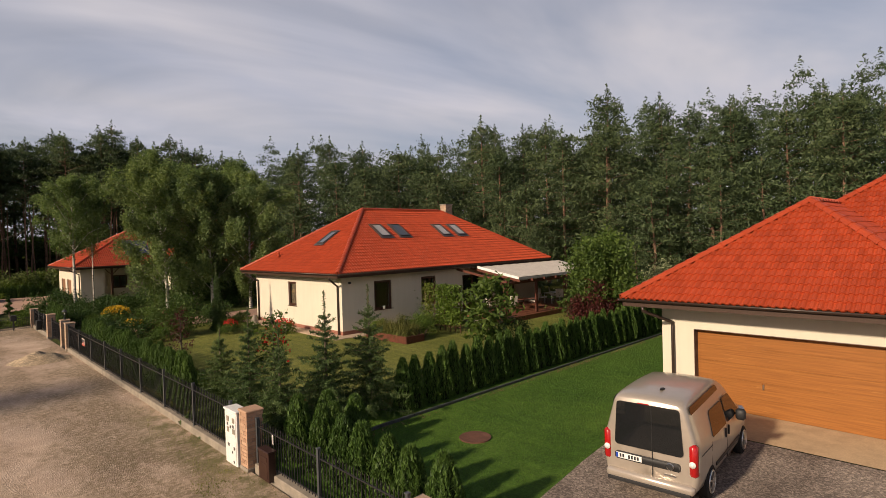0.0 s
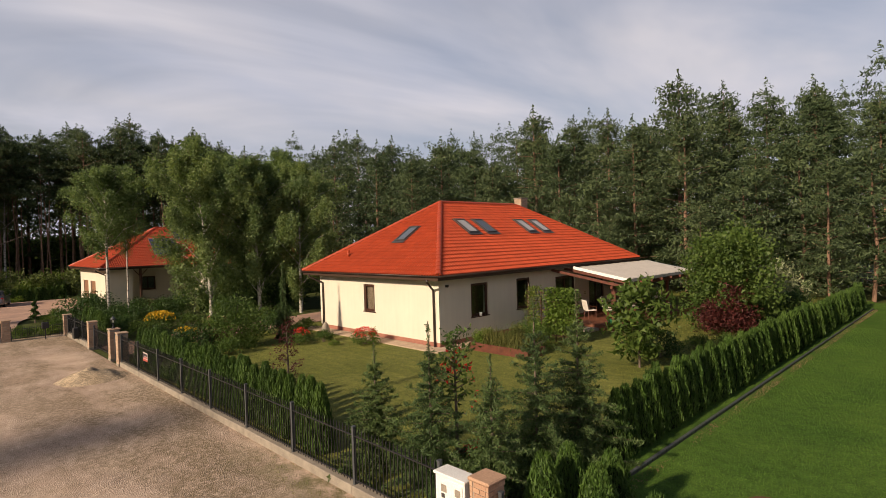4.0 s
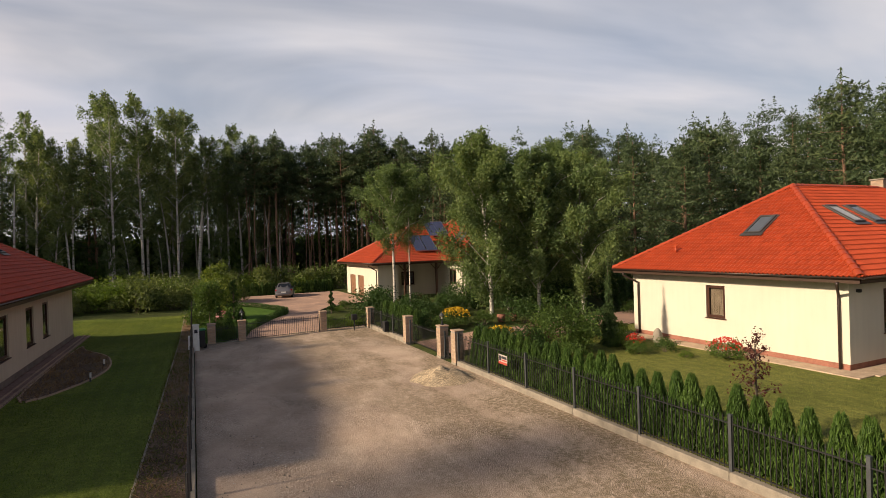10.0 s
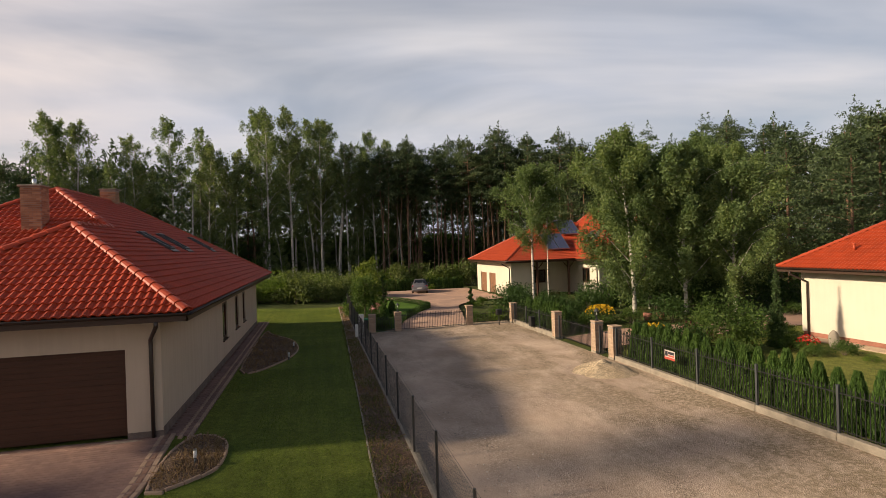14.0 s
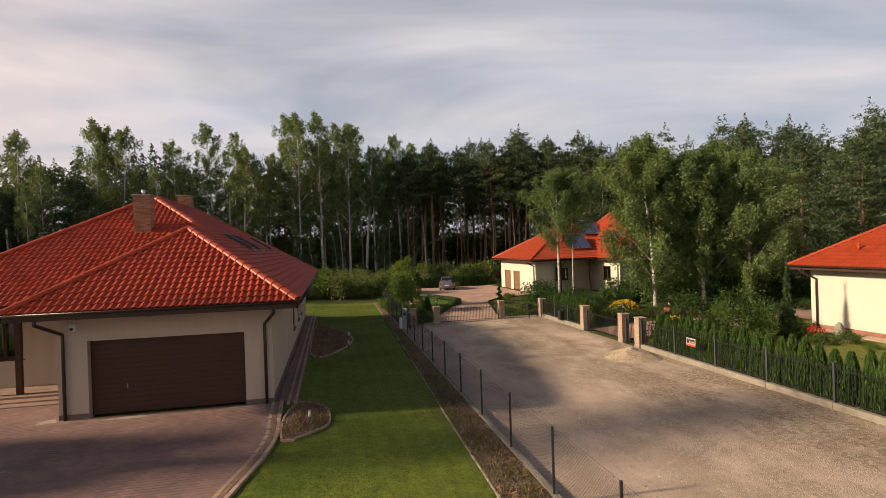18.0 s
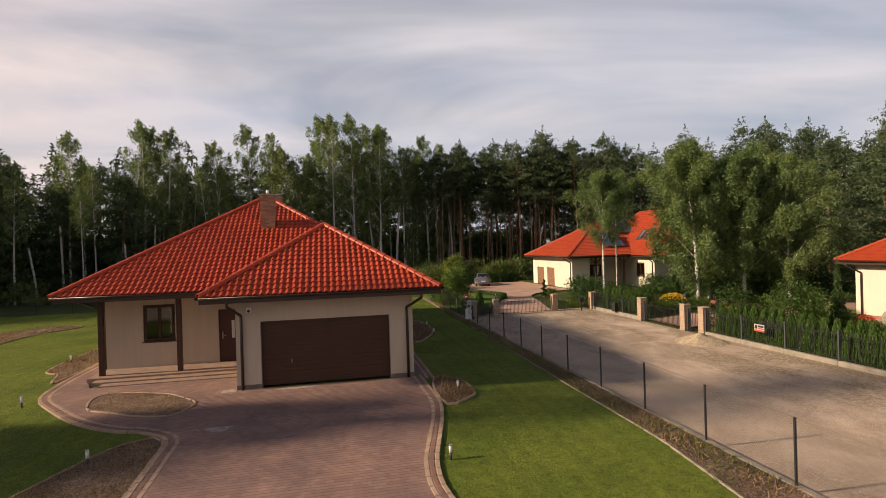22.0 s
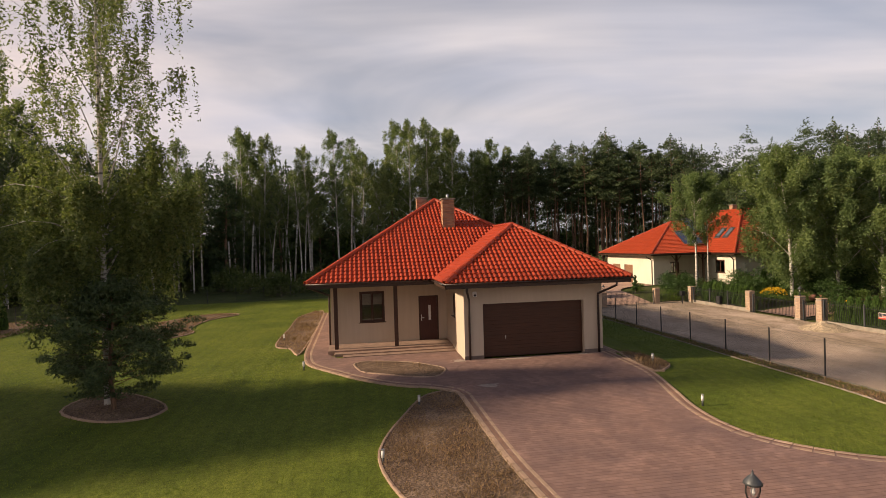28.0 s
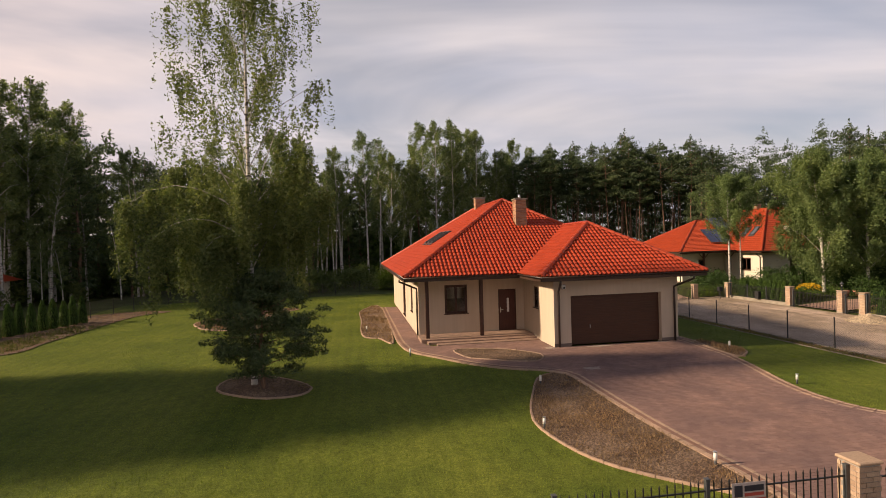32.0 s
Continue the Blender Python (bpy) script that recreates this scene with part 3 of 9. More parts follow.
    def gutter(self, a, b, out):
        """A half-round gutter with its fascia along an eave from a to b in plan; out points away from the house."""
        a, b, out = Vector((*a, self.z0)), Vector((*b, self.z0)), Vector((*out, 0))
        bm = bmesh.new()
        k = 9
        rows = []
        for p in (a, b):
            outer = [p + out * (0.065 + 0.075 * math.cos(t)) + Vector((0, 0, -0.02 - 0.075 * math.sin(t))) for t in [math.pi * i / (k - 1) for i in range(k)]]
            inner = [p + out * (0.065 + 0.062 * math.cos(t)) + Vector((0, 0, -0.02 - 0.062 * math.sin(t))) for t in [math.pi * i / (k - 1) for i in range(k)]]
            rows.append([bm.verts.new(q) for q in outer + inner[::-1]])
        n = len(rows[0])
        for i in range(n):
            q = (i + 1) % n
            bm.faces.new((rows[0][i], rows[0][q], rows[1][q], rows[1][i]))
        bm.faces.new(rows[0][::-1])
        bm.faces.new(rows[1])
        part("gutter", bm, GUTTER, self.house, "dark brown metal gutter", True)
        bm = bmesh.new()
        q = out * -0.03
        lo = Vector((0, 0, -0.24))
        hi = Vector((0, 0, -0.03))
        vs = [bm.verts.new(p) for p in (a + lo, b + lo, b + hi, a + hi, a + q + lo, b + q + lo, b + q + hi, a + q + hi)]
        for f in ((0, 1, 2, 3), (5, 4, 7, 6), (0, 4, 5, 1), (3, 2, 6, 7), (0, 3, 7, 4), (1, 5, 6, 2)):
            bm.faces.new([vs[i] for i in f])
        part("fascia", bm, SOFFIT, self.house)

    def finish(self):
        bmesh.ops.recalc_face_normals(self.body, faces=self.body.faces[:])
        part("roof_deck", self.body, SOFFIT, self.house)
        ob = raw("roof_tiles", self.tv, self.tf, self.mat, self.house, "overlapping glazed clay roof tiles")
        tagged(ob, kind="stuff")


def wall_with_holes(axis, c, thick, a0, a1, z0, z1, holes):
    """A wall along x (axis 'x', at y = c .. c + thick) or along y, with openings (b0, b1, h0, h1) right through it."""
    bm = bmesh.new()
    cuts = sorted({a0, a1, *[h[0] for h in holes], *[h[1] for h in holes]})
    for p, q in zip(cuts, cuts[1:]):
        mid = (p + q) / 2
        zs = [z0]
        for h in sorted(holes, key=lambda h: h[2]):
            if h[0] < mid < h[1]:
                zs += [h[2], h[3]]
        zs.append(z1)
        for lo, hi in zip(zs[::2], zs[1::2]):
            if hi - lo > 1e-4:
                if axis == "x":
                    box(bm, p, c, lo, q, c + thick, hi)
                else:
                    box(bm, c, p, lo, c + thick, q, hi)
    bmesh.ops.remove_doubles(bm, verts=bm.verts[:], dist=1e-4)
    return bm


def window(house, axis, c, out, a0, a1, z0, z1, leaves=1, deep=0.06, curtain=None):
    """A window in a wall whose outer face lies at c; out is +1 or -1 along the other axis."""
    def bx(p, q, lo, hi, d0, d1):
        f, b = sorted((c - out * d0, c - out * d1))
        return (p, f, lo, q, b, hi) if axis == "x" else (f, p, lo, b, q, hi)
    w = 0.07
    frm = [bx(a0, a1, z1 - w, z1, deep, deep + 0.08), bx(a0, a1, z0, z0 + w, deep, deep + 0.08),
           bx(a0, a0 + w, z0 + w, z1 - w, deep, deep + 0.08), bx(a1 - w, a1, z0 + w, z1 - w, deep, deep + 0.08)]
    win = part("window", boxes(*frm, bevel=0.006), FRAME, house, "dark brown framed window")
    step = (a1 - a0 - 2 * w) / leaves
    for i in range(leaves):
        p, q = a0 + w + i * step + 0.004, a0 + w + (i + 1) * step - 0.004
        s = 0.055
        part("sash", boxes(bx(p, q, z1 - w - s, z1 - w, deep - 0.015, deep + 0.06), bx(p, q, z0 + w, z0 + w + s, deep - 0.015, deep + 0.06),
             bx(p, p + s, z0 + w + s, z1 - w - s, deep - 0.015, deep + 0.06), bx(q - s, q, z0 + w + s, z1 - w - s, deep - 0.015, deep + 0.06), bevel=0.005), FRAME, win)
        part("pane", boxes(bx(p + s, q - s, z0 + w + s, z1 - w - s, deep + 0.02, deep + 0.03)), GLASS, win).visible_shadow = False
    part("sill", boxes(bx(a0 - 0.06, a1 + 0.06, z0 - 0.035, z0, -0.06, deep), bevel=0.006), FRAME, win)
    if curtain:
        n = int((a1 - a0 - 0.1) / 0.06)
        part("curtain", boxes(*[bx(a0 + 0.05 + i * 0.06, a0 + 0.11 + i * 0.06, z0 + 0.05, z1 - 0.05, deep + 0.10 + 0.012 * (i % 2), deep + 0.12 + 0.012 * (i % 2)) for i in range(n)]), curtain, win, "beige curtain behind the glass")
    return win


def downpipe(house, x, y, z_top, z_bot, from_xy, label="dark brown downpipe"):
    """From the gutter at from_xy back to the wall and down."""
    fx, fy = from_xy
    bm = bar([(fx, fy, z_top - 0.08), (fx, fy, z_top - 0.2), (x, y, z_top - 0.62), (x, y, z_top - 0.75), (x, y, z_bot)], 0.05, 10)
    part("downpipe", bm, GUTTER, house, label, True)


def skylight(house, p, up, pitch, w, h, label, glass=None):
    """A roof window lying in a slope; p: its lower middle in world; up: plan direction uphill."""
    d = Vector((*up, 0)).normalized()
    s = Vector((d.y, -d.x, 0))
    cs, sn = math.cos(math.atan(pitch)), math.sin(math.atan(pitch))
    w3 = Vector((d.x * cs, d.y * cs, sn))
    n3 = s.cross(w3)
    M = Matrix(((s.x, w3.x, n3.x, p[0]), (s.y, w3.y, n3.y, p[1]), (s.z, w3.z, n3.z, p[2]), (0, 0, 0, 1)))
    f = 0.09
    bm = boxes((-w / 2, 0, 0.0, w / 2, f, 0.11), (-w / 2, h - f, 0.0, w / 2, h, 0.12), (-w / 2, f, 0.0, -w / 2 + f, h - f, 0.11), (w / 2 - f, f, 0.0, w / 2, h - f, 0.11), bevel=0.01)
    bm.transform(M)
    sk = part("skylight", bm, SKY_FRAME, house, label)
    bm = boxes((-w / 2 + f, f, 0.06, w / 2 - f, h - f, 0.075))
    bm.transform(M)
    part("pane", bm, glass or SKY_GLASS, sk)
    bm = boxes((-w / 2 - 0.12, -0.2, 0.035, w / 2 + 0.12, 0.0, 0.058), (-w / 2 - 0.08, 0, 0.02, -w / 2, h + 0.06, 0.06), (w / 2, 0, 0.02, w / 2 + 0.08, h + 0.06, 0.06), (-w / 2, h, 0.02, w / 2, h + 0.08, 0.06))
    bm.transform(M)
    part("flashing", bm, SKY_FRAME, sk)


SKY_FRAME = plain("skylight_dark_metal", (0.05, 0.045, 0.045), 0.4, 0.5, vary=0.1)
SKY_GLASS = plain("skylight_glass", (0.09, 0.10, 0.12), 0.08, 0.6, vary=0.05)
BLIND = plain("skylight_blind_glass", (0.42, 0.40, 0.38), 0.12, 0.8, vary=0.06)
STEEL = plain("bright_steel", (0.6, 0.6, 0.6), 0.3, 0.5, 1.0, vary=0.05)


def brick_stack(parent, x0, y0, x1, y1, z0, z1, material, course=0.075, length=0.25, cap=None):
    """A hollow stack of single bricks, with a mortar core and a cap."""
    part("core", boxes((x0 + 0.012, y0 + 0.012, z0, x1 - 0.012, y1 - 0.012, z1)), MORTAR, parent)
    n = int((z1 - z0) / course)
    bm = bmesh.new()
    count = 0
    for j in range(n):
        z = z0 + j * course
        off = (length / 2 if j % 2 else 0.0)
        for (p0, p1, axis, c, sgn) in ((x0, x1, "x", y0, 1), (x0, x1, "x", y1, -1), (y0 + 0.066, y1 - 0.066, "y", x0, 1), (y0 + 0.066, y1 - 0.066, "y", x1, -1)):
            a = p0 - off
            while a < p1 - 0.02:
                b, e = max(a, p0), min(a + length - 0.012, p1)
                if e - b > 0.04:
                    f = sorted((c, c + sgn * 0.06))
                    if axis == "x":
                        box(bm, b, f[0], z + 0.006, e, f[1], z + course - 0.006)
                    else:
                        box(bm, f[0], b, z + 0.006, f[1], e, z + course - 0.006)
                    count += 1
                a += length
    st = part("bricks", bm, material, parent)
    tagged(st, kind="stuff")
    if cap:
        part("cap", boxes((x0 - 0.06, y0 - 0.06, z1, x1 + 0.06, y1 + 0.06, z1 + 0.07), bevel=0.015), cap, parent)


def make_brick(name, a, b):
    m = Mat(name, 0.85, 0.2)
    c = m.ramp(m.island(), [(0.0, a), (1.0, b)])
    n = m.ramp(m.noise(30, 4.0), [(0.3, (0.8, 0.8, 0.8)), (0.7, (1.1, 1.1, 1.1))])
    m.color(m.mix(1.0, c, n, "MULTIPLY"))
    m.bump(m.noise(50, 3.0), 0.5, 0.005)
    return m.m


MORTAR = plain("mortar_grey", (0.30, 0.27, 0.24), 0.95, 0.1)
BRICK_TAN = make_brick("tan_brick", (0.26, 0.13, 0.08), (0.46, 0.27, 0.16))
BRICK_PALE = make_brick("pale_sand_brick", (0.33, 0.225, 0.155), (0.47, 0.34, 0.24))

DOOR_DARK = make_wood("door_dark_brown", (0.066, 0.026, 0.013), 0.75, (1.0, 12.0, 14.0))
def make_oak(name):
    """Golden oak film with fine level grain and a few pale streaks."""
    m = Mat(name, 0.42, 0.35)
    g1 = m.ramp(m.noise(2.0, 5.0, (10.0, 0.5, 16.0)), [(0.3, (0.21, 0.078, 0.017)), (0.7, (0.31, 0.122, 0.028))])
    pale = m.ramp(m.noise(1.3, 3.0, (9.0, 0.9, 22.0)), [(0.66, (0.0, 0.0, 0.0)), (0.72, (0.55, 0.55, 0.55))])
    m.color(m.mix(pale, g1, (0.43, 0.21, 0.07)))
    m.bump(m.noise(3.0, 3.0, (10.0, 0.6, 30.0)), 0.2, 0.004)
    return m.m


DOOR_OAK = make_oak("door_golden_oak")
DOOR_TAN = make_wood("door_tan", (0.23, 0.12, 0.07), 0.75, (14.0, 1.0, 9.0))
PLINTH_GREY = plain("plinth_mosaic", (0.17, 0.13, 0.11), 0.85, vary=0.3, fine=70)
PORCH = plain("porch_paving", (0.30, 0.20, 0.15), 0.85, vary=0.2, fine=30)
APRON = plain("apron_paving", (0.44, 0.33, 0.235), 0.9, vary=0.2, fine=25)
WHITE = plain("white_plastic", (0.72, 0.71, 0.68), 0.5, vary=0.08)
SOLAR = plain("solar_glass", (0.06, 0.07, 0.13), 0.1, 0.9, vary=0.1)


def sectional_door(house, axis, c, out, a0, a1, z0, z1, material, rows, cols, label):
    """A garage door of horizontal sections, with pressed panels when cols > 1."""
    def bx(p, q, lo, hi, d0, d1):
        f, b = sorted((c - out * d0, c - out * d1))
        return (p, f, lo, q, b, hi) if axis == "x" else (f, p, lo, b, q, hi)
    door = part("garage_door", boxes(bx(a0, a1, z0, z1, 0.02, 0.06)), material, house, label)
    hgt = (z1 - z0) / rows
    for r_ in range(rows):
        e = 0.002 if cols else 0.0015
        lo, hi = z0 + r_ * hgt + e, z0 + (r_ + 1) * hgt - e
        sec = part("section", boxes(bx(a0 + 0.005, a1 - 0.005, lo, hi, 0.0, 0.02), bevel=0.002), material, door)
        if cols > 1:
            w = (a1 - a0) / cols
            for q in range(cols):
                p0, p1 = a0 + q * w + 0.09, a0 + (q + 1) * w - 0.09
                part("panel", boxes(bx(p0, p1, lo + 0.08, hi - 0.08, -0.014, 0.0), bevel=0.007), material, sec)
        elif cols == 1:
            for f in (0.33, 0.66):
                m = lo + (hi - lo) * f
                part("rib", boxes(bx(a0 + 0.01, a1 - 0.01, m - 0.012, m + 0.012, -0.008, 0.0), bevel=0.003), material, sec)
    mid = a0 + (a1 - a0) * (0.22 if out < 0 and axis == "x" else 0.62)
    part("door_handle", boxes(bx(mid, mid + 0.04, z0 + 0.75, z0 + 0.9, -0.05, 0.0), bevel=0.01), STEEL if cols < 2 else IRON, door, "small metal handle")


def front_door(house, x0, x1, y, z0, z1):
    d = part("front_door", boxes((x0, y, z0, x1, y + 0.09, z1), bevel=0.008), DOOR_RED, house, "dark red-brown front door with a slim pane")
    part("door_frame", boxes((x0, y - 0.03, z0, x0 + 0.07, y, z1), (x1 - 0.07, y - 0.03, z0, x1, y, z1), (x0 + 0.07, y - 0.03, z1 - 0.07, x1 - 0.07, y, z1)), FRAME, d)
    part("pane", boxes((x0 + 0.5, y - 0.02, z0 + 1.0, x0 + 0.62, y - 0.001, z0 + 1.75), bevel=0.004), FROSTED, d, "frosted glass strip")
    part("handle", boxes((x0 + 0.12, y - 0.06, z0 + 0.98, x0 + 0.16, y, z0 + 1.28), (x0 + 0.12, y - 0.075, z0 + 1.12, x0 + 0.28, y - 0.05, z0 + 1.145), bevel=0.006), STEEL, d, "steel handle")


DOOR_RED = make_wood("front_door_wood", (0.075, 0.022, 0.014), 0.7, (14, 14, 1.2))
FROSTED = plain("frosted_glass", (0.7, 0.7, 0.68), 0.25, 0.5, vary=0.05)



def house_c():
    """The single-storey house with the double garage on the west lot."""
    gz = 0.55
    h = thing("bungalow", (-17.3, 40, gz), "cream rendered bungalow with a red tiled hip roof and double garage", "house")
    z0, k = 3.88, 0.612
    xl, xr, yf, yb, yg, xg = -24.15, -10.39, 30.62, 52.10, 27.42, -18.42
    r = Roof(h, z0, k, ROOF_C, 0.21, 0.30)
    hw = (xr - xl) / 2
    xm, ya, yc = xl + hw, yf + hw, yb - hw
    gw = (xr - xg) / 2
    xq, yq, ye = xg + gw, yg + gw, yf + gw
    zr, zg = z0 + hw * k, z0 + gw * k
    r.slope((xg, yg), (0, 1), [(xg, yg), (xr, yg), (xq, yq)], loose=170)
    r.slope((xl, yf), (0, 1), [(xl, yf), (xg, yf), (xq, ye), (xm, ya)], loose=130)
    r.slope((xr, yg), (-1, 0), [(xr, yg), (xr, ye), (xq, ye), (xq, yq)])
    r.slope((xr, yg), (-1, 0), [(xr, ye), (xr, yb), (xm, yc), (xm, ya), (xq, ye)])
    r.slope((xg, yf), (1, 0), [(xg, yf), (xg, yg), (xq, yq), (xq, ye)])
    r.slope((xl, yb), (1, 0), [(xl, yb), (xl, yf), (xm, ya), (xm, yc)])
    r.slope((xr, yb), (0, -1), [(xr, yb), (xl, yb), (xm, yc)])
    for a, b in (((xg, yg, z0), (xq, yq, zg)), ((xr, yg, z0), (xq, yq, zg)), ((xq, yq, zg), (xq, ye, zg)), ((xq, ye, zg), (xm, ya, zr)),
                 ((xl, yf, z0), (xm, ya, zr)), ((xl, yb, z0), (xm, yc, zr)), ((xr, yb, z0), (xm, yc, zr)), ((xm, ya, zr), (xm, yc, zr))):
        r.caps(a, b)
    r.gutter((xg, yg), (xr, yg), (0, -1))
    r.gutter((xl, yf), (xg, yf), (0, -1))
    r.gutter((xg, yf), (xg, yg), (-1, 0))
    r.gutter((xr, yg), (xr, yb), (1, 0))
    r.gutter((xl, yb), (xl, yf), (-1, 0))
    r.gutter((xr, yb), (xl, yb), (0, 1))
    r.finish()
    wl, wr, wf, wb, gf, gl, t = -23.22, -11.28, 32.95, 51.3, 28.42, -17.48, 0.35
    low = gz - 0.15
    ys = yf + 0.03
    part("soffit", boxes((xl + 0.03, ys, z0 - 0.24, xr - 0.03, yb - 0.03, z0 - 0.215), (xg + 0.03, yg + 0.03, z0 - 0.24, xr - 0.03, ys, z0 - 0.215)), SOFFIT, h)
    zt = z0 - 0.24
    part("wall", wall_with_holes("x", gf, t, gl, wr, low, zt, [(-16.66, -12.14, low, 2.87)]), WALL_C, h)
    part("wall", wall_with_holes("y", wr - t, t, gf + t, wb, low, zt, [(37.95, 39.2, 1.5, 3.16), (41.6, 42.85, 1.5, 3.16), (44.4, 45.55, 1.5, 3.16)]), WALL_C, h)
    part("wall", wall_with_holes("y", gl, t, gf + t, wf, low, zt, [(30.6, 31.3, 2.1, 3.15)]), WALL_C, h)
    part("wall", wall_with_holes("x", wf, t, wl, wr - t, low, zt, [(-21.82, -20.6, 1.73, 3.25), (-18.9, -17.9, 0.68, 2.92)]), WALL_C, h)
    part("wall", wall_with_holes("y", wl, t, wf + t, wb - t, low, zt, [(36.0, 36.9, 1.55, 3.05), (40.5, 42.2, 0.75, 3.05)]), WALL_C, h)
    part("wall", wall_with_holes("x", wb - t, t, wl, wr - t, low, zt, []), WALL_C, h)
    window(h, "y", wr, 1, 37.95, 39.2, 1.5, 3.16, curtain=CURTAIN)
    window(h, "y", wr, 1, 41.6, 42.85, 1.5, 3.16)
    window(h, "y", wr, 1, 44.4, 45.55, 1.5, 3.16)
    window(h, "y", gl, -1, 30.6, 31.3, 2.1, 3.15)
    window(h, "x", wf, -1, -21.82, -20.6, 1.73, 3.25, 2)
    window(h, "y", wl, -1, 36.0, 36.9, 1.55, 3.05)
    window(h, "y", wl, -1, 40.5, 42.2, 0.75, 3.05, 2)
    sectional_door(h, "x", gf + 0.22, -1, -16.66, -12.14, gz + 0.02, 2.87, DOOR_DARK, 5, 1, "dark brown sectional garage door")
    front_door(h, -18.9, -17.9, wf + 0.12, 0.68, 2.92)
    part("ceiling_panel", boxes((wl + t, wf + t, zt - 0.06, wr - t, wb - t, zt - 0.01)), DARK_IN, h)
    part("room_wall", boxes((gl + t, 32.6, gz, wr - t, 32.7, zt - 0.07)), DARK_IN, h)
    part("floor_slab", boxes((wl + t, wf + t, gz - 0.2, wr - t, wb - t, gz + 0.16)), DARK_IN, h)
    part("base_board", boxes((gl - 0.006, gf - 0.012, gz - 0.2, -16.66, gf, gz + 0.14), (-12.14, gf - 0.012, gz - 0.2, wr + 0.012, gf, gz + 0.14), (wr, gf, gz - 0.2, wr + 0.014, wb, gz + 0.22)), PLINTH_GREY, h, "grey-brown mosaic plinth")
    post_w = 0.09
    for px in (-22.93, -20.13):
        bm = boxes((px - post_w, 31.72 - post_w, gz + 0.1, px + post_w, 31.72 + post_w, zt), bevel=0.012)
        part("porch_post", bm, FRAME, h, "dark stained timber porch post")
    part("porch_floor", boxes((wl - 0.1, 31.3, gz - 0.2, gl, wf, gz + 0.16), bevel=0.01), PORCH, h, "paved porch floor")
    part("porch_step", boxes((wl + 0.2, 30.88, gz - 0.2, gl, 31.3, gz + 0.085), bevel=0.01), PORCH, h)
    part("porch_step", boxes((wl + 0.6, 30.46, gz - 0.2, gl, 30.88, gz + 0.03), bevel=0.01), PORCH, h)
    downpipe(h, -11.5, gf - 0.09, z0 - 0.14, gz - 0.05, (-11.1, yg - 0.07))
    downpipe(h, -17.28, gf - 0.09, z0 - 0.14, gz - 0.05, (-17.55, yg - 0.07))
    downpipe(h, wl - 0.07, 33.1, z0 - 0.14, gz - 0.05, (xl - 0.07, 32.8))
    brick_stack(part("chimney", boxes((-17.2, 34.7, 6.3, -16.7, 35.2, 6.4)), BRICK_TAN, h, "tan clinker brick chimney"), -17.27, 34.64, -16.63, 35.28, 6.2, 7.88, BRICK_TAN, cap=CONCRETE)
    part("chimney_pipe", bar([(-16.95, 34.95, 7.92), (-16.95, 34.95, 8.18)], 0.07, 10), STEEL, h, "steel chimney pipe", True)
    brick_stack(part("chimney", boxes((-17.6, 43.0, 7.7, -17.2, 43.4, 7.8)), BRICK_TAN, h, "tan clinker brick chimney"), -17.7, 43.1, -17.0, 43.7, 7.5, 8.70, BRICK_TAN, cap=CONCRETE)
    for yy in (37.0, 39.7, 45.6):
        skylight(h, (-13.0, yy, z0 + (xr + 13.0) * k + 0.05), (-1, 0), k, 0.78, 1.35, "dark framed skylight")
    for yy in (38.6, 40.2, 41.8):
        skylight(h, (-21.6, yy, z0 + (-21.6 - xl) * k + 0.05), (1, 0), k, 0.78, 1.35, "dark framed skylight")
    lamp = part("wall_lamp", boxes((-17.1, gf - 0.13, 3.2, -16.93, gf, 3.42), bevel=0.03), WHITE, h, "small white wall spotlight")
    part("lens", bar([(-17.015, gf - 0.145, 3.27), (-17.015, gf - 0.12, 3.27)], 0.05, 10), IRON, lamp)
    return h


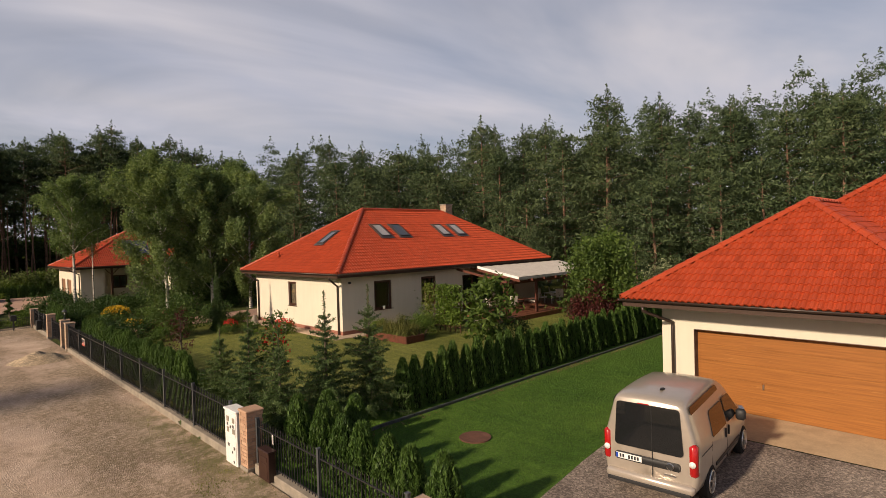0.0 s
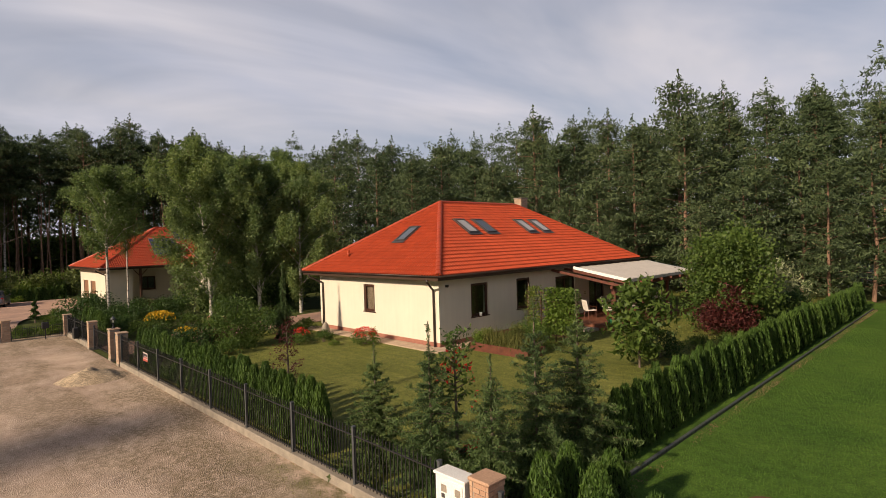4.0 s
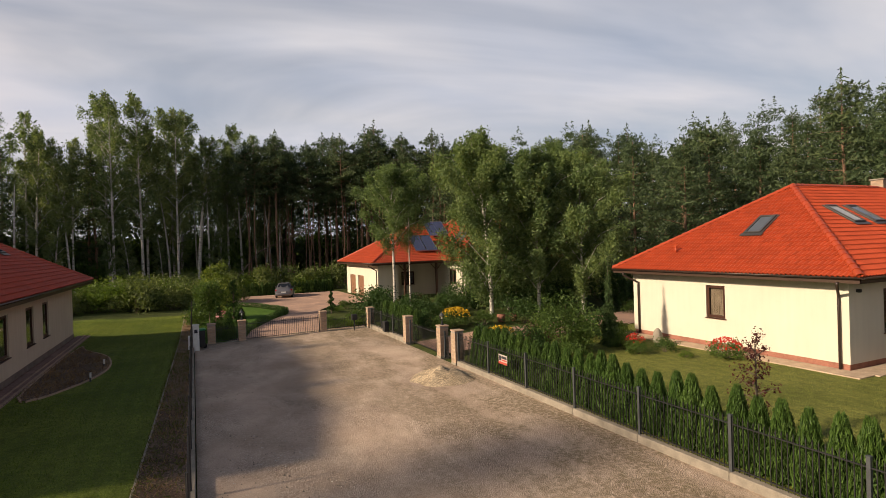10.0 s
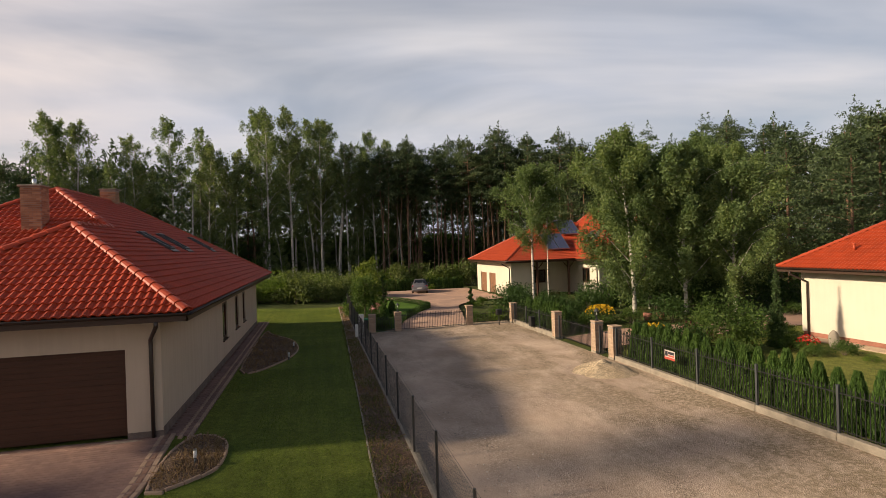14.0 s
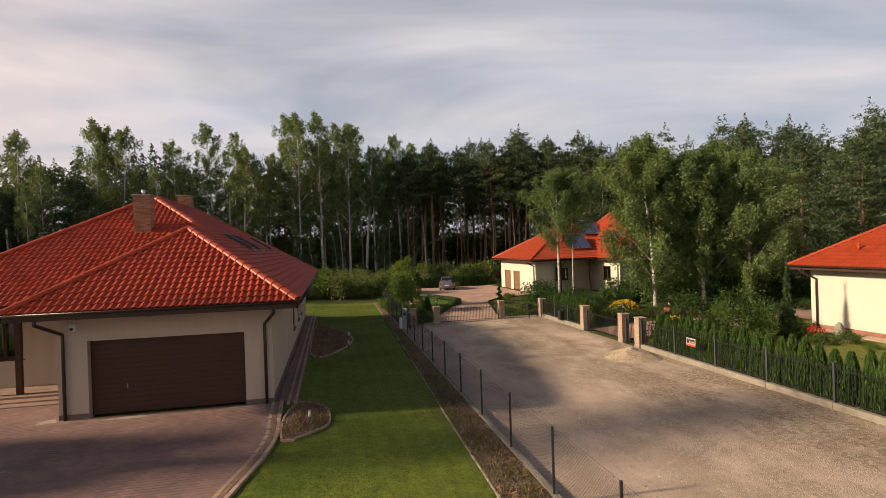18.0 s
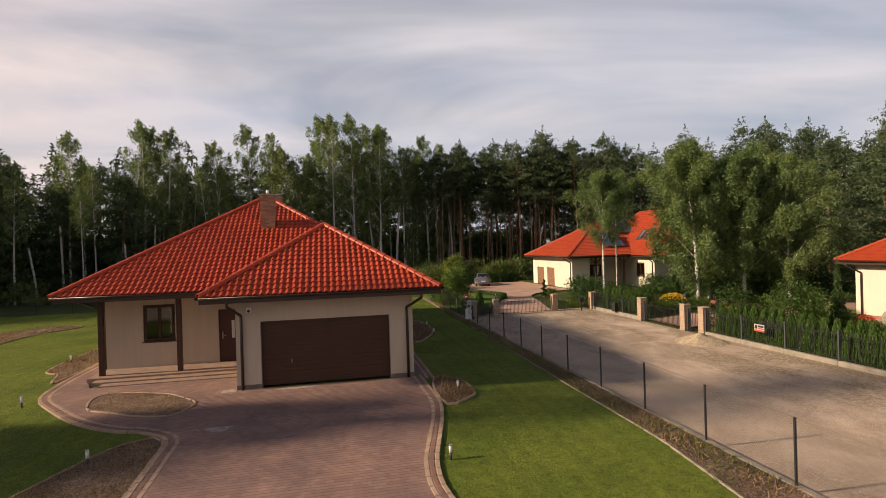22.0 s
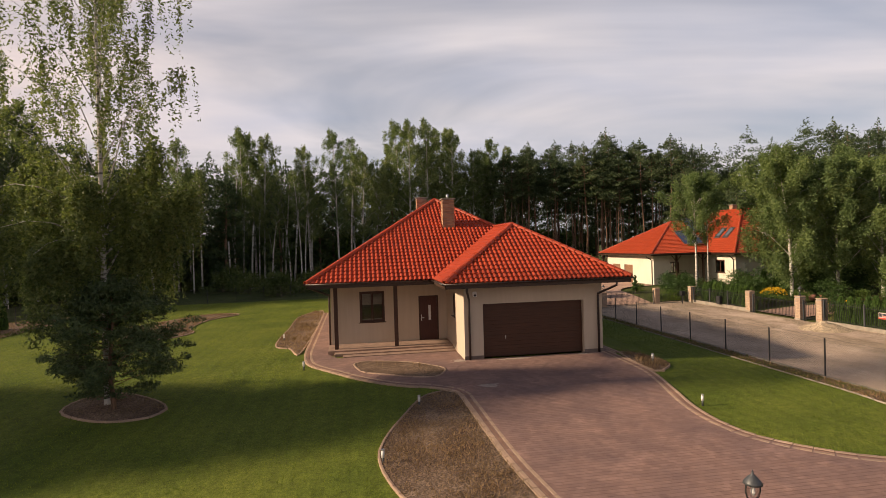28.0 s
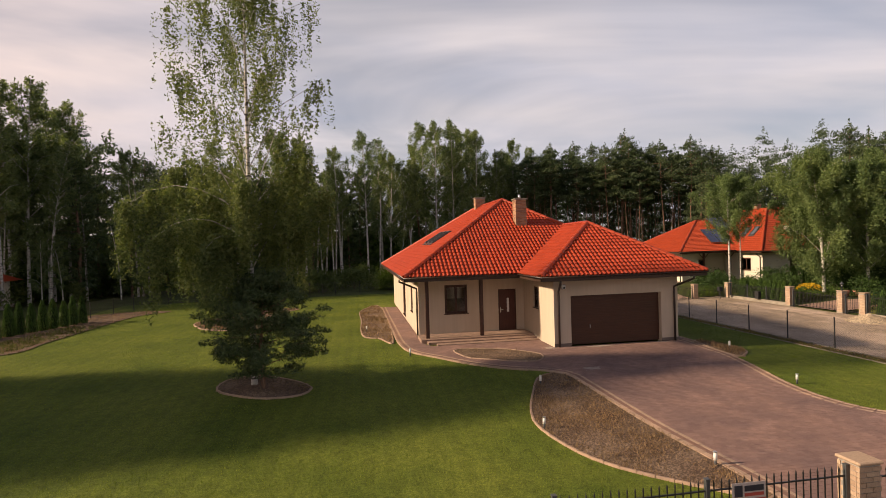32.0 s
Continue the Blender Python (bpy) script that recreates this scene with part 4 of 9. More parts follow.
def house_a():
    gz = 0.34
    h = thing("bungalow", (24, 29, gz), "cream rendered bungalow with an orange tiled hip roof and skylights", "house")
    z0, k = 3.76, 0.645
    xl, xr, yf, yb = 15.40, 34.20, 23.90, 35.62
    r = Roof(h, z0, k, ROOF, 0.18, 0.31)
    hw = (yb - yf) / 2
    ym, x1, x2, zr = yf + hw, xl + hw, xr - hw, z0 + hw * k
    r.slope((xl, yf), (0, 1), [(xl, yf), (xr, yf), (x2, ym), (x1, ym)], loose=150)
    r.slope((xl, yb), (1, 0), [(xl, yb), (xl, yf), (x1, ym)], loose=150)
    r.slope((xr, yb), (0, -1), [(xr, yb), (xl, yb), (x1, ym), (x2, ym)])
    r.slope((xr, yf), (-1, 0), [(xr, yf), (xr, yb), (x2, ym)])
    for a, b in (((xl, yf, z0), (x1, ym, zr)), ((xl, yb, z0), (x1, ym, zr)), ((xr, yf, z0), (x2, ym, zr)), ((xr, yb, z0), (x2, ym, zr)), ((x1, ym, zr), (x2, ym, zr))):
        r.caps(a, b)
    r.gutter((xl, yf), (xr, yf), (0, -1))
    r.gutter((xl, yb), (xl, yf), (-1, 0))
    r.gutter((xr, yf), (xr, yb), (1, 0))
    r.gutter((xr, yb), (xl, yb), (0, 1))
    r.finish()
    zt = z0 - 0.24
    part("soffit", boxes((xl + 0.03, yf + 0.03, zt, xr - 0.03, yb - 0.03, zt + 0.025)), SOFFIT, h)
    wl, wr, wf, wb, t = 16.10, 33.5, 24.65, 34.9, 0.35
    zb = gz + 0.25
    part("wall", wall_with_holes("y", wl, t, wf, wb, zb, zt, [(29.55, 30.5, 1.66, 3.1)]), WALL, h)
    part("wall", wall_with_holes("x", wf, t, wl + t, wr, zb, zt, [(18.25, 19.5, 1.52, 3.15), (21.8, 23.0, 1.52, 3.15), (25.4, 27.4, 0.62, 3.0), (29.0, 30.8, 0.62, 3.0)]), WALL, h)
    part("wall", wall_with_holes("x", wb - t, t, wl + t, wr, zb, zt, []), WALL, h)
    part("wall", wall_with_holes("y", wr - t, t, wf + t, wb - t, zb, zt, []), WALL, h)
    part("plinth", boxes((wl + 0.03, wf + 0.03, gz - 0.3, wr - 0.03, wb - 0.03, zb)), PLINTH, h, "red-brown plinth")
    window(h, "y", wl, -1, 29.55, 30.5, 1.66, 3.1, curtain=CURTAIN)
    window(h, "x", wf, -1, 18.25, 19.5, 1.52, 3.15)
    window(h, "x", wf, -1, 21.8, 23.0, 1.52, 3.15)
    window(h, "x", wf, -1, 25.4, 27.4, 0.62, 3.0, 2)
    window(h, "x", wf, -1, 29.0, 30.8, 0.62, 3.0, 2)
    downpipe(h, wl - 0.07, 24.95, z0 - 0.12, gz, (xl - 0.07, 24.6))
    downpipe(h, wl - 0.07, 34.5, z0 - 0.12, gz, (xl - 0.07, 34.8))
    brick_stack(part("chimney", boxes((29.4, 30.2, 6.9, 29.8, 30.6, 7.0)), BRICK_TAN, h, "pale rendered chimney with a brick cap"), 29.2, 29.9, 29.9, 30.5, 6.9, 8.05, BRICK_PALE, cap=CONCRETE)
    for xx in (20.9, 22.4, 26.2, 27.7):
        skylight(h, (xx, 26.75, z0 + (26.75 - yf) * k + 0.05), (0, 1), k, 0.8, 1.42, "dark framed skylight with a pale blind" if xx != 22.4 else "dark framed skylight", BLIND if xx != 22.4 else None)
    skylight(h, (17.75, 29.35, z0 + (17.75 - xl) * k + 0.05), (1, 0), k, 0.78, 1.36, "dark framed skylight")
    vz = z0 + (16.55 - xl) * k
    vent = part("vent_pipe", bar([(16.55, 32.5, vz), (16.55, 32.5, vz + 0.32)], 0.06, 10), ROOF, h, "orange roof vent pipe", True)
    part("vent_cap", bar([(16.55, 32.5, vz + 0.3), (16.55, 32.5, vz + 0.38)], 0.085, 10), ROOF, vent)
    part("apron", boxes((15.2, 23.9, gz - 0.3, 16.1, 35.6, gz + 0.05), (16.1, 23.75, gz - 0.3, 20.0, 24.65, gz + 0.05), bevel=0.01), APRON, h, "tan paved apron round the wall")
    part("ceiling_panel", boxes((wl + t, wf + t, zt - 0.06, wr - t, wb - t, zt - 0.01)), DARK_IN, h)
    part("inner_wall", boxes((wl + t, 28.0, zb, wr - t, 28.1, zt - 0.07), (17.5, wf + t, zb, 17.56, 28.0, zt - 0.07)), DARK_IN, h)
    cam_ = part("wall_lamp", boxes((16.5, wf - 0.16, 3.12, 16.62, wf, 3.24), bevel=0.02), IRON, h, "small dark wall lamp")
    return h


def house_b():
    gz = 0.15
    h = thing("bungalow", (24, 1, gz), "cream rendered house with an orange tiled roof and oak-coloured garage door", "house")
    z0, k = 3.40, 0.685
    xg, yt, yb, xl, yl, xr = 15.45, 8.20, 0.0, 19.1, -5.8, 38.0
    r = Roof(h, z0, k, ROOF, 0.18, 0.31)
    gw, hw = (yt - yb) / 2, (yt - yl) / 2
    xq, yq, xe = xg + gw, yb + gw, xl + gw
    xm, ym, xn = xl + hw, yl + hw, xr - hw
    zg, zr = z0 + gw * k, z0 + hw * k
    r.slope((xg, yt), (1, 0), [(xg, yt), (xg, yb), (xq, yq)], loose=170)
    r.slope((xg, yt), (0, -1), [(xe, yt), (xg, yt), (xq, yq), (xe, yq)])
    r.slope((xg, yt), (0, -1), [(xr, yt), (xe, yt), (xe, yq), (xm, ym), (xn, ym)])
    r.slope((xl, yb), (0, 1), [(xg, yb), (xl, yb), (xe, yq), (xq, yq)])
    r.slope((xl, yb), (1, 0), [(xl, yb), (xl, yl), (xm, ym), (xe, yq)])
    r.slope((xl, yl), (0, 1), [(xl, yl), (xr, yl), (xn, ym), (xm, ym)])
    r.slope((xr, yl), (-1, 0), [(xr, yl), (xr, yt), (xn, ym)])
    for a, b in (((xg, yt, z0), (xq, yq, zg)), ((xg, yb, z0), (xq, yq, zg)), ((xq, yq, zg), (xe, yq, zg)), ((xe, yq, zg), (xm, ym, zr)), ((xm, ym, zr), (xn, ym, zr)),
                 ((xl, yl, z0), (xm, ym, zr)), ((xr, yl, z0), (xn, ym, zr)), ((xr, yt, z0), (xn, ym, zr))):
        r.caps(a, b)
    r.gutter((xg, yt), (xg, yb), (-1, 0))
    r.gutter((xr, yt), (xg, yt), (0, 1))
    r.gutter((xg, yb), (xl, yb), (0, -1))
    r.gutter((xl, yb), (xl, yl), (-1, 0))
    r.finish()
    zt, t = z0 - 0.24, 0.35
    part("soffit", boxes((xl + 0.03, yl + 0.03, zt, xr - 0.03, yt - 0.03, zt + 0.025), (xg + 0.03, yb + 0.03, zt, xl + 0.03, yt - 0.03, zt + 0.025)), SOFFIT, h)
    part("wall", wall_with_holes("y", 16.45, t, 0.8, 7.4, gz, zt, [(1.75, 6.45, gz, 2.48)]), WALL, h)
    part("wall", wall_with_holes("x", 7.4 - t, t, 16.45 + t, 37.2, gz, zt, []), WALL, h)
    part("wall", wall_with_holes("x", 0.8, t, 16.45 + t, 20.0, gz, zt, []), WALL, h)
    part("wall", wall_with_holes("y", 20.0, t, -5.0, 0.8, gz, zt, []), WALL, h)
    part("wall", wall_with_holes("x", -5.0, t, 20.35, 37.2, gz, zt, []), WALL, h)
    sectional_door(h, "y", 16.45 + 0.24, -1, 1.75, 6.45, gz + 0.02, 2.48, DOOR_OAK, 5, 0, "golden oak sectional garage door")
    part("reveal_trim", boxes((16.44, 6.435, gz, 16.72, 6.447, 2.47), (16.44, 1.753, gz, 16.72, 1.765, 2.47), (16.44, 1.765, 2.465, 16.72, 6.435, 2.477)), PLINTH_GREY, h)
    downpipe(h, 16.38, 7.05, z0 - 0.14, gz, (xg - 0.07, 7.5))
    part("back_wall", boxes((36.85, -4.65, gz, 37.2, 7.05, zt)), WALL, h)
    return h


def house_d():
    gz = 0.28
    h = thing("house", (18, 64, gz), "cream rendered house with orange tiled roofs and solar panels", "house")
    z0, k = 3.80, 0.57
    r = Roof(h, z0, k, ROOF, 0.18, 0.31)
    xl, xr, yf, yb = 10.2, 21.5, 61.4, 74.4
    hw = (yb - yf) / 2
    ym, x1, zr = yf + hw, xl + hw, z0 + hw * k
    r.slope((xl, yf), (0, 1), [(xl, yf), (xr, yf), (xr, ym), (x1, ym)])
    r.slope((xl, yb), (1, 0), [(xl, yb), (xl, yf), (x1, ym)])
    r.slope((xr, yb), (0, -1), [(xr, yb), (xl, yb), (x1, ym), (xr, ym)])
    for a, b in (((xl, yf, z0), (x1, ym, zr)), ((xl, yb, z0), (x1, ym, zr)), ((x1, ym, zr), (xr, ym, zr))):
        r.caps(a, b)
    r.gutter((xl, yf), (17.4, yf), (0, -1))
    r.gutter((xl, yb), (xl, yf), (-1, 0))
    r.finish()
    q = Roof(h, z0 - 0.05, 1.05, ROOF, 0.18, 0.31)
    wx0, wx1, wy0, wy1 = 17.4, 28.9, 57.5, 71.5
    hh = 4.6
    q2 = z0 - 0.05 + hh * 1.05
    ax, ay, bx_, by = wx0 + hh, wy0 + hh, wx1 - hh, wy1 - hh
    q.slope((wx0, wy1), (1, 0), [(wx0, wy1), (wx0, wy0), (ax, ay), (ax, by)])
    q.slope((wx0, wy0), (0, 1), [(wx0, wy0), (wx1, wy0), (bx_, ay), (ax, ay)])
    q.slope((wx1, wy0), (-1, 0), [(wx1, wy0), (wx1, wy1), (bx_, by), (bx_, ay)])
    q.slope((wx1, wy1), (0, -1), [(wx1, wy1), (wx0, wy1), (ax, by), (bx_, by)])
    for a, b in (((wx0, wy0), (ax, ay)), ((wx1, wy0), (bx_, ay)), ((wx0, wy1), (ax, by)), ((wx1, wy1), (bx_, by))):
        q.caps((*a, z0 - 0.05), (*b, q2))
    q.caps((ax, ay, q2), (bx_, ay, q2))
    q.caps((ax, ay, q2), (ax, by, q2))
    part("roof_cap", boxes((ax, ay, q2 - 0.12, bx_, by, q2 - 0.02)), ROOF, h)
    q.gutter((wx0, wy0), (wx1, wy0), (0, -1))
    q.gutter((wx0, yf), (wx0, wy0), (-1, 0))
    q.finish()
    zt, t = z0 - 0.24, 0.35
    part("wall", wall_with_holes("y", 11.0, t, 62.3, 73.6, gz, zt, [(67.0, 69.1, gz, 2.4), (70.1, 72.2, gz, 2.4)]), WALL, h)
    part("wall", wall_with_holes("x", 62.3, t, 11.0 + t, 13.0, gz, zt, []), WALL, h)
    part("wall", wall_with_holes("x", 64.6, t, 13.0, 18.1, gz, zt, [(14.2, 15.6, 1.4, 2.7)]), WALL, h)
    part("wall", wall_with_holes("y", 13.0 - t, t, 62.65, 64.6, gz, zt, []), WALL, h)
    part("wall", wall_with_holes("y", 18.1, t, 58.2, 69.2, gz, zt - 0.05, [(60.0, 61.55, 1.47, 2.9)]), WALL, h)
    part("wall", wall_with_holes("x", 58.2, t, 18.1 + t, 27.6, gz, zt - 0.05, [(21.5, 23.2, 1.4, 2.8)]), WALL, h)
    part("soffit", boxes((xl + 0.03, yf + 0.03, zt, wx0, yb - 0.03, zt + 0.025), (wx0, wy0 + 0.03, zt - 0.05, wx1 - 0.03, wy1 - 0.03, zt - 0.025)), SOFFIT, h)
    window(h, "y", 18.1, -1, 60.0, 61.55, 1.47, 2.9, 2)
    window(h, "x", 58.2, -1, 21.5, 23.2, 1.4, 2.8, 2)
    window(h, "x", 64.6, -1, 14.2, 15.6, 1.4, 2.7, 2)
    sectional_door(h, "y", 11.1, -1, 67.0, 69.1, gz, 2.4, DOOR_TAN, 4, 1, "light brown garage door")
    sectional_door(h, "y", 11.1, -1, 70.1, 72.2, gz, 2.4, DOOR_TAN, 4, 1, "light brown garage door")
    for px in (13.6, 16.9):
        post = part("porch_post", boxes((px - 0.09, 61.9, gz, px + 0.09, 62.08, zt), bevel=0.012), FRAME, h, "dark timber porch post")
        for sgn in (-1, 1):
            part("brace", bar([(px, 61.99, zt - 0.7), (px + sgn * 0.6, 61.99, zt - 0.05)], 0.05, 4), FRAME, post)
    downpipe(h, 10.94, 62.6, z0 - 0.12, gz, (xl - 0.07, 62.4))
    downpipe(h, 18.04, 58.5, z0 - 0.17, gz, (wx0 - 0.07, 58.2))
    for (sx, sw) in ((15.65, 62.75), (16.85, 62.75), (18.35, 65.4), (19.45, 65.4)):
        zz = z0 + (sw - yf) * k
        d = math.atan(k) + 0.12
        bm = boxes((-0.55, 0, 0.16, 0.55, 2.5, 0.24), bevel=0.01)
        bm.transform(Matrix.Translation((sx, sw, zz + 0.05)) @ Matrix.Rotation(d, 4, "X"))
        pan = part("solar_panel", bm, SOLAR, h, "dark blue solar panel")
        bm = boxes((-0.57, -0.03, 0.15, 0.57, 0.0, 0.25), (-0.57, 2.5, 0.15, 0.57, 2.55, 0.27), (-0.57, 0, 0.15, -0.55, 2.5, 0.25), (0.55, 0, 0.15, 0.57, 2.5, 0.25))
        bm.transform(Matrix.Translation((sx, sw, zz + 0.05)) @ Matrix.Rotation(d, 4, "X"))
        part("panel_frame", bm, STEEL, pan)
    for yy in (60.9, 62.3):
        skylight(h, (19.0, yy, z0 - 0.05 + 1.6 * 1.05 + 0.05), (1, 0), 1.05, 0.75, 1.3, "dark framed skylight")
    # a dormer on the south slope
    part("dormer_wall", boxes((22.2, 59.0, 4.9, 24.8, 61.4, 6.6)), WALL, h, "small cream dormer")
    bm = bmesh.new()
    a = [bm.verts.new(p) for p in ((21.9, 58.7, 6.6), (25.1, 58.7, 6.6), (23.5, 58.7, 7.9), (21.9, 61.6, 6.6), (25.1, 61.6, 6.6), (23.5, 61.6, 7.9))]
    for f in ((0, 2, 1), (3, 4, 5), (0, 3, 5, 2), (1, 2, 5, 4), (0, 1, 4, 3)):
        bm.faces.new([a[q] for q in f])
    part("dormer_roof", bm, ROOF, h)
    brick_stack(part("chimney", boxes((22.3, 64, 7.5, 22.6, 64.3, 7.6)), BRICK_TAN, h, "tan brick chimney"), 22.2, 63.9, 22.8, 64.5, 7.6, 9.2, BRICK_TAN, cap=CONCRETE)
    part("back_wall", boxes((18.1 + t, 69.0, gz, 27.6, 69.3, zt - 0.06), (27.3, 58.55, gz, 27.6, 69.0, zt - 0.06), (11.35, 73.3, gz, 20.0, 73.6, zt - 0.01)), WALL, h)
    return h



HC, HA, HB, HD = house_c(), house_a(), house_b(), house_d()

# ---- trees and shrubs ----


def leaf_mesh(centres, rng, size, aspect=0.45, lie=0.0, point=None, tri=True):
    """Rhombic leaves at centres, turned at random; lie: how much they lie flat; point: a way the tips lean."""
    n = len(centres)
    a = rng.normal(size=(n, 3))
    if point is not None:
        a = a * (1 - 0.55) + np.array(point) * 0.9
    a /= np.linalg.norm(a, axis=1)[:, None] + 1e-9
    b = rng.normal(size=(n, 3))
    b[:, 2] *= 1 - lie
    b -= a * (a * b).sum(1)[:, None]
    b /= np.linalg.norm(b, axis=1)[:, None] + 1e-9
    s = size * rng.uniform(0.65, 1.35, n)[:, None]
    if tri:
        v = np.empty((n, 3, 3))
        v[:, 0], v[:, 1], v[:, 2] = centres - a * s + b * s * aspect, centres - a * s * 0.6 - b * s * aspect, centres + a * s * 1.15
        return v.reshape(-1, 3), np.arange(n * 3).reshape(n, 3)
    v = np.empty((n, 4, 3))
    v[:, 0], v[:, 1] = centres - a * s, centres + b * s * aspect
    v[:, 2], v[:, 3] = centres + a * s, centres - b * s * aspect
    f = np.arange(n * 4).reshape(n, 4)
    return v.reshape(-1, 3), f


def trunk_mesh(name, bm, material, parent):
    return part(name, bm, material, parent, smooth=True)


def add_branches(bm, br, thick, n=4):
    for a, b in br:
        tube(bm, [a, ((np.array(a) + np.array(b)) / 2 + (0, 0, 0.03)), b], [thick, thick * 0.7, thick * 0.25], n, False)


def pine(seed, h, base, r0, limbs=36, pads=7, each=22, leaf=0.175, wide=0.95, label="tall dark green pine tree with a reddish bare trunk", thick=1.0):
    """A Scots pine: bare trunk, uneven limbs, rounded pads of needles that sit on the limbs and thin out below."""
    rng = np.random.default_rng(seed)
    t = thing("pine_tree", (0, 0, 0), label, "tree", "woodland trees")
    cs, br = [], []
    for i in range(limbs):
        s = (i + rng.uniform(-0.4, 0.4)) / limbs
        s = min(max(s, 0.0), 0.98)
        z = h * base + h * (1 - base) * 0.96 * s
        ln = r0 * (math.sin(math.pi * (0.30 + 0.67 * s)) ** 0.85) * rng.uniform(0.55, 1.2)
        an = i * 2.4 + rng.uniform(-0.6, 0.6)
        tip = np.array((math.cos(an) * ln, math.sin(an) * ln, z + ln * rng.uniform(0.02, 0.4)))
        br.append(((0, 0, z), tip))
        for q in range(pads):
            u = 1.05 - 0.75 * (q / pads) ** 1.3 + rng.uniform(-0.06, 0.06)
            c = np.array((0, 0, z)) * (1 - u) + tip * u + rng.normal(size=3) * np.array((0.34, 0.34, 0.16)) * (wide / 0.8)
            d = rng.normal(size=(each, 3))
            d *= (rng.uniform(0.35, 1.0, each) ** 0.5 / (np.linalg.norm(d, axis=1) + 1e-9))[:, None]
            d[:, 2] = np.where(d[:, 2] < 0, d[:, 2] * 0.45, d[:, 2])
            cs.append(c + d * np.array((wide, wide, wide * 0.62)) * rng.uniform(0.5, 0.92))
    top = np.clip(rng.normal(size=(each * 3, 3)), -1.6, 1.6) * np.array((0.26, 0.26, 0.5)) * (wide / 0.8)
    cs.append(np.array((0, 0, h - 0.4 * wide)) + top * np.clip(1.15 - top[:, 2:] / 0.7, 0.2, 1.6) ** np.array((1, 1, 0)))
    bm = bmesh.new()
    lx, ly = rng.uniform(-0.35, 0.35, 2)
    tube(bm, [(0, 0, -0.3), (lx, ly, h * 0.33), (0, 0, h * 0.66), (0, 0, h * 0.98)], [(0.05 + 0.0095 * h) * thick, (0.03 + 0.008 * h) * thick, (0.02 + 0.005 * h) * thick, 0.03], 7, False)
    add_branches(bm, br, 0.010 + 0.0013 * h, 3)
    trunk_mesh("trunk", bm, PINE_BARK, t)
    v, f = leaf_mesh(np.concatenate(cs), rng, leaf, 0.34, 0.2)
    raw("crown", v, f, PINE_LEAF, t)
    return t


def spruce(seed, h, r0, leaf=0.052, whorls=18, each=38, label="young green spruce tree in the garden", mat=None, up=0.30):
    """Tiers of rising branches, thickly needled, under a bare leader."""
    rng = np.random.default_rng(seed)
    t = thing("spruce_tree", (0, 0, 0), label, "tree", "garden spruces")
    bm = bmesh.new()
    tube(bm, [(0, 0, -0.1), (0, 0, h * 0.5), (0, 0, h)], [0.045, 0.03, 0.007], 6, False)
    cs, ax = [], []
    for i in range(whorls):
        s = i / whorls
        z = h * (0.03 + 0.80 * s)
        rad = r0 * (1 - s) ** 0.85 + 0.10
        k = int(rng.integers(6, 9)) if s < 0.6 else 5
        a0 = rng.uniform(0, 6.28)
        for j in range(k):
            an = a0 + j * 6.283 / k + rng.uniform(-0.25, 0.25)
            ln = rad * rng.uniform(0.5, 1.2)
            d = np.array((math.cos(an), math.sin(an), up * (0.1 + 2.2 * s * s) - 0.10 if up > 0 else up))
            d /= np.linalg.norm(d)
            a = np.array((0, 0, z + rng.uniform(-0.05, 0.05)))
            tip = a + d * ln
            tube(bm, [tuple(a), tuple(tip)], [0.011, 0.003], 3, False)
            side = np.array((-math.sin(an), math.cos(an), 0.0))
            n = max(12, int(each * 6.0 * ln / 0.8 * (1.0 - 0.35 * s)))
            u = rng.uniform(0.08, 1.0, n)
            twig = rng.choice((-1.0, -0.6, 0.0, 0.0, 0.6, 1.0), n)
            fork = twig * rng.uniform(0, 0.42, n) * ln * (1.05 - u) * (1.1 - 0.7 * s)
            c = a + d * (u * ln)[:, None] + side * fork[:, None] + rng.normal(size=(n, 3)) * np.array((0.020, 0.020, 0.024))
            c[:, 2] -= np.abs(fork) * 0.25
            cs.append(c)
    n = 110
    z = h * (0.80 + 0.19 * rng.uniform(0, 1, n))
    cs.append(np.stack((rng.normal(0, 0.014, n), rng.normal(0, 0.014, n), z), 1))
    trunk_mesh("trunk", bm, GREY_BARK, t)
    v, f = leaf_mesh(np.concatenate(cs), rng, leaf, 0.2)
    raw("crown", v, f, mat or SPRUCE_LEAF, t)
    return t


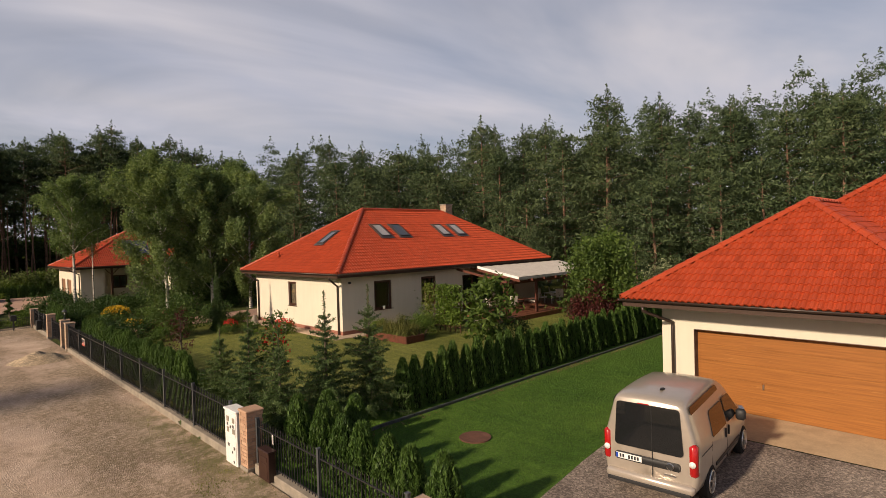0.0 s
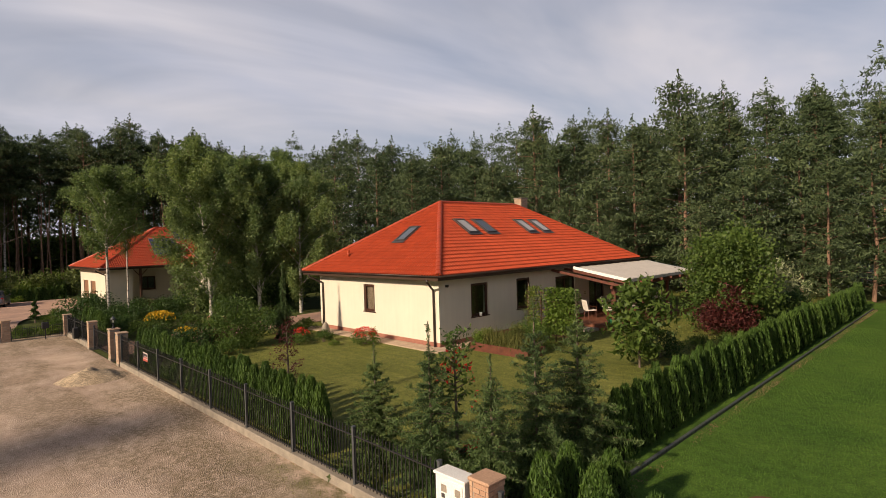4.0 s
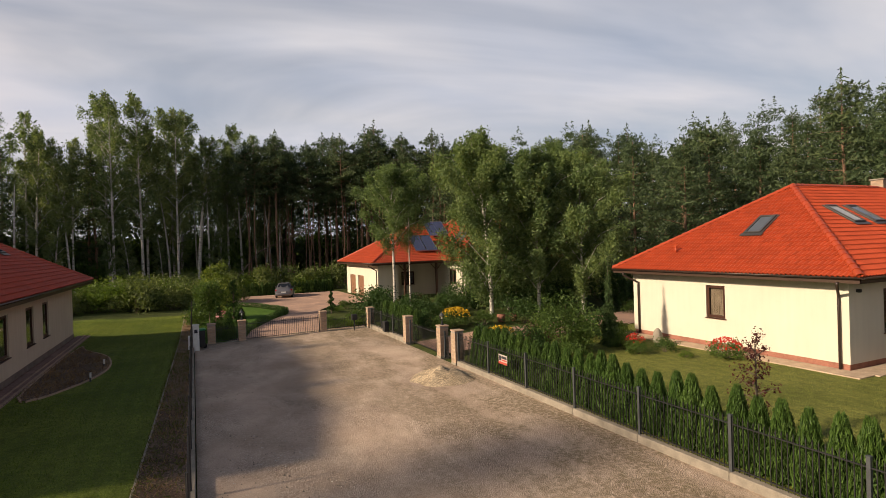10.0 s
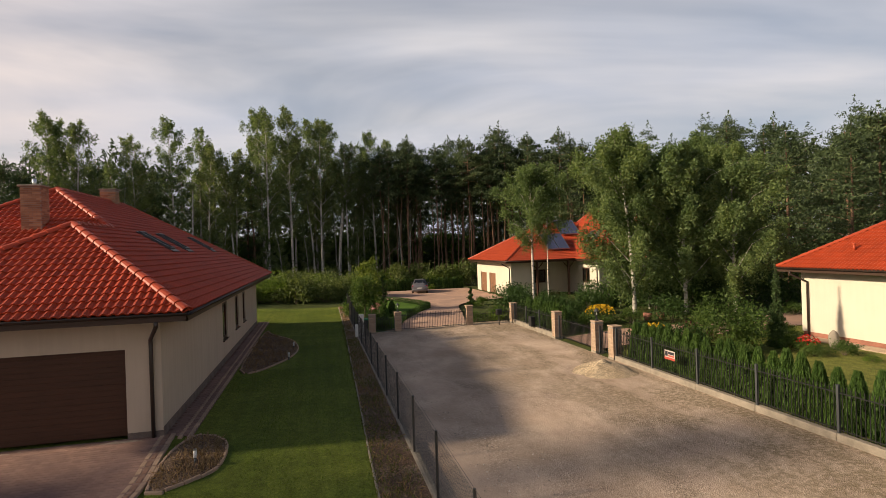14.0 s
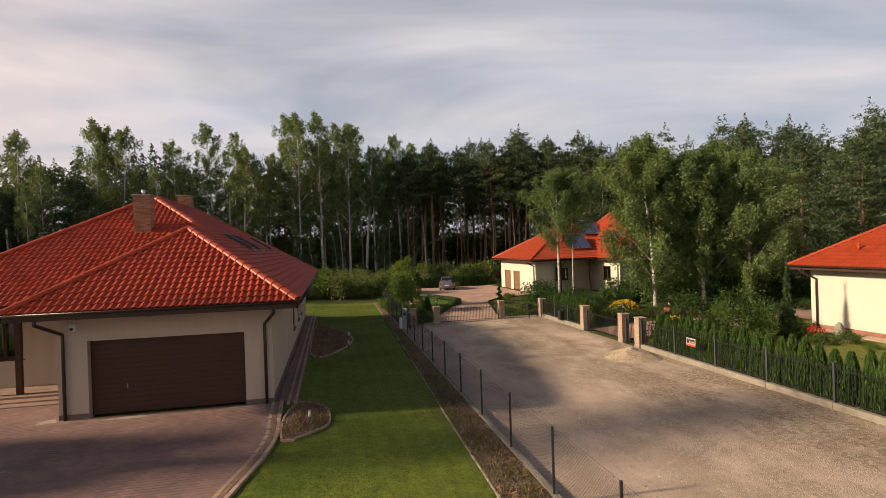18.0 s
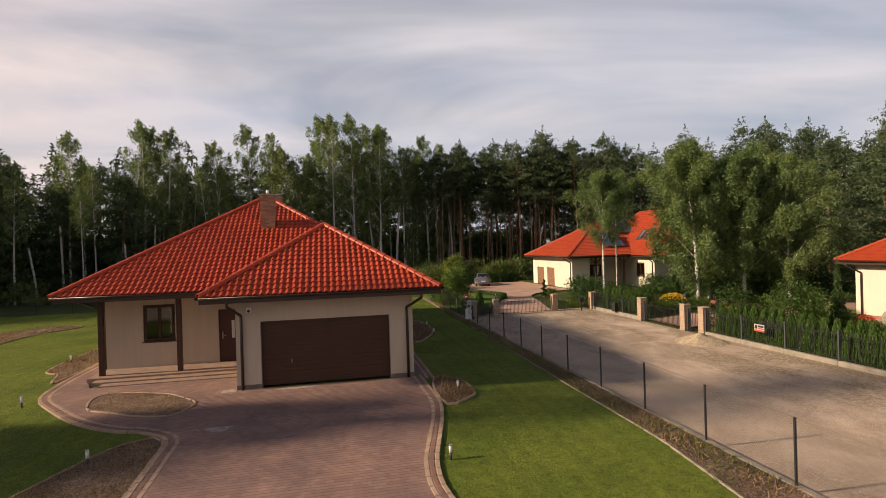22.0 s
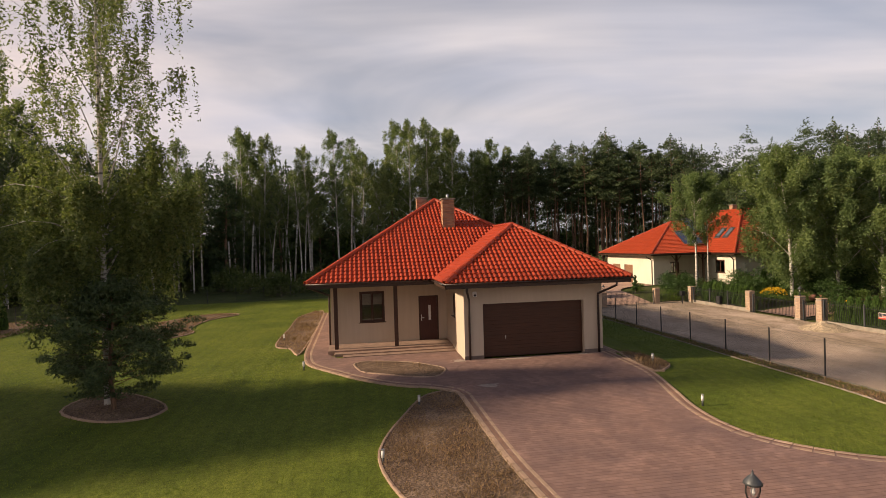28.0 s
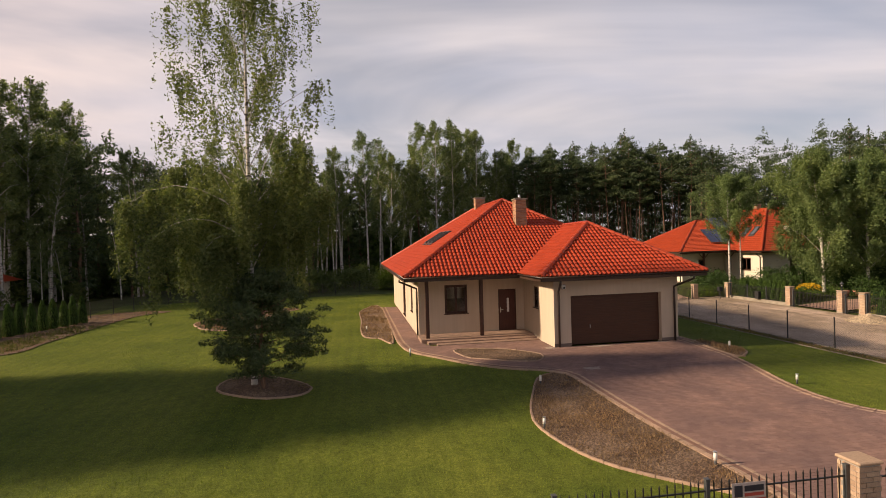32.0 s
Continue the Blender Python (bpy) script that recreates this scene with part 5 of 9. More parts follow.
def birch(seed, h, base, r0, leaf, strands, each, label="slender birch tree with a white trunk", lean=0.3, thick=0.16, hang=1.0, steep=0.75, low=(), loose=0.0, mat=None):
    """White trunk, rising limbs, and leaves on strands that hang from them."""
    rng = np.random.default_rng(seed)
    t = thing("birch_tree", (0, 0, 0), label, "tree", "woodland trees")
    bm = bmesh.new()
    lx, ly = rng.uniform(-lean, lean, 2)
    axis = lambda z: np.array((lx * (z / h) ** 2 * 2, ly * (z / h) ** 2 * 2, z))
    tube(bm, [axis(-0.2 if i == 0 else h * 0.94 * i / 8) for i in range(9)], [thick * (1 - 0.11 * i) for i in range(9)], 8, False)
    limbs, cs = [], []
    n = 26
    for i in range(n):
        s = (i + 0.5) / n
        z = h * base + (h * 0.97 - h * base) * s
        prof = math.sin(math.pi * min(1.0, 0.22 + 0.78 * s)) ** 0.8 + 0.12
        ln = r0 * prof * rng.uniform(0.6, 1.15)
        an = i * 2.4 + rng.uniform(-0.4, 0.4)
        a = axis(z * 0.97)
        rise = steep * ln
        m1 = a + np.array((math.cos(an) * ln * 0.5, math.sin(an) * ln * 0.5, rise * 0.75))
        tip = a + np.array((math.cos(an) * ln, math.sin(an) * ln, rise))
        tube(bm, [a, m1, tip], [thick * 0.28 * (1 - s * 0.6), thick * 0.16 * (1 - s * 0.6), 0.008], 4, False)
        limbs.append((a, m1, tip))
    # long low limbs that bend over and hang: height, bearing, reach, drop of the tip
    for z, an, reach, sag in low:
        a = axis(z)
        m1 = a + np.array((math.cos(an) * reach * 0.55, math.sin(an) * reach * 0.55, reach * 0.55))
        tip = a + np.array((math.cos(an) * reach, math.sin(an) * reach, -sag))
        path = [a * (1 - u) ** 2 + 2 * m1 * u * (1 - u) + tip * u * u for u in (0, 0.2, 0.4, 0.6, 0.8, 1.0)]
        tube(bm, path, [thick * 0.34, thick * 0.28, thick * 0.21, thick * 0.14, thick * 0.08, 0.008], 5, False)
        limbs += [(a, m1, tip)] * 5
    for q in range(strands):
        a, m1, tip = limbs[int(rng.integers(len(limbs)))]
        u = float(rng.choice((0.28, 0.48, 0.66, 0.84, 1.0, 1.06))) + rng.normal() * 0.035 if loose else rng.uniform(0.25, 1.1)
        p = a * (1 - u) ** 2 + 2 * m1 * u * (1 - u) + tip * u * u
        p = p + rng.normal(size=3) * (0.13 if loose else 0.22) * r0 / 2.5
        ln = rng.uniform(0.3, 1.25) * h / 13 * hang
        k = each
        w = rng.uniform(0, 1, k)
        dr = rng.normal(size=2) * 0.12
        c = p + np.stack((dr[0] * w, dr[1] * w, -ln * w), 1) + rng.normal(size=(k, 3)) * (loose or (0.11 if hang < 1.2 else 0.085)) * h / 13
        cs.append(c)
    trunk_mesh("trunk", bm, BIRCH_BARK, t)
    v, f = leaf_mesh(np.concatenate(cs), rng, leaf, 0.55, 0.0)
    raw("crown", v, f, mat or BIRCH_LEAF, t)
    return t


def shrub(seed, w, h, leaf, n, label, mat, name="shrub", category="shrub", group="", stems=7, hollow=0.55, aspect=0.5):
    """A rounded, uneven shrub: stems and leaves in clumps."""
    rng = np.random.default_rng(seed)
    t = thing(name, (0, 0, 0), label, category, group)
    clumps = []
    for i in range(26):
        d = rng.normal(size=3)
        d /= np.linalg.norm(d)
        d[2] = abs(d[2]) * 0.9 + 0.05
        r = rng.uniform(hollow, 1.0)
        clumps.append(np.array((d[0] * w / 2 * r, d[1] * w / 2 * r, h * (0.12 + 0.85 * d[2] * r))))
    clumps = np.array(clumps)
    pick = clumps[rng.integers(len(clumps), size=n)]
    cs = pick + rng.normal(size=(n, 3)) * np.array((w * 0.1, w * 0.1, h * 0.1))
    cs[:, 2] = np.maximum(cs[:, 2], 0.03)
    bm = bmesh.new()
    for i in range(stems):
        c = clumps[i]
        tube(bm, [(c[0] * 0.1, c[1] * 0.1, -0.05), (c[0] * 0.45, c[1] * 0.45, c[2] * 0.55), tuple(c)], [0.02, 0.014, 0.005], 5, False)
    trunk_mesh("stem", bm, GREY_BARK, t)
    v, f = leaf_mesh(cs, rng, leaf, aspect)
    raw("foliage", v, f, mat, t)
    return t


def thuja(seed, h, w, n, leaf=0.07):
    """A narrow upright thuja with fans of scales that point upwards."""
    rng = np.random.default_rng(seed)
    t = thing("thuja", (0, 0, 0), "clipped narrow green thuja in a hedge row", "hedge shrub", "thuja hedge")
    z = rng.uniform(0.0, 1.0, n) ** 0.95
    prof = np.where(z < 0.1, 0.75 + z * 2.5, np.clip((1.03 - z) / 0.93, 0, 1) ** 0.50)
    an = rng.uniform(0, 6.283, n)
    fan = 0.10 * np.sin(an * 7 + seed + 1.5 * np.sin(z * 5 + seed)) + 0.07 * np.sin(an * 15 + z * 9) + 0.05 * np.sin(z * 23 + an * 4)
    r = w / 2 * prof * (1 + fan) * (1 - 0.28 * rng.uniform(0, 1, n) ** 2)
    cs = np.stack((np.cos(an) * r, np.sin(an) * r, z * h), 1)
    v, f = leaf_mesh(cs, rng, leaf, 0.28, 0.0, (0, 0, 1.3))
    raw("foliage", v, f, THUJA_LEAF, t)
    # added dark filling: its near-black colour stands in for shade between the scales
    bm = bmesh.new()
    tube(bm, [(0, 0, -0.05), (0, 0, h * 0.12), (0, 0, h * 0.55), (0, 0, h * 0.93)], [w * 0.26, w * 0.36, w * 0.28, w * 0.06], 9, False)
    trunk_mesh("core", bm, THUJA_CORE_SHADE, t)
    return t


THUJA_CORE_SHADE = plain("thuja_inner_shade", (0.018, 0.028, 0.010), 0.9, 0.1)


def put(ob, x, y, turn=0.0, s=1.0, sz=None, dz=0.0):
    m = pose(x, y, g(x, y) + dz, 0, 0, turn) @ Matrix.Diagonal((s, s, sz or s, 1))
    return copy_thing(ob, m)


def drop(ob):
    for o in (*ob.children_recursive, ob):
        bpy.data.objects.remove(o)



# ---- the west lot: paving, kerbs, beds, fences ----


def make_paver(name, a, b, c):
    m = Mat(name, 0.85, 0.2)
    base = m.ramp(m.island(), [(0.0, a), (0.5, b), (1.0, c)])
    obj = m.ramp(m.per_object(), [(0.0, (0.92, 0.91, 0.91)), (1.0, (1.08, 1.06, 1.05))])
    big = m.ramp(m.noise(0.45, 7.0, None, 0.65), [(0.3, (0.74, 0.74, 0.79)), (0.7, (1.22, 1.15, 1.07))])
    fine = m.ramp(m.noise(60, 3.0), [(0.3, (0.86, 0.86, 0.86)), (0.7, (1.1, 1.1, 1.1))])
    stain = m.ramp(m.noise(0.8, 6.0, None, 0.7), [(0.50, (0.93, 0.93, 0.94)), (0.60, (1.08, 1.07, 1.05)), (0.70, (1.42, 1.40, 1.36))])
    base = m.mix(1.0, base, stain, "MULTIPLY")
    m.color(m.mix(1.0, m.mix(1.0, m.mix(1.0, base, big, "MULTIPLY"), fine, "MULTIPLY"), obj, "MULTIPLY"))
    m.bump(m.noise(80, 2.0), 0.3, 0.003)
    return m.m


PAVER = make_paver("brown_paver", (0.210, 0.138, 0.120), (0.232, 0.154, 0.134), (0.256, 0.171, 0.149))
EDGE_PALE = make_paver("sand_edging", (0.31, 0.225, 0.165), (0.36, 0.265, 0.195), (0.42, 0.315, 0.235))
EDGE_DARK = make_paver("brown_edging", (0.17, 0.10, 0.075), (0.21, 0.13, 0.10), (0.25, 0.16, 0.12))
JOINT = plain("joint_sand", (0.215, 0.145, 0.126), 0.95, 0.1, vary=0.3)
DRY = leafy("dry_grass", (0.15, 0.095, 0.06), (0.32, 0.215, 0.14), 0.2, 0.9)
VERGE = leafy("verge_grass", (0.085, 0.095, 0.030), (0.215, 0.215, 0.085), 0.3, 0.9)
WEED = leafy("weeds", (0.06, 0.075, 0.02), (0.17, 0.17, 0.06), 0.3, 0.9)


def inside_poly(x, y, poly):
    c = False
    for (x0, y0), (x1, y1) in zip(poly, poly[1:] + poly[:1]):
        if (y0 > y) != (y1 > y) and x < (x1 - x0) * (y - y0) / (y1 - y0) + x0:
            c = not c
    return c


def in_mask(xs, ys, poly):
    c = np.zeros(len(xs), bool)
    for (x0, y0), (x1, y1) in zip(poly, poly[1:] + poly[:1]):
        if y0 != y1:
            c ^= ((y0 > ys) != (y1 > ys)) & (xs < (x1 - x0) * (ys - y0) / (y1 - y0) + x0)
    return c


def pavers(parent, poly, w, l, lift_, material, holes=(), loose=None, name="paver"):
    """Rows of paving stones within an outline, with open joints. loose: a plan rectangle whose stones are parts."""
    rng = np.random.default_rng(3)
    xs, ys = [p[0] for p in poly], [p[1] for p in poly]
    vs, fs = [], []
    me = bpy.data.meshes.new(name)
    bm = boxes((-l / 2 + 0.002, -w / 2 + 0.002, -0.05, l / 2 - 0.002, w / 2 - 0.002, 0.0), bevel=0.003)
    bm.to_mesh(me)
    bm.free()
    me.materials.append(material)
    made = 0
    y = min(ys)
    row = 0
    while y < max(ys):
        x = min(xs) + (l / 2 if row % 2 else 0.0)
        while x < max(xs):
            ok = all(inside_poly(x + a, y + b, poly) for a, b in ((-l * 0.4, -w * 0.4), (l * 0.4, w * 0.4), (l * 0.4, -w * 0.4), (-l * 0.4, w * 0.4)))
            if ok and not any(inside_poly(x, y, h) for h in holes):
                z = g(x, y) + lift_ + rng.uniform(-0.0005, 0.0008)
                if loose and made < 300 and loose[0] < x < loose[2] and loose[1] < y < loose[3]:
                    share(name, me, pose(x, y, z, rng.uniform(-0.5, 0.5), rng.uniform(-0.5, 0.5), 0), parent)
                    made += 1
                else:
                    p, q, e = l / 2 - 0.0015, w / 2 - 0.0015, 0.002
                    b = len(vs)
                    t1, t2 = rng.uniform(-0.0003, 0.0003, 2)
                    vs += [(x - p, y - q, z - 0.03), (x + p, y - q, z - 0.03), (x + p, y + q, z - 0.03), (x - p, y + q, z - 0.03),
                           (x - p + e, y - q + e, z - t1), (x + p - e, y - q + e, z + t2), (x + p - e, y + q - e, z + t1), (x - p + e, y + q - e, z - t2)]
                    fs += [(b + 4, b + 5, b + 6, b + 7), (b, b + 1, b + 5, b + 4), (b + 1, b + 2, b + 6, b + 5), (b + 2, b + 3, b + 7, b + 6), (b + 3, b, b + 4, b + 7)]
            x += l
        y += w
        row += 1
    tagged(raw(name + "s", vs, fs, material, parent), kind="stuff")


def resample(path, step):
    pts = [Vector(p) for p in path]
    out, acc = [], 0.0
    for a, b in zip(pts, pts[1:]):
        l = (b - a).length
        while acc <= l:
            d = (b - a) / l
            out.append((a + d * acc, d))
            acc += step
        acc -= l
    return out


def edging(parent, path, width, high, material, side=0.0, step=0.42, name="edging_stone"):
    """Stones end to end along a path; side shifts the row sideways (left is positive)."""
    me = bpy.data.meshes.new(name)
    bm = boxes((-step / 2 + 0.004, -width / 2, -0.12, step / 2 - 0.004, width / 2, 0.0), bevel=0.01)
    bm.to_mesh(me)
    bm.free()
    me.materials.append(material)
    for p, d in resample(path, step):
        n = Vector((-d.y, d.x))
        q = p + n * side
        share(name, me, pose(q.x, q.y, g(q.x, q.y) + high, 0, 0, math.degrees(math.atan2(d.y, d.x))), parent)


def scatter(name, poly, n, size, material, seed, label, category, rise=1.0, aspect=0.16, lift_=0.0, parent=None):
    """Blades of grass and weeds over a plan outline."""
    rng = np.random.default_rng(seed)
    xs, ys = np.array([p[0] for p in poly]), np.array([p[1] for p in poly])
    x, y = rng.uniform(xs.min(), xs.max(), n * 3), rng.uniform(ys.min(), ys.max(), n * 3)
    dens = np.array([noise.noise((a * 0.7, b * 0.7, seed)) for a, b in zip(x, y)])
    ok = in_mask(x, y, poly) & (dens + rng.uniform(-0.6, 0.6, len(x)) > 0.0)
    x, y = x[ok][:n], y[ok][:n]
    z = np.array([g(a, b) for a, b in zip(x, y)]) + lift_ + size * 0.45 * rise
    v, f = leaf_mesh(np.stack((x, y, z), 1), rng, size * 0.8, aspect, 0.0, (0, 0, rise))
    ob = raw(name, v, f, material, parent)
    return tagged(ob, label, category, kind="stuff")


# outline of the drive and the house path
left_edge = smooth_line([(-18.0, 12.6), (-18.1, 15.2), (-18.38, 18.2), (-18.46, 20.5), (-18.5, 22.8), (-18.62, 24.2), (-19.5, 25.0), (-20.25, 25.3), (-21.35, 26.05), (-22.55, 27.3), (-23.95, 29.3), (-24.35, 31.5), (-24.42, 34.0)], 8) + [(-24.45, 48.0)]
right_edge = smooth_line([(-11.05, 28.3), (-11.0, 27.0), (-10.95, 25.3), (-11.17, 23.9), (-11.52, 22.5), (-11.88, 21.0), (-11.97, 19.6), (-11.68, 18.4), (-10.75, 17.3), (-9.8, 16.67), (-8.86, 16.26), (-7.7, 15.8), (-7.1, 15.55)], 8)
drive_outline = left_edge + [(-23.25, 48.0), (-23.25, 31.3), (-22.9, 30.45), (-17.5, 30.45), (-17.5, 28.44), (-11.28, 28.44)] + right_edge + [(-7.1, 12.6)]
ISLAND = smooth_line([(-22.1, 28.6), (-21.75, 27.45), (-20.8, 26.85), (-20.0, 26.38), (-19.15, 26.2), (-18.7, 26.65), (-18.6, 27.3), (-19.15, 28.0), (-19.85, 28.65), (-21.3, 29.25), (-21.95, 29.15)], 6, True)
drive = surface("driveway", drive_outline, 0.0425, JOINT, "brown block paved driveway and house path", "driveway")
pavers(drive, drive_outline, 0.135, 0.2, 0.045, PAVER, [ISLAND], (-18.2, 13.0, -13.0, 15.6))
edging(drive, left_edge, 0.11, 0.055, EDGE_PALE, 0.0)
edging(drive, left_edge, 0.11, 0.050, EDGE_DARK, -0.13)
edging(drive, left_edge, 0.11, 0.052, EDGE_PALE, -0.26)
edging(drive, right_edge, 0.11, 0.055, EDGE_PALE, 0.0)
edging(drive, right_edge, 0.11, 0.050, EDGE_DARK, -0.13)
edging(drive, right_edge, 0.11, 0.052, EDGE_PALE, -0.26)
side_path = surface("side_path", [(-11.26, 28.44), (-10.55, 28.3), (-10.55, 52.0), (-11.26, 52.0)], 0.02, JOINT, "narrow block paved path along the wall", "path")
pavers(side_path, [(-11.26, 28.44), (-10.55, 28.3), (-10.55, 52.0), (-11.26, 52.0)], 0.135, 0.2, 0.045, PAVER)
edging(side_path, [(-10.62, 28.4), (-10.62, 52.0)], 0.1, 0.06, EDGE_PALE)
edging(side_path, [(-10.85, 28.4), (-10.85, 52.0)], 0.1, 0.055, EDGE_PALE)


def bed(name, outline, label, blades, seed, size=0.14, kerb=True, lift_=0.03):
    ob = surface(name, outline, lift_, SOIL, label, "flower bed")
    if kerb:
        edging(ob, outline + outline[:1], 0.07, lift_ + 0.02, EDGE_PALE, 0.0, 0.4)
    if blades:
        scatter("dry_grass", outline, blades, size, DRY, seed, "dry yellow grass and weeds in a bed", "grass", 0.9)
    return ob


bed("bed_island", ISLAND, "kidney shaped dry flower bed set in the paving", 520, 31, 0.08, True, 0.06)
scatter("dry_grass", [(-21.6, 27.9), (-20.6, 27.6), (-19.2, 27.3), (-19.3, 27.8), (-20.2, 28.4), (-21.5, 28.8)], 60, 0.26, DRY, 47, "a few tall dry stalks in the island bed", "grass", 1.3, 0.05)
BED_L = [(p[0] - 0.08, p[1] - 0.04) for p in left_edge if 14.3 < p[1] < 24.25] + smooth_line([(-19.0, 24.5), (-19.6, 24.2), (-20.0, 23.7), (-20.55, 22.45), (-21.25, 20.6), (-21.48, 19.2), (-21.2, 17.6), (-20.7, 16.5), (-19.8, 15.5), (-18.4, 14.3)], 6)
bed("bed_west", BED_L, "long dry planting bed beside the driveway", 9000, 32, 0.085)
bed("bed_garage", smooth_line([(-10.5, 28.3), (-9.9, 28.2), (-9.58, 27.5), (-9.6, 26.1), (-10.2, 25.3), (-10.76, 25.15), (-10.85, 26.8)], 6, True), "small dry bed at the garage corner", 700, 33)
bed("bed_wall", smooth_line([(-10.4, 36.5), (-9.0, 38.0), (-8.3, 41.0), (-8.7, 44.2), (-9.9, 46.5), (-10.4, 47.0)], 6, True), "dry bed along the side wall", 1200, 34)
bed("bed_path", smooth_line([(-24.6, 33.0), (-25.3, 33.6), (-26.15, 34.95), (-26.16, 41.0), (-26.1, 46.5), (-24.6, 49.0)], 6, True), "dry bed along the house path", 1800, 35)
bed("bed_tree", smooth_line([(-31.5, 25.3), (-31.35, 26.4), (-30.3, 26.8), (-28.85, 25.75), (-28.15, 24.7), (-28.5, 23.9), (-29.56, 23.8), (-30.8, 24.45)], 6, True), "round mulched bed under the birch", 900, 36, 0.09)
bed("bed_far", smooth_line([(-37.3, 43.9), (-36.4, 41.3), (-35.3, 40.0), (-33.0, 39.1), (-31.95, 41.0), (-32.7, 43.4), (-32.5, 47.2), (-31.1, 49.6), (-31.7, 50.7), (-33.6, 50.6), (-35.0, 48.6), (-36.0, 46.8)], 6, True), "curved weedy bed in the far lawn", 2600, 37)
bed("bed_hedge", smooth_line([(-52.0, 33.0), (-44.2, 34.6), (-43.7, 38.5), (-43.6, 44.7), (-43.2, 50.0), (-41.6, 52.5), (-46.0, 53.0), (-50.0, 47.0)], 6, True), "dark weedy bed along the far hedge", 3600, 45, kerb=False)
scatter("weeds", [(-47.5, 34.0), (-43.9, 34.8), (-43.5, 45.0), (-45.5, 45.0)], 1500, 0.2, WEED, 46, "low green plants in the hedge bed", "weeds", 0.7)
STRIP = LAWN_EDGE[::-1] + [(-5.05, 12.2), (-5.05, 62.0)]
strip = surface("verge", STRIP, 0.02, SOIL, "dry weedy strip along the mesh fence", "verge")
edging(strip, LAWN_EDGE, 0.05, 0.03, CONCRETE, 0.0, 0.5)
scatter("weeds", [(-6.8, 12.4), (-5.1, 12.4), (-5.1, 50.0), (-5.75, 50.0), (-6.2, 22.0)], 6500, 0.1, WEED, 44, "green weeds overgrowing the lawn edge", "weeds", 0.8)
scatter("dry_grass", STRIP, 4500, 0.11, DRY, 38, "dry grass and weeds along the fence", "grass", 0.8)
scatter("weeds", [(1.6, 12), (5.3, 12), (5.3, 34), (2.6, 34)], 7000, 0.055, WEED, 39, "sparse green weeds on the road edge", "weeds", 0.7)
scatter("weeds", [(-1.0, 37.5), (5.2, 36.0), (5.2, 47.5), (0.5, 47.0)], 4200, 0.06, WEED, 40, "sparse weeds on the gravel", "weeds", 0.7)
scatter("weeds", [(5.28, 19.6), (4.75, 18.4), (4.5, 17.0), (4.75, 16.2), (4.35, 15.0), (4.5, 13.6), (4.0, 12.2), (4.3, 10.8), (3.9, 9.0), (4.4, 7.0), (4.1, 4.0), (5.28, 4.0)], 13000, 0.10, VERGE, 41, "grass tufts on the road edge", "weeds", 0.7, 0.28)

# kerb and chain-link fence between the west lot and the track
kerb = thing("kerb", (-5.0, 12, 0.1), "low grey concrete kerb under the mesh fence", "kerb", kind="structure")
for i in range(23):
    y0 = 12.0 + i * 2.0
    part("kerb_stone", boxes((-5.06, y0 + 0.006, -0.1, -4.88, y0 + 1.994, 0.2), bevel=0.012), CONCRETE, kerb)


def spill(x, y, rx, ry, turn, seed):
    """A thin ragged patch of spilt cement with specks round it."""
    rng = np.random.default_rng(seed)
    z = g(x, y) + 0.0475
    c, s_ = math.cos(turn), math.sin(turn)
    vs, fs = [], []
    for k in range(26):
        big = k == 0
        r, a = (0.0, 0.0) if big else (rng.uniform(0.75, 1.5), rng.uniform(0, 6.283))
        cx, cy = r * rx * math.cos(a), r * ry * math.sin(a)
        w = 1.0 if big else rng.uniform(0.03, 0.13)
        n, b = 30 if big else 8, len(vs)
        wob = rng.uniform(0.6, 1.1, n)
        vs.append((x + c * cx - s_ * cy, y + s_ * cx + c * cy, z + 0.004))
        for i in range(n):
            q = 6.283 * i / n
            px, py = cx + rx * w * wob[i] * math.cos(q), cy + ry * w * wob[i] * math.sin(q)
            vs.append((x + c * px - s_ * py, y + s_ * px + c * py, z))
        fs += [(b, b + 1 + i, b + 1 + (i + 1) % n) for i in range(n)]
    tagged(raw("cement_spill", vs, fs, CEMENT), "pale patch of spilt cement on brown paving", "stain")


CEMENT = plain("spilt_cement", (0.36, 0.29, 0.245), 0.95, 0.1, vary=0.3, scale=5.0, fine=30)
for row in ((-17.4, 24.7, 0.42, 0.34, 0.3, 1), (-15.45, 28.1, 0.75, 0.16, 0.05, 2), (-17.75, 28.35, 0.3, 0.28, 0.8, 3), (-12.2, 28.2, 0.5, 0.10, 0.0, 4)):
    spill(*row)


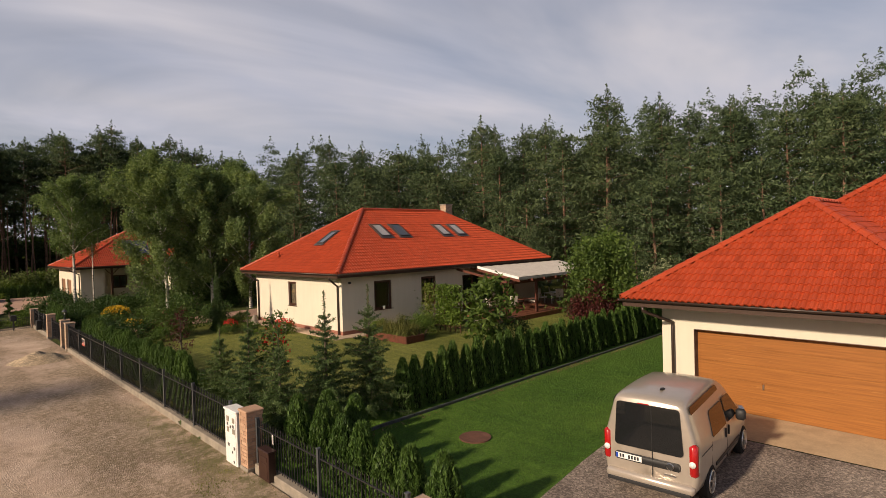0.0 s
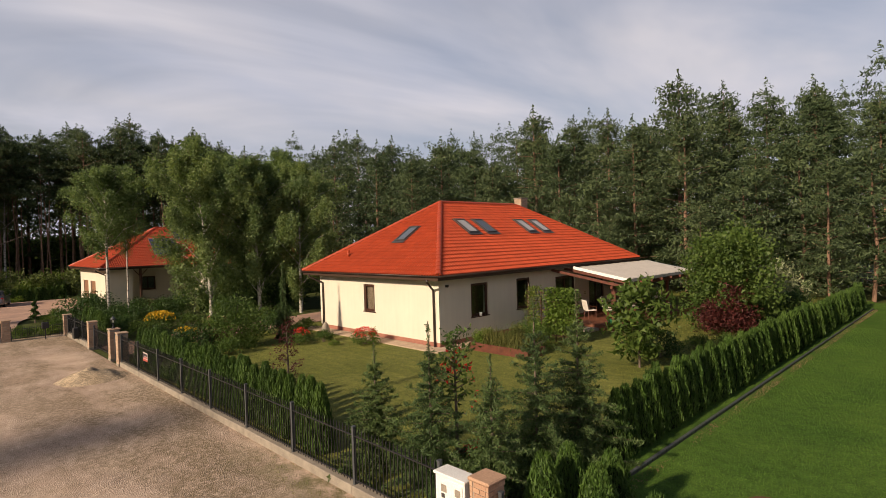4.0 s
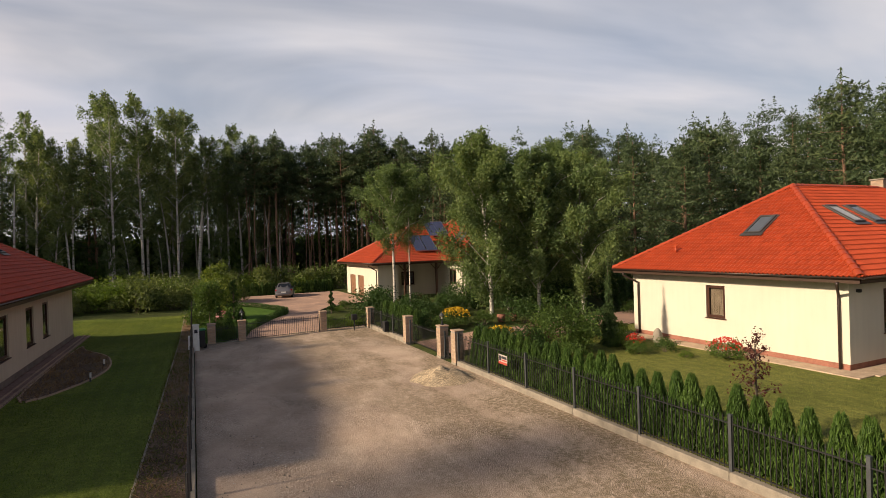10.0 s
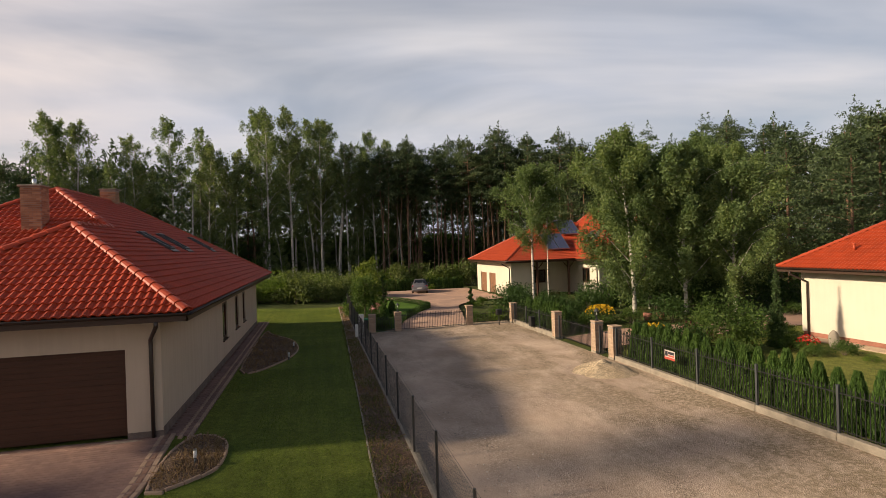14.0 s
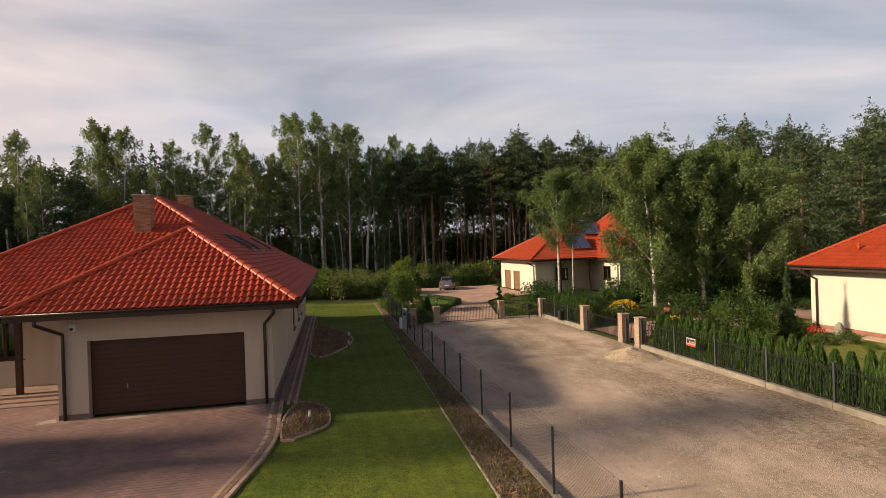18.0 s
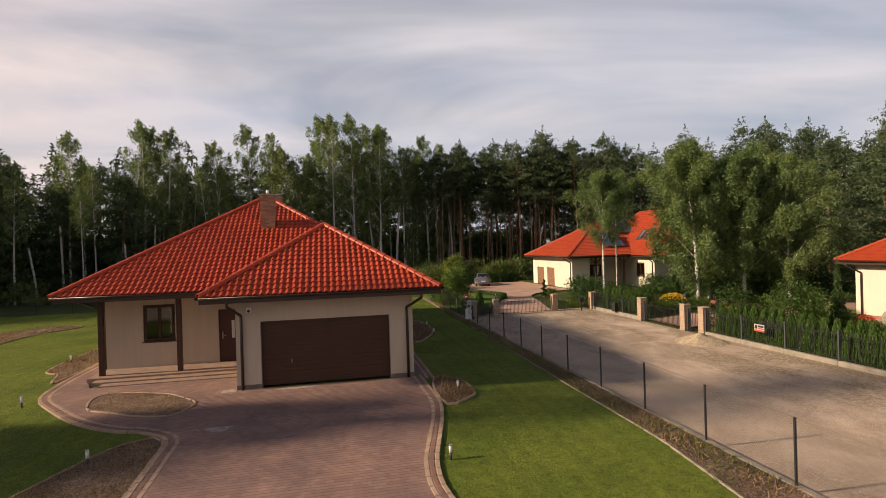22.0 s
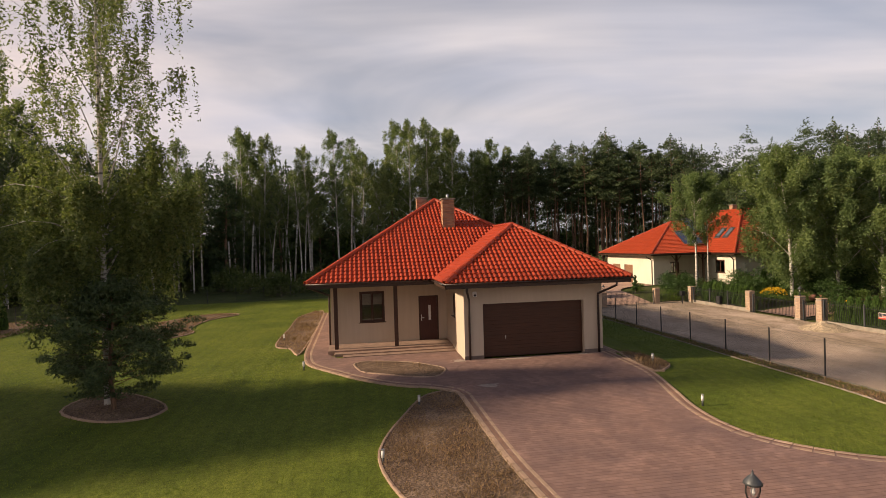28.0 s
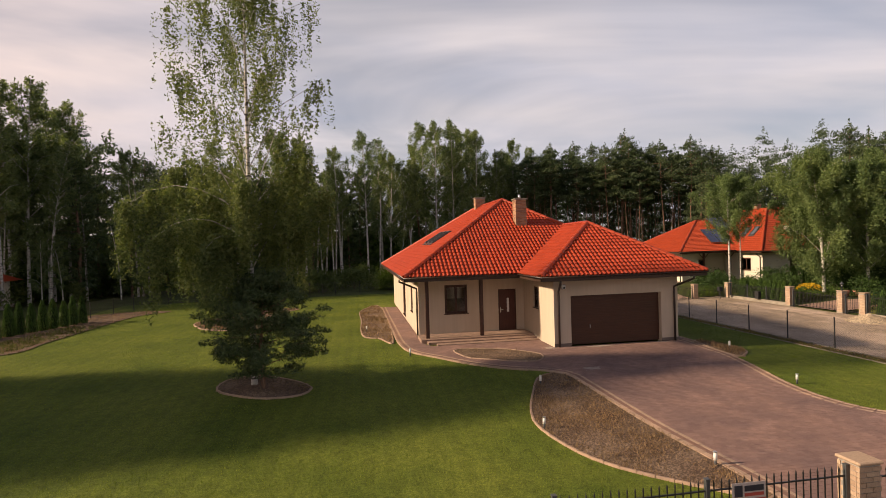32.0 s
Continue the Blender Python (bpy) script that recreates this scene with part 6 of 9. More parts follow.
def chain_fence(pts, height, gap, label):
    f = thing("chain_link_fence", (*pts[0], g(*pts[0])), label, "fence")
    post_me = bpy.data.meshes.new("post")
    bar([(0, 0, -0.2), (0, 0, height + 0.05)], 0.03, 8).to_mesh(post_me)
    post_me.materials.append(IRON)
    wv, wf_ = [], []
    for a, b in zip(pts, pts[1:]):
        a, b = Vector(a), Vector(b)
        d = (b - a).normalized()
        l = (b - a).length
        for i in range(int(l / gap) + 1):
            p = a + d * i * gap
            share("post", post_me, pose(p.x, p.y, g(p.x, p.y)), f)
        n = Vector((-d.y, d.x))
        for s in (1, -1):
            u = -height
            while u < l + height:
                lo, hi = max(0.0, u if s > 0 else u - 0), min(l, u + height)
                if hi - lo > 0.05:
                    z0_, z1_ = (lo - u, hi - u) if s > 0 else (height - (lo - u), height - (hi - u))
                    p, q = a + d * lo, a + d * hi
                    p3, q3 = Vector((p.x, p.y, g(p.x, p.y) + z0_)), Vector((q.x, q.y, g(q.x, q.y) + z1_))
                    w = 0.0016
                    k = len(wv)
                    for c in (p3, q3):
                        wv += [tuple(c + Vector((0, 0, w)) + Vector((n.x, n.y, 0)) * w), tuple(c - Vector((n.x, n.y, 0)) * w * 1.5), tuple(c - Vector((0, 0, w)) + Vector((n.x, n.y, 0)) * w)]
                    wf_ += [(k, k + 1, k + 4, k + 3), (k + 1, k + 2, k + 5, k + 4), (k + 2, k, k + 3, k + 5)]
                u += 0.085
    tagged(raw("mesh_wire", wv, wf_, WIRE, f, "dark chain-link wire mesh"), kind="stuff")
    for z in (0.08, height):
        for a, b in zip(pts, pts[1:]):
            part("tension_wire", bar([(*a, g(*a) + z), (*b, g(*b) + z)], 0.004, 4), WIRE, f)
    return f


WIRE = plain("dark_brown_wire", (0.075, 0.066, 0.055), 0.55, 0.4)
chain_fence([(-4.98, 12.54), (-4.98, 57.0)], 1.55, 2.72, "dark chain-link fence on black steel posts")
chain_fence([(-47.0, 47.0), (-44.0, 60.0), (-24.0, 63.3)], 1.3, 2.6, "dark chain-link fence at the lawn's far edge")

# ---- iron fences, pillars and gates ----


def iron_fence(a, b, low, top, label, gap=0.115, post=2.45, tip=True, base=True, name="iron_fence"):
    """Upright bars on two rails, posts between, on a concrete base."""
    a, b = Vector(a), Vector(b)
    d = (b - a).normalized()
    l = (b - a).length
    ang = math.degrees(math.atan2(d.y, d.x))
    z = g(*a)
    f = thing(name, (a.x, a.y, z), label, "fence" if name == "iron_fence" else "gate")
    bm = boxes((-0.008, -0.008, low, 0.008, 0.008, top - 0.06))
    if tip:
        vs = [bm.verts.new(p) for p in ((-0.012, -0.012, top - 0.06), (0.012, -0.012, top - 0.06), (0.012, 0.012, top - 0.06), (-0.012, 0.012, top - 0.06), (0, 0, top + 0.03))]
        for i in range(4):
            bm.faces.new((vs[i], vs[(i + 1) % 4], vs[4]))
    me = bpy.data.meshes.new("bar")
    bm.to_mesh(me)
    bm.free()
    me.materials.append(IRON)
    pm = bpy.data.meshes.new("post")
    bm = boxes((-0.035, -0.035, 0.0, 0.035, 0.035, top + 0.02), (-0.042, -0.042, top + 0.02, 0.042, 0.042, top + 0.04), bevel=0.004)
    bm.to_mesh(pm)
    bm.free()
    pm.materials.append(STEEL_GREY)
    n = int(l / gap)
    zz = lambda p: g(p.x, p.y) if base else z
    for i in range(1, n):
        p = a + d * (i * l / n)
        share("bar", me, pose(p.x, p.y, zz(p), 0, 0, ang), f)
    k = max(1, round(l / post))
    for i in range(k + 1):
        p = a + d * (i * l / k)
        share("post", pm, pose(p.x, p.y, zz(p), 0, 0, ang), f)
    for i in range(k):
        p, q = a + d * (i * l / k), a + d * ((i + 1) * l / k)
        for h in (low + 0.06, top - 0.16):
            part("rail", bar([(p.x, p.y, zz(p) + h), (q.x, q.y, zz(q) + h)], 0.017, 4), IRON, f)
        if base:
            m = (p + q) / 2
            bm = boxes((-(q - p).length / 2 + 0.005, -0.1, -0.2, (q - p).length / 2 - 0.005, 0.1, low - 0.03), bevel=0.015)
            bm.transform(pose(m.x, m.y, zz(m), 0, 0, ang))
            part("base_block", bm, CONCRETE, f, "grey concrete base")
    return f


STEEL_GREY = plain("post_grey_paint", (0.055, 0.06, 0.065), 0.45, 0.5, vary=0.15)


def pillar(x, y, h, w=0.42, mat=None, label="sand coloured brick gate pillar with a flat cap", lamp=False):
    p = thing("gate_pillar", (x, y, g(x, y)), label, "pillar", "gate pillars")
    z = g(x, y)
    part("footing", boxes((x - w / 2 - 0.02, y - w / 2 - 0.02, z - 0.2, x + w / 2 + 0.02, y + w / 2 + 0.02, z + 0.08), bevel=0.01), CONCRETE, p)
    brick_stack(p, x - w / 2, y - w / 2, x + w / 2, y + w / 2, z + 0.08, z + h, mat or BRICK_PALE, 0.085, 0.26)
    part("cap", boxes((x - w / 2 - 0.03, y - w / 2 - 0.03, z + h, x + w / 2 + 0.03, y + w / 2 + 0.03, z + h + 0.06), bevel=0.02), mat or BRICK_PALE, p)
    return p


def lantern(x, y, z):
    t = thing("lantern", (x, y, z), "black iron pillar lantern with a clear glass", "lamp")
    bm = bmesh.new()
    tube(bm, [(x, y, z), (x, y, z + 0.03), (x, y, z + 0.05), (x, y, z + 0.22)], [0.09, 0.085, 0.05, 0.022], 10)
    part("foot", bm, IRON, t, smooth=True)
    for s in (-1, 1):
        part("arm", bar([(x, y, z + 0.2), (x + s * 0.085, y, z + 0.25), (x + s * 0.11, y, z + 0.33), (x + s * 0.1, y, z + 0.44)], 0.012, 6), IRON, t)
    part("glass", bar([(x, y, z + 0.24), (x, y, z + 0.28), (x, y, z + 0.42)], [0.03, 0.075, 0.085], 12), CLEAR, t, "clear glass")
    part("bulb", bar([(x, y, z + 0.27), (x, y, z + 0.31), (x, y, z + 0.38)], [0.012, 0.032, 0.02], 8), WHITE, t)
    part("hood", bar([(x, y, z + 0.43), (x, y, z + 0.46), (x, y, z + 0.53), (x, y, z + 0.56), (x, y, z + 0.62)], [0.125, 0.115, 0.055, 0.02, 0.006], 14), STEEL_GREY, t, smooth=True)
    return t


CLEAR = make_glass("lamp_glass", (0.9, 0.9, 0.9))
iron_fence((5.42, 34.15), (5.42, 13.45), 0.22, 1.36, "black iron bar fence on a low concrete base")
iron_fence((5.5, 12.14), (5.45, 6.65), 0.22, 1.2, "black iron bar fence on a low concrete base")
iron_fence((5.5, 40.65), (5.5, 46.9), 0.25, 1.25, "black iron bar fence beside the driveway")
iron_fence((5.55, 36.3), (5.55, 40.15), 0.1, 1.2, "dark sliding driveway gate of iron bars", 0.12, 3.8, False, False, "driveway_gate")
iron_fence((5.55, 34.65), (5.55, 35.8), 0.08, 1.2, "dark iron garden gate", 0.12, 1.2, False, False, "garden_gate")
iron_fence((-2.1, 47.2), (2.3, 47.5), 0.08, 1.15, "black iron sliding gate at the end of the track", 0.11, 4.4, True, False, "driveway_gate")
iron_fence((-3.75, 47.1), (-2.5, 47.15), 0.1, 1.0, "short black iron fence", 0.11, 1.3)
iron_fence((2.75, 47.5), (5.3, 47.2), 0.15, 0.9, "low black iron fence beside the gate", 0.11, 2.5)
for x, y, h in ((5.5, 34.4, 1.42), (5.55, 36.05, 1.42), (5.52, 40.4, 1.4), (5.5, 47.15, 1.25), (-2.3, 47.15, 1.2), (2.52, 47.5, 1.3), (-3.95, 47.05, 1.15), (5.52, 6.4, 1.07)):
    pillar(x, y, h)
lantern(5.55, 36.05, g(5.55, 36) + 1.48)
lantern(-2.3, 47.15, g(-2.3, 47.15) + 1.26)
BRICK_ROSE = make_brick("rose_sandstone", (0.34, 0.20, 0.13), (0.50, 0.33, 0.22))
pillar(5.47, 12.4, 1.36, 0.4, BRICK_ROSE, "rose sandstone gate pillar beside the meter cabinet")
# meter cabinet
cz = 0.02
cab = thing("meter_cabinet", (5.37, 13.02, cz), "white concrete electric meter cabinet with small windows", "cabinet")
part("body", boxes((5.23, 12.68, cz - 0.1, 5.52, 13.36, cz + 1.35), bevel=0.012), WHITE, cab)
part("lid", boxes((5.2, 12.65, cz + 1.35, 5.55, 13.39, cz + 1.4), bevel=0.015), WHITE, cab)
for lo, hi in ((0.76, 1.3), (0.08, 0.72)):
    part("door", boxes((5.216, 12.72, cz + lo, 5.23, 13.32, cz + hi), bevel=0.004), WHITE, cab)
for yy, zz, w in ((13.14, 1.1, 0.12), (12.82, 1.1, 0.12), (13.14, 0.84, 0.12), (12.82, 0.84, 0.12), (12.99, 0.95, 0.07), (13.16, 1.0, 0.07), (12.84, 0.98, 0.07), (13.12, 0.5, 0.07), (12.8, 0.46, 0.07), (12.92, 0.36, 0.05), (12.84, 0.14, 0.05)):
    part("meter_window", boxes((5.206, yy - w / 2, cz + zz, 5.216, yy + w / 2, cz + zz + w)), SKY_FRAME if w < 0.1 else CONCRETE, cab, "small grey meter window")
# mailbox on the fence
BROWN_TIN = plain("mailbox_brown_tin", (0.035, 0.014, 0.010), 0.4, 0.5)
mb = thing("mailbox", (5.36, 11.4, 0.16), "dark brown metal mailbox hung on the fence", "mailbox")
part("body", boxes((5.27, 11.16, 0.16, 5.45, 11.64, 0.8), bevel=0.012), BROWN_TIN, mb)
part("lid", boxes((5.25, 11.14, 0.8, 5.47, 11.66, 0.84), bevel=0.012), BROWN_TIN, mb)
part("flap", boxes((5.258, 11.22, 0.6, 5.27, 11.58, 0.7), bevel=0.004), BROWN_TIN, mb)
part("door", boxes((5.262, 11.22, 0.24, 5.27, 11.58, 0.56), bevel=0.004), BROWN_TIN, mb)
part("name_plate", boxes((5.52, 11.38, 0.88, 5.53, 11.5, 1.12), bevel=0.003), WHITE, mb, "small white plate")

SIGN_PALE = plain("sign_faded_white", (0.46, 0.40, 0.37), 0.5, vary=0.08)
SIGN_RED = plain("sign_red", (0.42, 0.07, 0.05), 0.5, vary=0.05)
SIGN_BLUE = plain("sign_blue_black", (0.03, 0.03, 0.04), 0.5, vary=0.05)


def security_sign(x, y, z, axis):
    t = thing("warning_sign", (x, y, z), "white warning sign with a shield and red strip", "sign")
    def q(u0, u1, z0, z1, d):
        return (x - 0.008 - d, y + u0, z + z0, x - d, y + u1, z + z1) if axis == "y" else (x + u0, y - 0.008 - d, z + z0, x + u1, y - d, z + z1)
    part("board", boxes(q(-0.3, 0.3, 0.0, 0.34, 0.0)), SIGN_PALE, t)
    s = -1 if axis == "y" else 1
    def u(a, b):
        return (a, b) if s > 0 else (-b, -a)
    part("shield", boxes(q(*u(-0.26, -0.12), 0.12, 0.3, 0.01)), SIGN_BLUE, t, "dark shield mark")
    part("name_bar", boxes(q(*u(-0.08, 0.26), 0.2, 0.29, 0.01)), SIGN_BLUE, t, "dark bar of lettering")
    part("word_bar", boxes(q(*u(-0.08, 0.26), 0.12, 0.17, 0.01)), SIGN_RED, t, "red bar of lettering")
    part("strip", boxes(q(-0.3, 0.3, 0.0, 0.08, 0.01)), SIGN_RED, t, "red strip")
    return t


security_sign(5.38, 30.4, 0.85, "y")
# the street fence of the west lot
iron_fence((-44.0, 12.5), (-18.45, 12.5), 0.2, 1.48, "black iron bar fence along the street", 0.135, 2.6)
iron_fence((-17.95, 12.5), (-16.95, 12.5), 0.08, 1.4, "black iron garden gate", 0.13, 1.2, True, False, "garden_gate")
iron_fence((-16.45, 12.5), (-11.6, 12.5), 0.08, 1.4, "black iron driveway gate", 0.13, 4.8, True, False, "driveway_gate")
for x in (-18.2, -16.7, -11.3):
    pillar(x, 12.5, 1.55, 0.42, BRICK_PALE, "sandstone pillar of the street fence")
lantern(-16.7, 12.5, g(-16.7, 12.5) + 1.61)
security_sign(-20.3, 12.46, 1.12, "x")


def bollard(x, y):
    t = thing("garden_light", (x, y, g(x, y)), "short white garden bollard light", "lamp", "garden lights")
    z = g(x, y)
    part("stem", bar([(x, y, z), (x, y, z + 0.16)], 0.03, 8), STEEL_GREY, t, smooth=True)
    part("head", bar([(x, y, z + 0.16), (x, y, z + 0.33)], 0.042, 10), WHITE, t, smooth=True)
    part("cap", bar([(x, y, z + 0.33), (x, y, z + 0.355)], 0.046, 10), STEEL, t)


for x, y in ((-24.15, 28.6), (-20.06, 23.1), (-11.54, 21.1), (-8.84, 16.57), (-10.1, 26.4), (-21.4, 19.0), (-18.42, 15.9), (-25.9, 36.2), (-8.6, 38.6), (-8.5, 41.5)):
    bollard(x, y)
tagged(part("manhole_cover", bar([(10.3, 9.7, g(10.3, 9.7) - 0.05), (10.3, 9.7, g(10.3, 9.7) + 0.02)], 0.42, 24), plain("rusty_cover", (0.13, 0.06, 0.04), 0.8, vary=0.3)), "rusty brown round manhole cover in the lawn", "manhole cover")
slab = surface("garage_apron", [(14.6, -20), (16.44, -20), (16.44, 1.76), (16.74, 1.76), (16.74, 6.44), (16.44, 6.44), (16.44, 7.6), (14.6, 6.75)], 0.02, plain("sand_concrete", (0.46, 0.33, 0.20), 0.9, vary=0.12, fine=30), "sand coloured concrete apron before the garage", "pavement")
# hedge foot
hf = thing("hedge_edging", (9, 12.6, 0.3), "dark palisade edging along the hedge", "edging")
edging(hf, [(8.0, 12.15), (9.0, 12.25), (42.0, 12.4)], 0.08, 0.07, STEEL_GREY, 0.0, 0.25, "stone")
scatter("dry_grass", [(8.0, 11.85), (42.0, 12.1), (42.0, 12.35), (8.0, 12.12)], 2600, 0.05, DRY, 43, "dry grass line along the hedge edging", "grass", 0.6)

# heap of sand on the track
rng = np.random.default_rng(5)
sv, sf, nn = [], [], 30
for i in range(nn + 1):
    for j in range(nn + 1):
        u, w = (i / nn * 2 - 1), (j / nn * 2 - 1)
        r = math.hypot(u, w)
        hgt = 0.56 * max(0.0, 1 - r ** 1.3) ** 1.15 * (1 + 0.5 * noise.noise((u * 3, w * 3, 1))) + 0.05 * noise.noise((u * 9, w * 9, 4)) * max(0, 1 - r)
        sv.append((4.0 + u * 1.55, 32.6 + w * 1.6, max(-0.03, hgt - 0.02)))
for i in range(nn):
    for j in range(nn):
        a = i * (nn + 1) + j
        sf.append((a, a + nn + 1, a + nn + 2, a + 1))
SAND = make_gravel("heaped_sand", (0.34, 0.265, 0.18), (0.42, 0.335, 0.235), (0.49, 0.40, 0.285), 1.5)
tagged(raw("sand_mound", sv, sf, SAND, None, smooth=True), "small heap of pale sand beside the fence", "sand heap")
v, f = leaf_mesh(np.stack((rng.normal(3.6, 1.3, 260), rng.normal(32.3, 1.6, 260), np.full(260, 0.02)), 1), rng, 0.05, 0.8, 0.9)
tagged(raw("loose_stones", v, f, CONCRETE), "scattered stones on the track", "stones", kind="stuff")

# the north lot: drive, lawn and low hedges
D_DRIVE = smooth_line([(-2.0, 47.6), (-1.6, 50), (0.3, 54.0), (1.9, 57.0), (1.4, 61.0), (-0.5, 65.5), (-1.5, 70.0), (0.0, 76.0)], 6) + [(10.4, 76.0), (10.4, 61.5)] + smooth_line([(10.4, 61.5), (7.0, 60.5), (4.5, 57.5), (3.4, 52.5), (2.4, 47.6)], 6)[1:]
PINKPAVE = make_paver("pink_brown_paving", (0.29, 0.19, 0.15), (0.34, 0.23, 0.18), (0.40, 0.28, 0.22))
surface("driveway_north", D_DRIVE, 0.05, PINKPAVE, "pinkish paved driveway curving to the garage", "driveway")
surface("lawn_north", smooth_line([(-4.6, 48.5), (-2.3, 48.3), (-1.6, 51), (0.0, 54.5), (1.5, 57.2), (1.0, 60.6), (-1.0, 65.0), (-4.8, 66)], 5, True), 0.04, LAWN_B, "bright green lawn island with a low hedge", "lawn")
surface("path_east", [(7.5, 36.4), (16.0, 36.8), (24, 38.5), (24, 42), (14, 40.3), (5.8, 40.1), (5.8, 36.4)], 0.03, PINKPAVE, "pinkish paved driveway between the gardens", "driveway")


# loose stones on the track
rng = np.random.default_rng(17)
n = 9000
x, y = rng.uniform(-4.7, 5.2, n), rng.uniform(4, 46, n) ** 1.0
keep = np.array([noise.noise((a * 0.5, b * 0.25, 3.0)) for a, b in zip(x, y)]) + rng.uniform(-0.35, 0.35, n) > 0.02
x, y = x[keep], y[keep]
r = rng.uniform(0.012, 0.034, len(x))
c = np.stack((x, y, np.array([g(a, b) for a, b in zip(x, y)]) + r * 0.3), 1)
k = np.array(((1, 0, -0.4), (-0.6, 0.85, -0.4), (-0.5, -0.9, -0.4), (0.1, 0.1, 0.8)))
q = k[None] * r[:, None, None] * rng.uniform(0.6, 1.3, (len(x), 4, 1))
a = rng.uniform(0, 6.28, len(x))
qx = q[:, :, 0] * np.cos(a)[:, None] - q[:, :, 1] * np.sin(a)[:, None]
qy = q[:, :, 0] * np.sin(a)[:, None] + q[:, :, 1] * np.cos(a)[:, None]
v = (np.stack((qx, qy, q[:, :, 2]), 2) + c[:, None]).reshape(-1, 3)
f = (np.arange(len(x))[:, None, None] * 4 + np.array(((0, 1, 3), (1, 2, 3), (2, 0, 3)))[None]).reshape(-1, 3)
STONES = Mat("loose_stones", 0.9, 0.15)
STONES.color(STONES.ramp(STONES.island(), [(0.0, (0.16, 0.13, 0.105)), (0.6, (0.34, 0.28, 0.22)), (1.0, (0.60, 0.54, 0.47))]))
tagged(raw("loose_stones", v, f, STONES.m), "loose pale stones scattered on the track", "stones", kind="stuff")

# ---- plants ----
R = np.random.default_rng(7)
RED_LEAF = leafy("plum_leaves", (0.045, 0.010, 0.012), (0.12, 0.030, 0.028), 0.3)
PINK = leafy("pink_flowers", (0.36, 0.12, 0.16), (0.55, 0.25, 0.30), 0.2)
LIME_PALE = leafy("pale_lime_leaves", (0.13, 0.17, 0.03), (0.30, 0.34, 0.08), 0.45)
LIME_LEAF = leafy("lime_leaves", (0.07, 0.12, 0.018), (0.17, 0.24, 0.045), 0.4)
MAPLE_LEAF = leafy("maple_leaves", (0.022, 0.05, 0.014), (0.06, 0.11, 0.028), 0.3)
YELLOW = leafy("yellow_flowers", (0.55, 0.30, 0.01), (0.75, 0.50, 0.03), 0.2)
SCARLET = leafy("scarlet_flowers", (0.40, 0.012, 0.012), (0.62, 0.04, 0.03), 0.2)
PALE_LEAF = leafy("variegated_leaves", (0.16, 0.2, 0.10), (0.42, 0.44, 0.30), 0.3)
GARDEN_BIRCH = leafy("garden_birch_leaves", (0.082, 0.132, 0.056), (0.215, 0.285, 0.122), 0.42)
PALE_BIRCH = leafy("pale_birch_leaves", (0.092, 0.128, 0.050), (0.250, 0.282, 0.118), 0.42)
SCRUB_LEAF = leafy("scrub_leaves", (0.070, 0.098, 0.034), (0.185, 0.220, 0.085), 0.40)


def flowers(ob, seed, w, h, n, size, mat, z0=0.55):
    """Blossoms over a shrub, a part of it."""
    rng = np.random.default_rng(seed)
    a, r = rng.uniform(0, 6.283, n), np.sqrt(rng.uniform(0, 1, n)) * w / 2
    z = h * (z0 + (1 - z0) * np.sqrt(np.clip(1 - (r / (w / 2)) ** 2, 0, 1))) * rng.uniform(0.85, 1.05, n)
    v, f = leaf_mesh(np.stack((np.cos(a) * r, np.sin(a) * r, z), 1), rng, size, 0.8, 0.4)
    m = where(ob)
    ob_ = raw("blossoms", v, f, mat)
    ob_.parent = ob
    return ob_


def one(ob, x, y, turn=0.0, s=1.0, sz=None, dz=0.0, label=""):
    """Moves a made thing to its place."""
    ob.matrix_basis = pose(x, y, g(x, y) + dz, 0, 0, turn) @ Matrix.Diagonal((s, s, sz or s, 1))
    return tagged(ob, label)


# thuja hedges
fine_thujas = [thuja(s, 1.0, 0.62, 4200, 0.037) for s in (51, 52, 53, 54)]
far_thujas = [thuja(s, 1.0, 0.62, 2300, 0.046) for s in (55, 56, 57)]


def thuja_row(a, b, gap, h, seed, jitter=0.06, kinds=None):
    rng = np.random.default_rng(seed)
    a, b = Vector(a), Vector(b)
    n = int((b - a).length / gap)
    for i in range(n + 1):
        p = a.lerp(b, i / n)
        k = h * rng.uniform(0.93, 1.07)
        put((kinds or far_thujas)[int(rng.integers(3))], p.x + rng.uniform(-jitter, jitter), p.y + rng.uniform(-jitter, jitter), rng.uniform(0, 360), rng.uniform(1.0, 1.14), k)


thuja_row((6.15, 18.4), (6.15, 33.7), 0.54, 1.68, 1, kinds=fine_thujas)
thuja_row((10.5, 12.95), (41.5, 12.95), 0.58, 1.62, 2)
thuja_row((6.3, 41.2), (6.4, 46.6), 0.5, 1.65, 3)
thuja_row((-3.0, 76.6), (10.0, 77.6), 0.45, 1.35, 4)
thuja_row((-48.5, 38.5), (-45.8, 47.0), 0.75, 1.9, 5)
for x, y, h in ((6.5, 12.05, 1.55), (6.55, 11.0, 1.5), (6.5, 10.1, 1.45), (6.45, 9.3, 1.5), (6.5, 8.5, 1.4), (6.45, 7.75, 1.4), (6.55, 6.95, 1.45), (7.35, 12.1, 1.45), (7.8, 11.5, 1.35), (7.1, 11.4, 1.35)):
    put(fine_thujas[int(R.integers(4))], x, y, R.uniform(0, 360), 1.35, h)
for x, y, h in ((-2.9, 49.6, 1.5), (-3.4, 52.3, 1.7), (-1.9, 53.0, 1.2), (15.0, 50.5, 2.0), (16.2, 50.3, 2.2)):
    put(far_thujas[0], x, y, 30, 1.2, h)
for o in fine_thujas + far_thujas:
    drop(o)

